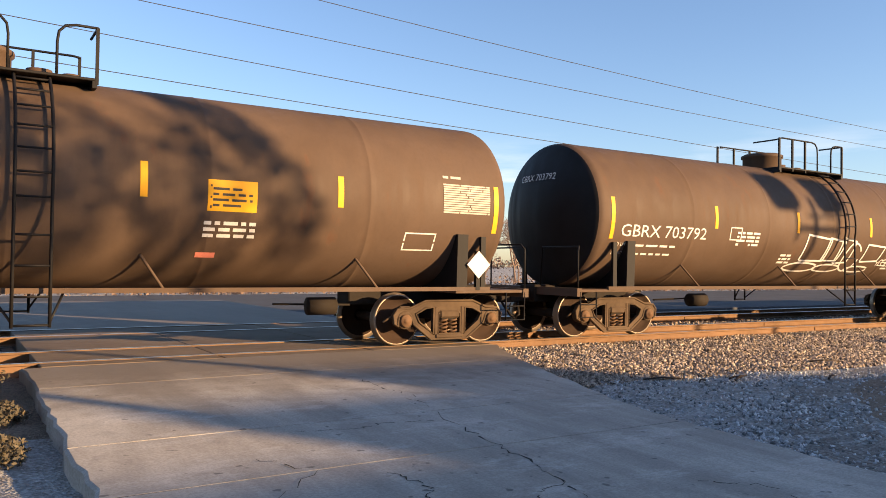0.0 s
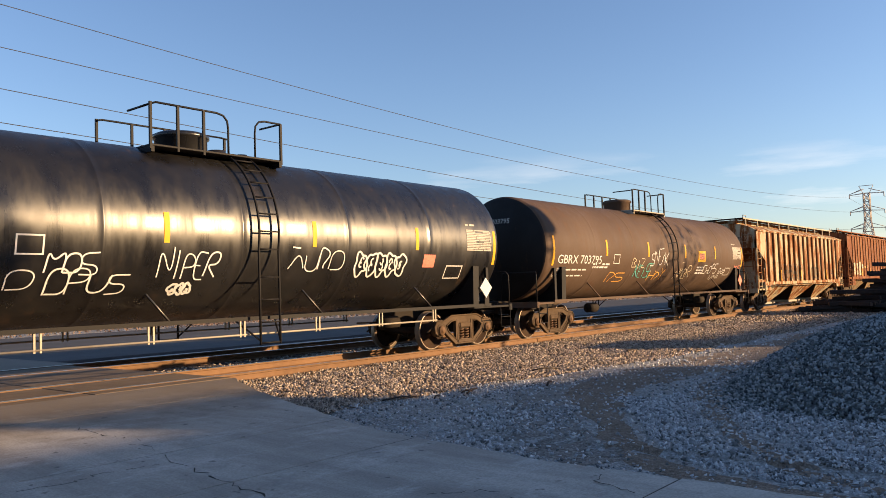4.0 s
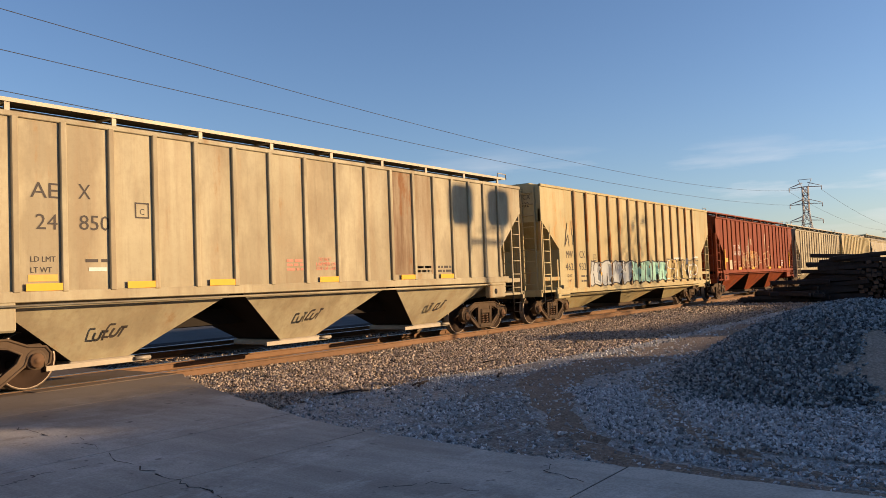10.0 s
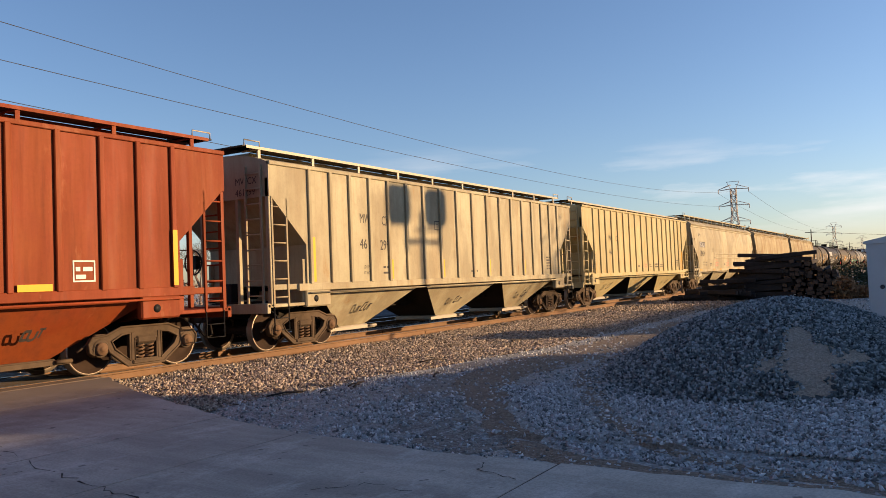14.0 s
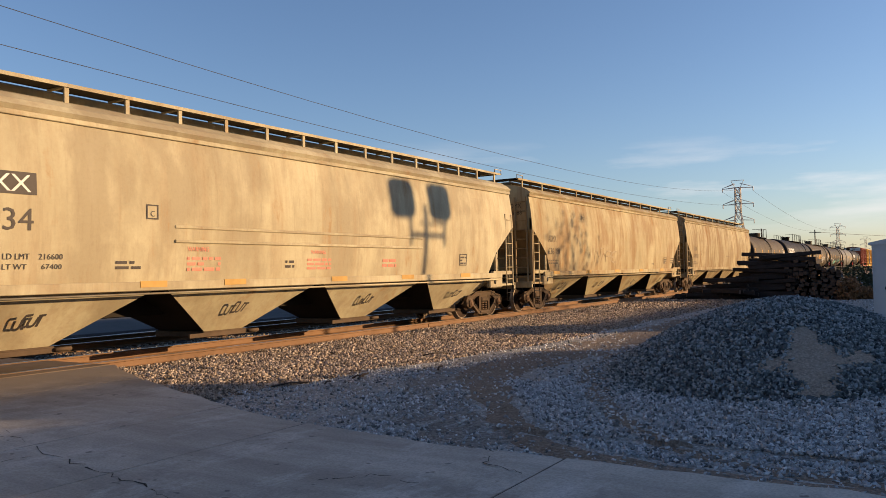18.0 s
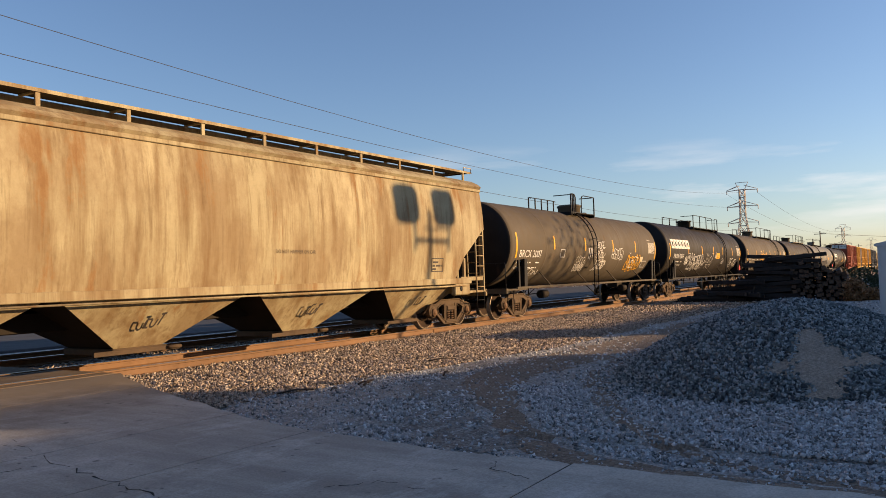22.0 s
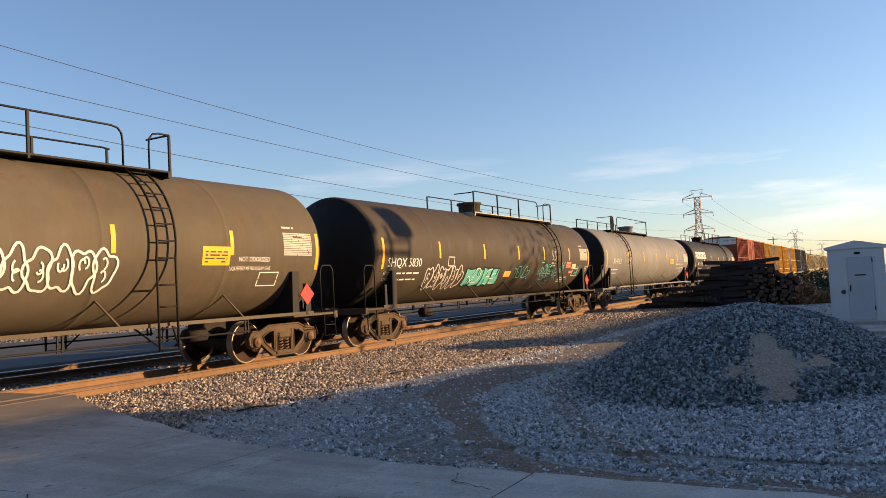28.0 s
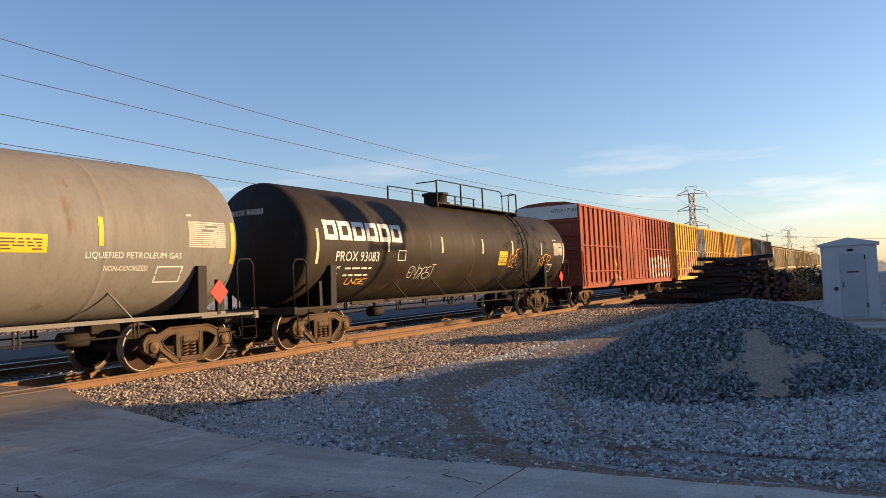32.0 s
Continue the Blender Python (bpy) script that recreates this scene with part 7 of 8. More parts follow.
                    marks=tank_marks("BRCX 2007", extras=[("w:NEEDN", -6.9, 1.42, 1.5, 0.26, "white"), ("w:SPEED", -2.3, 1.65, 1.0, 0.42, "stencil"), ("bubble", -2.3, 1.55, 0.9, 0.3, "stencil"), ("tag", -1.2, 2.0, 0.6, 0.45, "greyspray"), ("w:CROKE", -0.3, 2.45, 0.9, 0.3, "white"), ("w:DZE", -0.3, 2.1, 0.95, 0.32, "white"), ("w:XWZK", -0.3, 1.95, 1.0, 0.4, "stencil"), ("w:JOKES", -0.35, 1.6, 1.2, 0.4, "white"), ("tag", -0.1, 1.62, 1.1, 0.4, "stencil"), ("w:HERTO57", 1.5, 2.0, 1.5, 0.42, "white"), ("w:ACET", 3.85, 1.65, 1.3, 0.45, "white"), ("bubble", 3.6, 1.52, 1.9, 0.72, "yellow"), ("panel", 5.45, 1.9, 0.4, 0.24, "cream")]), deck=(-1.5, 1.0), dome=0.52, ladder=-0.7)),
    (tank_car, dict(jl=285.7, jr=305.6, a0=286.8, a1=304.5, paint="t_black", lx=-0.42, placard="red", label="long black gas tank car with white block logo and graffiti", mark="PROX 93076",
                    marks=tank_marks("PROX 93076", True, extras=[("w:OMCY", -8.1, 1.4, 0.9, 0.5, "white"), ("tag", -5.8, 1.75, 0.9, 0.5, "white"), ("bubble", -4.7, 1.45, 2.9, 0.95, "white"), ("w:RIP", -1.7, 1.7, 0.5, 0.3, "white"), ("w:TEKOZ", -1.15, 1.85, 1.8, 0.5, "greyspray"), ("w:TKO", -0.8, 1.5, 1.2, 0.3, "greyspray"), ("panel", 1.45, 2.1, 0.9, 0.34, "yellow"), ("w:WJ", 1.0, 2.15, 0.4, 0.3, "white"), ("w:SUP", 3.0, 1.8, 0.7, 0.3, "white"), ("w:BENGU", 5.4, 1.6, 2.4, 0.5, "white")]), long=True, deck=(-1.6, 4.6), dome=-0.19, ladder=3.5)),
    (tank_car, dict(jl=305.6, jr=325.8, a0=306.64, a1=324.6, paint="t_tan", placard="red", label="dust-coated gas tank car with orange and white graffiti",
                    marks=tank_marks("NATX 400933", extras=[("bubble", -3.6, 1.7, 2.7, 0.85, "orange"), ("w:BKSK", -3.4, 1.8, 2.4, 0.8, "orange"), ("bubble", 0.0, 1.7, 3.2, 0.75, "white"), ("panel", 5.2, 2.12, 0.75, 0.38, "yellow"), ("text:NOT ODORIZED", 6.2, 2.2, 0.95, 0.1, "white"), ("text:LIQUEFIED PETROLEUM GAS", 5.95, 2.02, 1.25, 0.08, "white")]), long=True, deck=(-1.7, 5.0), dome=-0.42, ladder=4.2)),
    (tank_car, dict(jl=325.8, jr=345.5, a0=326.95, a1=344.35, paint="t_dusty", galv=True, placard="red", label="dusty black gas tank car with teal graffiti blocks",
                    marks=tank_marks("SHQX 5830", extras=[("bubble", -5.9, 1.45, 2.3, 0.75, "greyspray"), ("block:4", -3.4, 1.45, 2.6, 0.7, "teal"), ("w:NOISE", -3.2, 1.55, 2.2, 0.45, "white"), ("panel", -0.4, 1.72, 0.55, 0.22, "orange"), ("w:TEKOZ", 0.4, 1.65, 1.5, 0.45, "teal"), ("w:WAZER", 2.75, 1.72, 1.35, 0.42, "teal"), ("w:AZE", 2.85, 1.8, 1.2, 0.34, "teal"), ("w:HOS", 3.1, 1.42, 0.95, 0.36, "tealedge"), ("w:SEES", 4.0, 2.35, 0.4, 0.3, "stencil"), ("bars", 3.95, 2.08, 0.45, 0.2, "stencil"),
                                                       ("w:VR", 4.2, 1.6, 0.6, 0.4, "teal"), ("w:NOTE", 4.95, 1.82, 0.6, 0.34, "teal"), ("panel", 5.7, 2.02, 0.55, 0.24, "pink"), ("bars", 5.74, 2.05, 0.46, 0.18, "red"), ("panel", 6.4, 1.98, 0.5, 0.2, "cream"), ("panel", 6.2, 1.78, 0.5, 0.12, "pink"), ("bars", 5.3, 1.45, 1.0, 0.3, "stencil"), ("w:WAS", 6.95, 1.7, 0.5, 0.4, "teal"), ("bars", 8.1, 1.75, 0.25, 0.4, "stencil")]), long=True, deck=(-1.6, 5.65), dome=-0.14, ladder=4.52)),
    (tank_car, dict(jl=345.5, jr=366.45, a0=346.6, a1=365.2, paint="t_grey", placard="red", mark="304062", label="grey gas tank car with yellow reflectors",
                    marks=tank_marks("", extras=[("text:304062", -8.0, 2.2, 1.4, 0.26, "greyspray"), ("panel", 4.1, 2.2, 0.9, 0.3, "yellow"), ("text:LIQUEFIED PETROLEUM GAS", 5.7, 2.12, 2.1, 0.11, "white"), ("text:NON-ODORIZED", 6.1, 1.9, 0.95, 0.1, "white")]),
                    long=True, deck=(-6.1, 1.0), dome=-0.14, ladder=-5.3)),
    (tank_car, dict(jl=366.45, jr=386.2, a0=367.68, a1=383.66, paint="t_black", placard="red", refl="c", mark="PROX 93083", label="long matte black gas tank car with white block logo",
                    marks=tank_marks("PROX 93083", True, extras=[("w:UNGE", -6.9, 1.5, 0.9, 0.2, "orange"), ("w:ENDRST", -4.0, 1.6, 1.5, 0.35, "greyspray"), ("panel", 2.0, 1.95, 0.7, 0.5, "yellow"), ("w:BEG", 2.9, 1.9, 0.8, 0.5, "orange"), ("w:KER", 5.8, 1.9, 1.2, 0.4, "orange")]), long=True, deck=(-1.3, 5.1), dome=0.26, ladder=4.06)),
    (boxcar, dict(jl=386.2, jr=405.8, a0=388.0, a1=404.3, paint="b_red", white_top="HTNB 175012", label="faded red boxcar with a white band on its end", door=(-2.4, 2.4),
                  marks=lambda l, r, rng: [(scrawl(6.0, 1.0, "tag", rng, 0.12), "orange", "sprayed graffiti strokes", l + 5.0, 1.25), (scrawl(5.0, 1.1, "bubble", rng, 0.2), "greyspray", "sprayed graffiti strokes", 3.6, 1.2), (bars(1.2, 0.5, 3, rng), "white", "faded lettering", -2.0, 3.7)])),
    (boxcar, dict(jl=405.8, jr=425.1, paint="b_yellow", doorpaint="b_dark", bars=True, label="yellow boxcar with dark doors and pink graffiti",
                  marks=lambda l, r, rng: [(scrawl(4.0, 1.1, "bubble", rng, 0.2), "pink", "sprayed graffiti strokes", l + 1.5, 1.3), (scrawl(4.0, 1.0, "tag", rng, 0.15), "greyspray", "sprayed graffiti strokes", l + 2.5, 1.2)])),
    (boxcar, dict(jl=425.1, jr=444.4, paint="b_yellow", doorpaint="b_dark", bars=True, label="yellow boxcar with dark doors", marks=lambda l, r, rng: [])),
    (boxcar, dict(jl=444.4, jr=464.2, paint="b_dark", label="dark blue-grey boxcar in the distance", marks=lambda l, r, rng: [])),
] + [(hopper_car, dict(jl=464.2 + 17.8 * i, jr=464.2 + 17.8 * (i + 1), a0=465.3 + 17.8 * i, a1=464.2 + 17.8 * (i + 1) - 1.1, paint=p, label=lab, marks=hopper_marks()))
     for i, (p, lab) in enumerate([("h_tan", "tan covered hopper in the distance"), ("h_cream", "cream covered hopper in the distance"), ("h_rusttan", "brown covered hopper in the distance"), ("h_tan", "tan covered hopper in the distance"), ("h_cream", "cream covered hopper in the distance"), ("h_yellow", "yellowed hopper in the distance")])]

TRAIN = []
for i, (maker, spec) in enumerate(CARS):
    spec["seed"] = 100 + i
    car, uc = maker(spec)
    car.location = (uc, YC, 0)
    TRAIN.append((car, uc))

# ---- the lot and what stands round it ----
M["metal_shed"] = plain("galvanised_sheet", (0.44, 0.46, 0.49), 0.45, 0.35, 0.12, 3.0, 0.05)
M["shed_door"] = plain("scuffed_grey_door", (0.38, 0.395, 0.42), 0.5, 0.2, 0.15, 3.0, 0.05)
M["pylon"] = plain("weathered_lattice_steel", (0.4, 0.36, 0.33), 0.7, 0.2)
M["wire"] = plain("dark_cable", (0.04, 0.04, 0.043), 0.6)
M["bark"] = plain("grey_brown_bark", (0.11, 0.085, 0.065), 0.9, var=0.5, scale=14, bumpy=0.6)
M["wallpaint"] = plain("dull_shade_wall", (0.3, 0.28, 0.25), 0.85, var=0.2, scale=4)
M["old_tie"] = plain("creosoted_old_ties", (0.035, 0.029, 0.026), 0.9, var=0.7, scale=11, bumpy=0.6)
M["tie_end"] = plain("split_tie_ends", (0.10, 0.065, 0.045), 0.95, var=0.8, scale=16, bumpy=0.6)


def leaf_material(name, cols):
    m, nt, p = nodes_of(name)
    g = nt.nodes.new("ShaderNodeNewGeometry")
    c = mix(nt, g.outputs["Random Per Island"], cols[0], cols[1])
    nt.links.new(c, p.inputs["Base Color"])
    p.inputs["Roughness"].default_value = 0.8
    return m


M["dark_scrub"] = leaf_material("dull_dark_scrub", ((0.045, 0.04, 0.025), (0.11, 0.085, 0.05)))
M["dry_leaf"] = leaf_material("dry_brown_leaves", ((0.17, 0.085, 0.035), (0.36, 0.19, 0.08)))
M["green_leaf"] = leaf_material("dark_green_leaves", ((0.03, 0.045, 0.02), (0.07, 0.08, 0.035)))
M["twig"] = leaf_material("bare_brown_twigs", ((0.12, 0.08, 0.06), (0.2, 0.13, 0.095)))


def leaves(n, centre, radii, size, seed, flat=0.0):
    """Many small leaf blades inside an uneven ellipsoid."""
    rng = np.random.RandomState(seed)
    d = rng.normal(size=(n, 3))
    d /= np.linalg.norm(d, axis=1)[:, None]
    rr = rng.uniform(0.25, 1, n) ** 0.5
    lump = np.array([1 + 0.35 * noise.noise((a * 2.2 + seed, b * 2.2, c * 2.2)) for a, b, c in d])
    p = d * (rr * lump)[:, None] * np.array(radii) + np.array(centre)
    a = rng.normal(size=(n, 3))
    a /= np.linalg.norm(a, axis=1)[:, None]
    b = np.cross(a, rng.normal(size=(n, 3)))
    b /= np.linalg.norm(b, axis=1)[:, None]
    s = rng.uniform(size[0], size[1], (n, 1))
    v = np.stack([p - a * s, p + b * s * 0.45, p + a * s, p - b * s * 0.45], 1)
    g = Geo()
    g.v = [tuple(q) for q in v.reshape(-1, 3)]
    g.f = [(4 * i, 4 * i + 1, 4 * i + 2, 4 * i + 3) for i in range(n)]
    g.smooth, g.mat = [False] * n, [0] * n
    return g


def branches(h, spread, seed, depth=4, r0=0.12):
    """A tapered trunk with limbs that fork."""
    rng = random.Random(seed)
    g = Geo()
    tips = []

    def grow(p, d, l, r, k):
        mid = p + d * l * 0.5 + Vector((rng.uniform(-1, 1), rng.uniform(-1, 1), rng.uniform(-0.3, 0.6))) * l * 0.08
        q = p + d * l
        n = 6 if k > 2 else 4
        for a, b, ra, rb in ((p, mid, r, r * 0.85), (mid, q, r * 0.85, r * 0.68)):
            side = (b - a).cross(Vector((0.3, 1, 0.2))).normalized()
            up = (b - a).cross(side).normalized()
            ring = [[c + rad * (math.cos(t) * side + math.sin(t) * up) for t in (i * 2 * math.pi / n for i in range(n))] for c, rad in ((a, ra), (b, rb))]
            g.add(ring[0] + ring[1], [(i, (i + 1) % n, n + (i + 1) % n, n + i) for i in range(n)], True)
        if k == 0:
            tips.append(q)
            return
        for _ in range(rng.choice((2, 3))):
            nd = (d + Vector((rng.uniform(-1, 1), rng.uniform(-1, 1), rng.uniform(-0.25, 0.6))) * spread).normalized()
            grow(q, nd, l * rng.uniform(0.6, 0.82), r * 0.64, k - 1)
    grow(Vector((0, 0, 0)), Vector((0, 0, 1)), h * 0.3, r0, depth)
    return g, tips


# stack of old ties
def tie_stack():
    st = thing("tie_stack", "heap of dark weathered railway ties stacked beside the track", "timber stack")
    rng = random.Random(8)
    tie = shared("old_tie", lambda: Geo().box(-1.3, 1.3, -0.115, 0.115, -0.09, 0.09, 0.012).box(-1.302, -1.3, -0.1, 0.1, -0.08, 0.08, 0, 1).box(1.3, 1.302, -0.1, 0.1, -0.08, 0.08, 0, 1), [M["old_tie"], M["tie_end"]])
    # bundle with its ends towards the road
    for layer in range(12):
        for i in range(10):
            if layer > 6 and (i < (layer - 6) * 1.6 - rng.randrange(2) or i > 14 - layer * 0.55 + rng.randrange(2)):
                continue
            o = part("tie", tie, None, st, at=(42.4 + rng.uniform(-0.22, 0.22), 3.6 + i * 0.245 + rng.uniform(-0.02, 0.02), -0.13 + layer * 0.185 + rng.uniform(-0.012, 0.012)))
            o.rotation_euler = (rng.uniform(-0.35, 0.35), rng.uniform(-0.05, 0.05), radians(5) + rng.uniform(-0.1, 0.1))
    # bundle lying across, untidy towards the top
    for layer in range(12):
        for i in range(7 if layer < 6 else max(2, 9 - layer)):
            o = part("tie", tie, None, st, at=(41.2 + i * 0.25 + rng.uniform(-0.06, 0.06), 7.2 - layer * 0.09 + rng.uniform(-0.35, 0.35) * (1 + layer * 0.1), -0.13 + layer * 0.186 + rng.uniform(-0.02, 0.02)))
            o.rotation_euler = (rng.uniform(-0.1, 0.1), rng.uniform(-0.07, 0.07), radians(90) + rng.uniform(-0.16, 0.16))
    # tumbled ties towards the track
    for i in range(46):
        f = rng.random()
        x, y = 40.6 + rng.uniform(-0.8, 1.6), 8.2 + 1.6 * f
        z = -0.14 + rng.random() * max(0.12, 1.0 * (1 - f))
        o = part("tie", tie, None, st, at=(x, y, z))
        o.rotation_euler = (rng.uniform(-0.15, 0.15), rng.uniform(-0.1, 0.1), radians(rng.uniform(65, 115)))
    return st


tie_stack()


def shed():
    sh = thing("equipment_shed", "small galvanised metal equipment shed with a grey door", "shed")
    x0, x1, y0, y1 = 24.3, 26.6, -0.12, 1.25
    part("wall", Geo().box(x0, x1, y0, y1, -0.12, 1.93, 0.01), M["metal_shed"], sh)
    part("roof", Geo().prism([(y0 - 0.08, 1.9), (y1 + 0.08, 1.9), (y1 + 0.08, 1.96), ((y0 + y1) / 2, 2.12), (y0 - 0.08, 1.96)], "x", x0 - 0.06, x1 + 0.06), M["metal_shed"], sh)
    part("base", Geo().box(x0 - 0.1, x1 + 0.1, y0 - 0.1, y1 + 0.1, -0.3, -0.12, 0.01), M["concrete"], sh)
    d = part("door", Geo().box(x0 - 0.035, x0 - 0.003, 0.17, 0.8, -0.06, 1.66, 0.008), M["shed_door"], sh)
    part("door_handle", Geo().tube([(x0 - 0.04, 0.74, 0.75), (x0 - 0.08, 0.74, 0.75), (x0 - 0.08, 0.74, 0.9)], 0.012), M["black"], d)
    g = bars(0.28, 0.07, 1, random.Random(2))
    g.v = [(x0 - 0.04, 0.62 - x, 1.15 + z) for x, y, z in g.v]
    part("door_sign", g, M["darktext"], d, "small dark lettering")
    for y, z in ((0.72, 1.5), (0.72, 0.2)):
        part("hinge", Geo().box(x0 - 0.045, x0 - 0.03, 0.16, 0.19, z, z + 0.12), M["black"], d)
    part("vent", Geo().box(x0 - 0.02, x0 - 0.002, 0.45, 0.6, 1.74, 1.8), M["black"], sh)
    part("lock_plate", Geo().lathe([(x0 - 0.02, 0.06), (x0 - 0.015, 0.06), (x0 - 0.01, 0.0)], "x", 14, (0, 0.92, 0.72), False), M["b_dark"], sh)
    for y in (y0 + 0.02, y1 - 0.02):
        part("corner_trim", Geo().box(x0 - 0.015, x0 + 0.02, y - 0.025, y + 0.025, -0.1, 1.92), M["metal_shed"], sh)
    return sh


shed()
tagged(new("concrete_pad", Geo().box(21.5, 29, -6, 1.9, -0.34, -0.17, 0.01).mesh("concrete_pad", M["concrete"])), "pale concrete pad under the metal shed", "pavement", kind="structure")


M["asphalt"] = plain("old_grey_asphalt", (0.075, 0.076, 0.08), 0.9, var=0.4, scale=3)
far = thing("road_far", "dull grey asphalt service road beyond the tracks", "road", kind="structure")
for a, b in ((-120, -30), (-30, 9.2), (9.2, 60), (60, 200), (200, 420)):
    part("surface", Geo().box(a + 0.01, b - 0.01, 27.6, 50.0, -0.95, -0.6, 0.02), M["asphalt"], far)


# transmission line
def pylon_geo(h, arm):
    g = Geo()
    w0, w1 = h * 0.115, h * 0.028
    lv = [0, 0.2, 0.38, 0.52, 0.64, 0.74, 0.83, 0.92]

    def half(f):
        return w0 + (w1 - w0) * min(1, f / 0.62)
    t = 0.12 * h / 40
    for a, b in zip(lv, lv[1:]):
        wa, wb = half(a), half(b)
        for sx, sy in ((-1, -1), (-1, 1), (1, 1), (1, -1)):
            g.tube([(sx * wa, sy * wa, a * h), (sx * wb, sy * wb, b * h)], t * 1.5, 4)
        for (p, q) in (((-1, -1), (-1, 1)), ((-1, 1), (1, 1)), ((1, 1), (1, -1)), ((1, -1), (-1, -1))):
            g.tube([(p[0] * wa, p[1] * wa, a * h), (q[0] * wb, q[1] * wb, b * h)], t, 4)
            g.tube([(q[0] * wa, q[1] * wa, a * h), (p[0] * wb, p[1] * wb, b * h)], t, 4)
            g.tube([(p[0] * wb, p[1] * wb, b * h), (q[0] * wb, q[1] * wb, b * h)], t, 4)
    for f in (0.56, 0.74, 0.92):
        wz = half(f)
        for s in (-1, 1):
            for sx in (-1, 1):
                g.tube([(sx * wz, s * wz, f * h), (0, s * arm, f * h - h * 0.01)], t, 4)
                g.tube([(sx * wz, s * wz, f * h + h * 0.045), (0, s * arm, f * h)], t, 4)
            g.tube([(0, s * arm, f * h), (0, s * arm, f * h - h * 0.045)], t * 1.6, 5)
    for s in (-1, 1):
        g.tube([(0, s * half(0.9), 0.92 * h), (0, s * arm * 0.42, h)], t, 4)
    g.tube([(0, -arm * 0.42, h), (0, arm * 0.42, h)], t, 4)
    return g


def pylon(x, y, h, ang):
    th = thing("transmission_tower", "grey steel lattice transmission tower in the distance", "pylon", "transmission line", pose(x, y, -0.5, 0, 0, ang))
    part("lattice", shared("lattice:%d" % h, lambda: pylon_geo(h, 6.6), M["pylon"]), None, th)


pylon(373, 71.6, 41, 0)
pylon(840, 71.0, 41, 0)
pylon(1300, 74.0, 41, 0)


def cable(name, a, b, sag, r, label):
    pts = [tuple(a[i] + (b[i] - a[i]) * t - (sag * 4 * t * (1 - t) if i == 2 else 0) for i in range(3)) for t in np.linspace(0, 1, 41)]
    tagged(new(name, Geo().tube(pts, r, 5).mesh(name, M["wire"])), label, "cable", "transmission line")


for y, zl, zr, sag in ((72.0, 35.8, 36.0, 10.8), (72.0, 29.0, 29.0, 6.8), (72.0, 26.0, 21.6, 6.2), (72.0, 21.8, 18.6, 5.0)):
    cable("power_cable", (-90, y, zl), (372, y, zr), sag, 0.038, "thin dark overhead power cable")
cable("power_cable", (373, 65, 35.4), (840, 64.4, 35.4), 8, 0.05, "thin dark overhead power cable")
cable("power_cable", (373, 78, 35.4), (840, 77.4, 35.4), 8, 0.05, "thin dark overhead power cable")


def pole(x, y, h):
    th = thing("utility_pole", "wooden utility pole with a crossarm far along the line", "utility pole", "utility poles", pose(x, y, -0.5))
    part("post", Geo().lathe([(0, 0.16), (h, 0.1), (h + 0.02, 0.0)], "z", 8, (0, 0, 0), False), M["bark"], th)
    part("crossarm", Geo().box(-0.06, 0.06, -1.2, 1.2, h - 0.7, h - 0.56), M["bark"], th)


pole(190, 20.6, 9.6)
pole(330, 23.0, 9.6)
cable("telephone_cable", (190, 20.6, 8.6), (330, -25, 9.0), 0.6, 0.04, "thin overhead cable between poles")


# far woods and scrub
def scrub(name, x, y, r, h, n, mat, label, seed, size=(0.06, 0.16), category="bush"):
    th = thing(name, label, category, "", pose(x, y, -0.35))
    g, tips = branches(h * 1.1, 0.8, seed, 3, 0.035)
    part("stem", g, M["bark"], th)
    part("foliage", leaves(n, (0, 0, h * 0.55), (r, r, h * 0.6), size, seed), M[mat], th)


scrub("bush", 41.0, 3.1, 0.55, 1.0, 900, "dry_leaf", "dry orange-brown bush beside the tie stack", 21)
scrub("bush", 41.6, 2.6, 0.7, 0.6, 700, "dry_leaf", "low dry brown weeds behind the gravel", 22)
scrub("bush", 52.0, 3.6, 1.3, 1.5, 1100, "green_leaf", "dark green bush behind the tie stack", 23)
scrub("bush", 55.0, 2.2, 1.2, 1.2, 900, "green_leaf", "dark green bush near the shed", 24)
scrub("bush", 47.0, 1.6, 1.0, 0.5, 700, "dry_leaf", "dry brown grass clump by the track road", 25)
scrub("bush", 0.05, 7.6, 0.45, 0.3, 4000, "dark_scrub", "low dry weeds at the road edge", 26, (0.012, 0.035))
scrub("bush", -0.2, 10.6, 0.6, 0.6, 6000, "dark_scrub", "dark scrubby bush by the road and track", 27, (0.012, 0.04))
scrub("bush", 0.2, 9.2, 0.4, 0.3, 3500, "dark_scrub", "low dry weeds at the road edge", 28, (0.012, 0.035))

wood = thing("treeline", "bare brown winter trees beyond the tracks", "trees", kind="stuff")
rng = random.Random(5)
tree_mesh = []
for k in range(5):
    g, tips = branches(7.5, 0.75, 40 + k, 5, 0.14)
    tree_mesh.append(g.mesh("tree", M["twig"]))
    tw = Geo()
    r2 = random.Random(k)
    for p in tips:
        for _ in range(5):
            q = p + Vector((r2.uniform(-1, 1), r2.uniform(-1, 1), r2.uniform(-0.2, 1))) * 0.9
            sd2 = Vector((r2.uniform(-1, 1), r2.uniform(-1, 1), r2.uniform(-1, 1))).normalized() * 0.02
            tw.add([p - sd2, p + sd2, q], [(0, 1, 2)])
    tree_mesh.append(tw.mesh("twigs", M["twig"]))
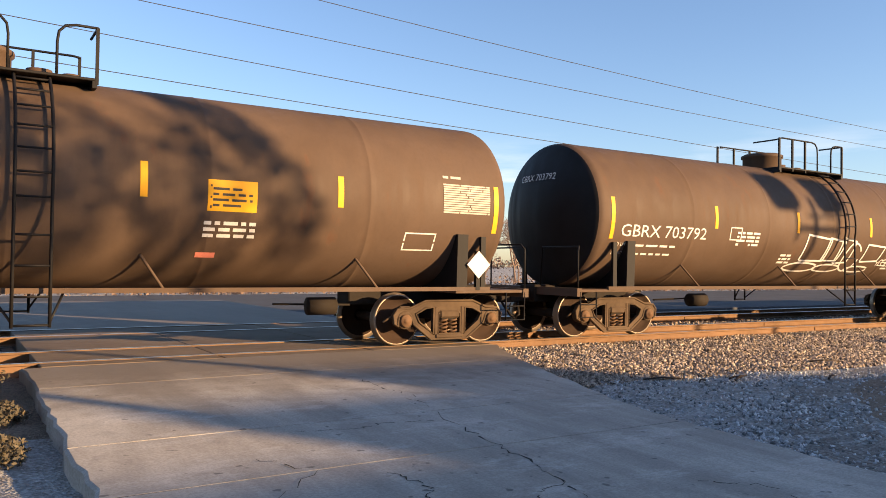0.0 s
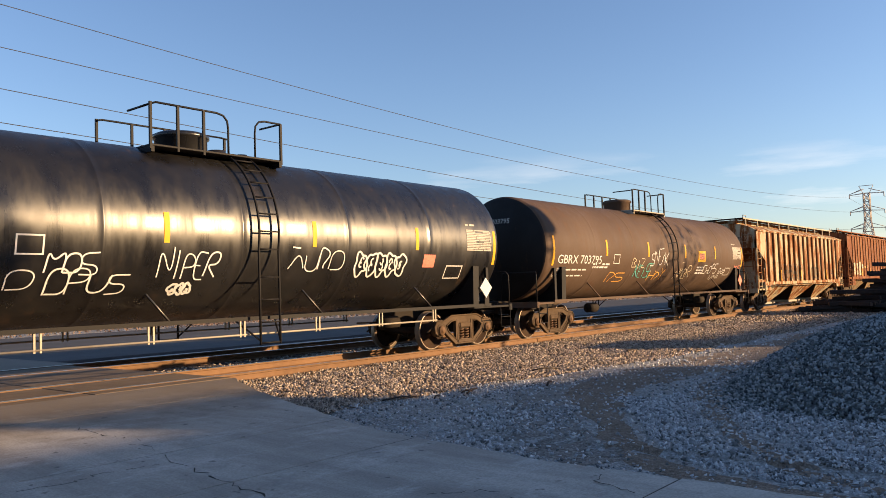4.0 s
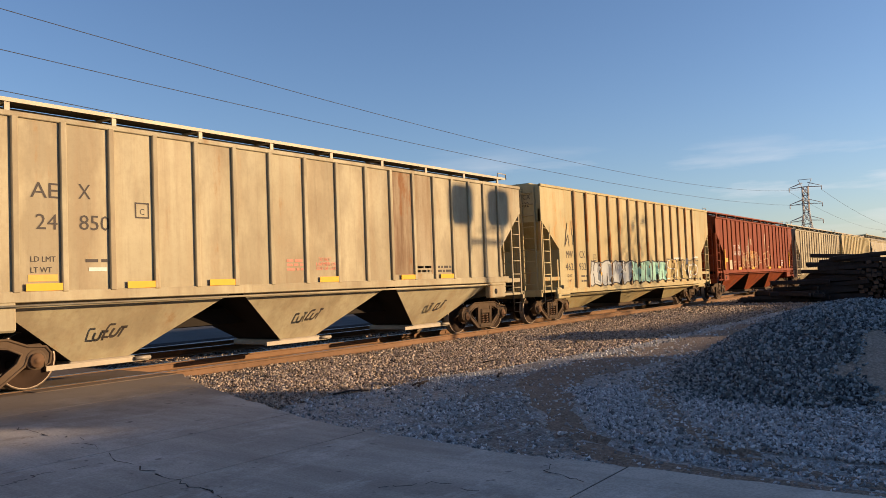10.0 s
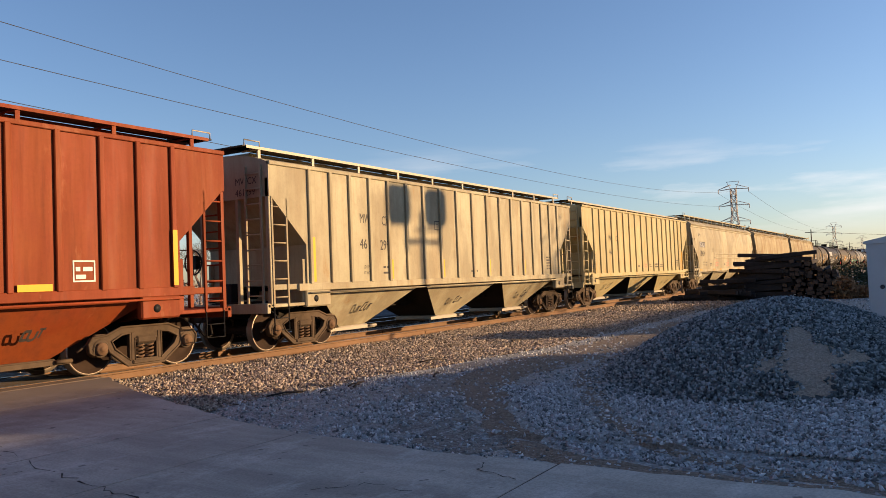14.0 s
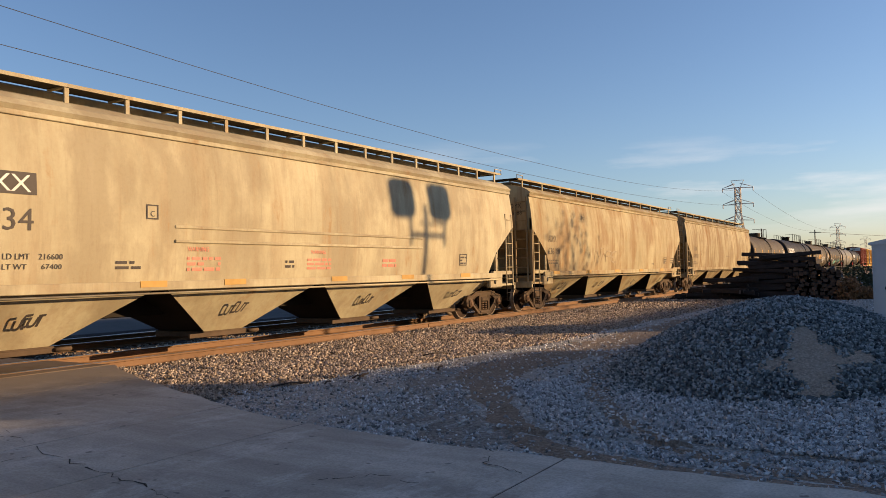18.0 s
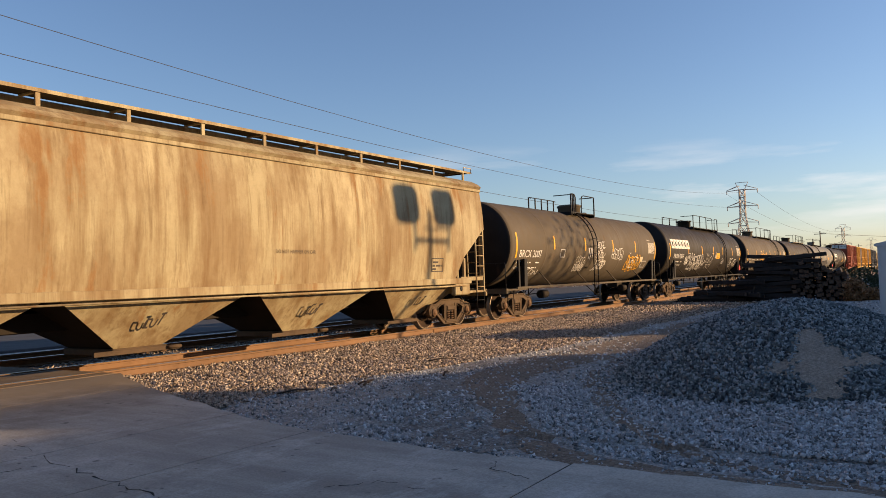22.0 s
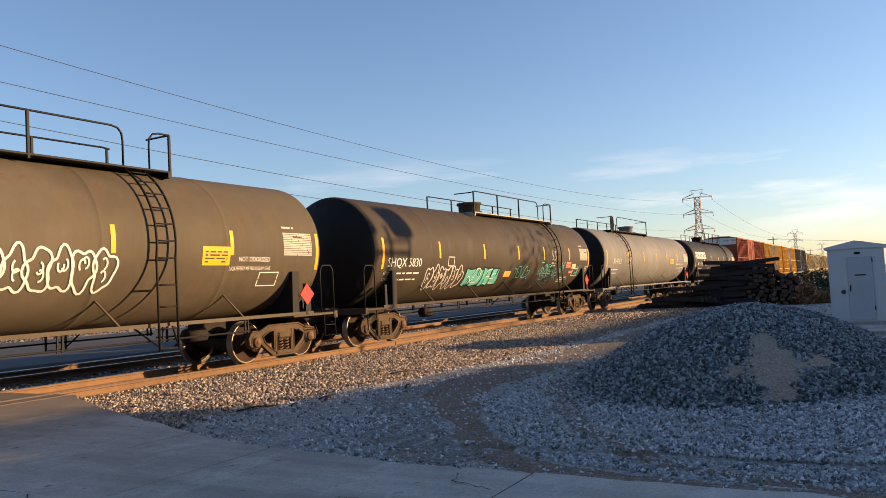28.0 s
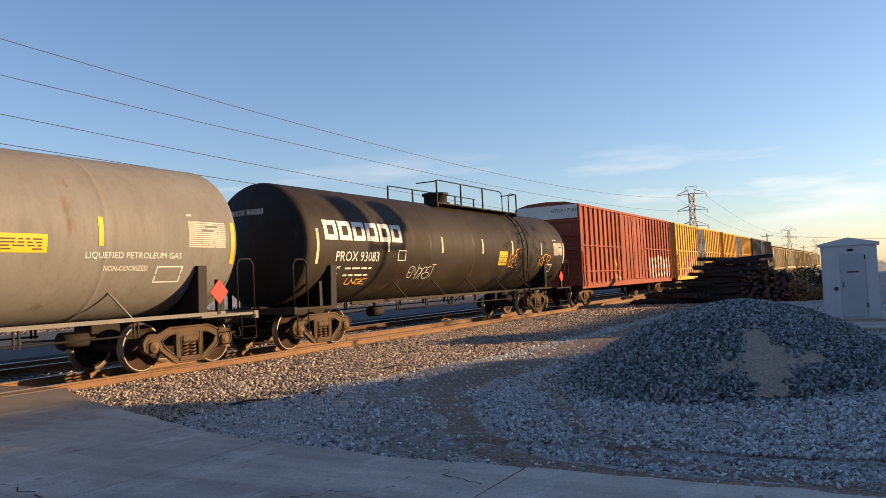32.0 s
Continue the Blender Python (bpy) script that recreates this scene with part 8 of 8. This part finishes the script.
for i in range(110):
    x = -60 + i * 2.6 + rng.uniform(-1.5, 1.5)
    y = 62 + rng.uniform(-6, 10)
    k = rng.randrange(5)
    for me in tree_mesh[2 * k:2 * k + 2]:
        o = new("tree", me)
        o.parent = wood
        s = rng.uniform(0.65, 1.1)
        o.location, o.scale, o.rotation_euler = (x, y, -0.8), (s, s, s), (0, 0, rng.uniform(0, 6.3))
r3 = np.random.RandomState(4)
n = 45000
px3, py3 = r3.uniform(-80, 240, n), r3.uniform(52, 60, n)
pz3 = -0.8 + np.abs(r3.normal(0, 1.1, n)) * (0.6 + 0.4 * np.sin(px3 * 0.3))
sz = r3.uniform(0.04, 0.13, n)
a3 = r3.uniform(0, 3.14, n)
v3 = np.stack([np.stack([px3 - np.cos(a3) * sz, py3 - np.sin(a3) * sz, pz3], 1), np.stack([px3 + np.cos(a3) * sz, py3 + np.sin(a3) * sz, pz3 + 0.05], 1), np.stack([px3 + r3.uniform(-0.1, 0.1, n), py3, pz3 + sz * 1.6], 1)], 1)
sc = Geo()
sc.v = [tuple(q) for q in v3.reshape(-1, 3)]
sc.f = [(3 * i, 3 * i + 1, 3 * i + 2) for i in range(n)]
sc.smooth, sc.mat = [False] * n, [0] * n
tagged(new("scrub", sc.mesh("scrub", M["twig"])), "brown dry scrub along the far side of the railway", "scrub", kind="stuff")
# distant low woods that close the horizon
hz = Geo()
r4 = random.Random(9)
for ring, (dist, hmin, hmax) in enumerate(((700, 5, 10), (900, 7, 13))):
    for i in range(260):
        a = radians(-20 + i * 0.62)
        w = dist * radians(0.9)
        h = r4.uniform(hmin, hmax)
        cx, cy = dist * math.cos(a), dist * math.sin(a)
        if cy < 110 and cx > 300:
            h *= 0.45
        b = leaves(50, (cx, cy, h * 0.4), (w * 0.7, w * 0.7, h * 0.6), (h * 0.08, h * 0.2), i + ring * 1000)
        hz.add(b.v, b.f)
tagged(new("far_woods", hz.mesh("far_woods", M["twig"])), "hazy brown line of woods on the horizon", "trees", kind="stuff")

# unseen behind: a stepped wall added so that its roofline shades the lot
wall = thing("shade_wall", "long plain block wall of a depot across the yard", "wall", kind="structure")
for a, b, h in ((-45, 25.4, 7.42), (25.4, 29.0, 8.08), (29.0, 33.1, 8.6), (33.1, 34.7, 7.89), (34.7, 37.5, 7.7), (37.5, 44.5, 7.33), (44.5, 85, 8.08), (85, 175, 7.7)):
    part("panel", Geo().box(a, b, -26.3, -26.0, -0.5, h, 0.02), M["wallpaint"], wall)


def shade_tree(x, y, h, seed, n, r):
    # out of view, added for soft blotches of shade on the cars
    th = thing("tree", "tree with sparse dry leaves standing by the yard wall", "tree", "", pose(x, y, -0.3))
    g, tips = branches(h, 0.55, seed, 4, 0.13)
    part("trunk", g, M["bark"], th)
    part("crown", leaves(n, (0, 0, h * 0.72), (r, r, h * 0.3), (0.08, 0.2), seed), M["dry_leaf"], th)


shade_tree(42.5, -8.5, 8.8, 31, 420, 2.4)
def pine(x, y, seed, boughs):
    """An unseen pine added for striped shade; heavy boughs hang in long clumps of needles."""
    th = thing("tree", "pine tree with heavy drooping boughs by the yard wall", "tree", "", pose(x, y, -0.3))
    part("trunk", Geo().lathe([(0, 0.16), (5, 0.12), (10.3, 0.03)], "z", 8, (0, 0, 0), False), M["bark"], th)
    for k, (bx, bz, ln, slope, thick) in enumerate(boughs):
        g = leaves(420, (0, 0, 0), (ln, 0.6, thick * 1.2), (0.05, 0.14), seed + k)
        c, s = math.cos(slope), math.sin(slope)
        g.v = [(bx + a * c - q * s, b, bz + 1.36 + a * s + q * c) for a, b, q in g.v]
        part("bough", g, M["green_leaf"], th)


pine(17.2, -8.8, 50, [(-1.9, 6.6, 1.5, -1.0, 0.22), (-0.9, 6.4, 1.6, -1.05, 0.2), (0.2, 6.2, 1.6, -1.1, 0.26), (1.2, 6.4, 1.5, -1.0, 0.2), (0.6, 7.6, 1.0, -0.9, 0.2)])
pine(14.0, -9.3, 60, [(-0.9, 6.3, 1.5, -1.05, 0.25), (0.4, 6.5, 1.6, -1.0, 0.22), (1.4, 6.2, 1.4, -1.1, 0.2)])


# unseen signal mast added by the road, whose shade falls on the passing cars
def signal_mast():
    th = thing("crossing_signal", "steel crossing signal mast with two lamp hoods", "signal", "", pose(29.25, -4.6, -0.2))
    part("mast", Geo().lathe([(0, 0.09), (7.3, 0.07), (7.32, 0.0)], "z", 12, (0, 0, 0), False), M["galv"], th)
    part("arm", Geo().box(-0.76, 0.98, -0.04, 0.04, 6.42, 6.54, 0.01).box(-0.3, 0.98, -0.03, 0.03, 6.78, 6.84, 0.01), M["galv"], th)
    for x in (-0.73, 0.95):
        part("bracket", Geo().tube([(x, 0, 6.2), (x, 0, 6.6), (x * 1.06, 0, 7.0)], 0.055, 6), M["galv"], th)
    for x in (-1.04, 0.79):
        lamp = part("hood", Geo().prism([(x - 0.48, 7.1), (x - 0.3, 6.93), (x + 0.36, 6.93), (x + 0.48, 7.08), (x + 0.48, 7.8), (x + 0.34, 7.95), (x - 0.36, 7.95), (x - 0.48, 7.82)], "y", -0.14, 0.14), M["black"], th)
        part("lens", Geo().lathe([(-0.15, 0.2), (-0.17, 0.0)], "y", 16, (x, 0, 7.43), False), M["red"], lamp)


signal_mast()

# ---- what moves ----
SPEEDS = [11.735, 11.541, 11.274, 11.014, 10.899, 10.906, 10.608, 10.656, 10.952]   # metres a second, every 4 s


def gone(t):
    """Metres that the train has run since the start."""
    s, k = 0.0, 0
    while t > 4 and k < 7:
        s += 2 * (SPEEDS[k] + SPEEDS[k + 1])
        t -= 4
        k += 1
    return s + t * SPEEDS[k] + t * t * (SPEEDS[k + 1] - SPEEDS[k]) / 8


def motions():
    times = [i * 1.0 for i in range(33)]
    for car, uc in TRAIN:
        walk(car, [(t, pose(uc - gone(t), YC, 0)) for t in times])
    # wheels turn while they pass
    for w, u in SPIN:
        turn, rows, p = 0.0, [], w.location
        ticks = [i / 30 for i in range(961) if 1 < u - gone(i / 30) < 32]
        if not ticks:
            continue
        if ticks[0] > 0:
            rows.append((0.0, pose(*p)))
        for t in ticks:
            rows.append((t, pose(*p, 0, -math.degrees((gone(t) - gone(ticks[0])) / WR) % 360, 0)))
        if ticks[-1] < 32:
            rows.append((32.0, rows[-1][1]))
        walk(w, rows)


motions()
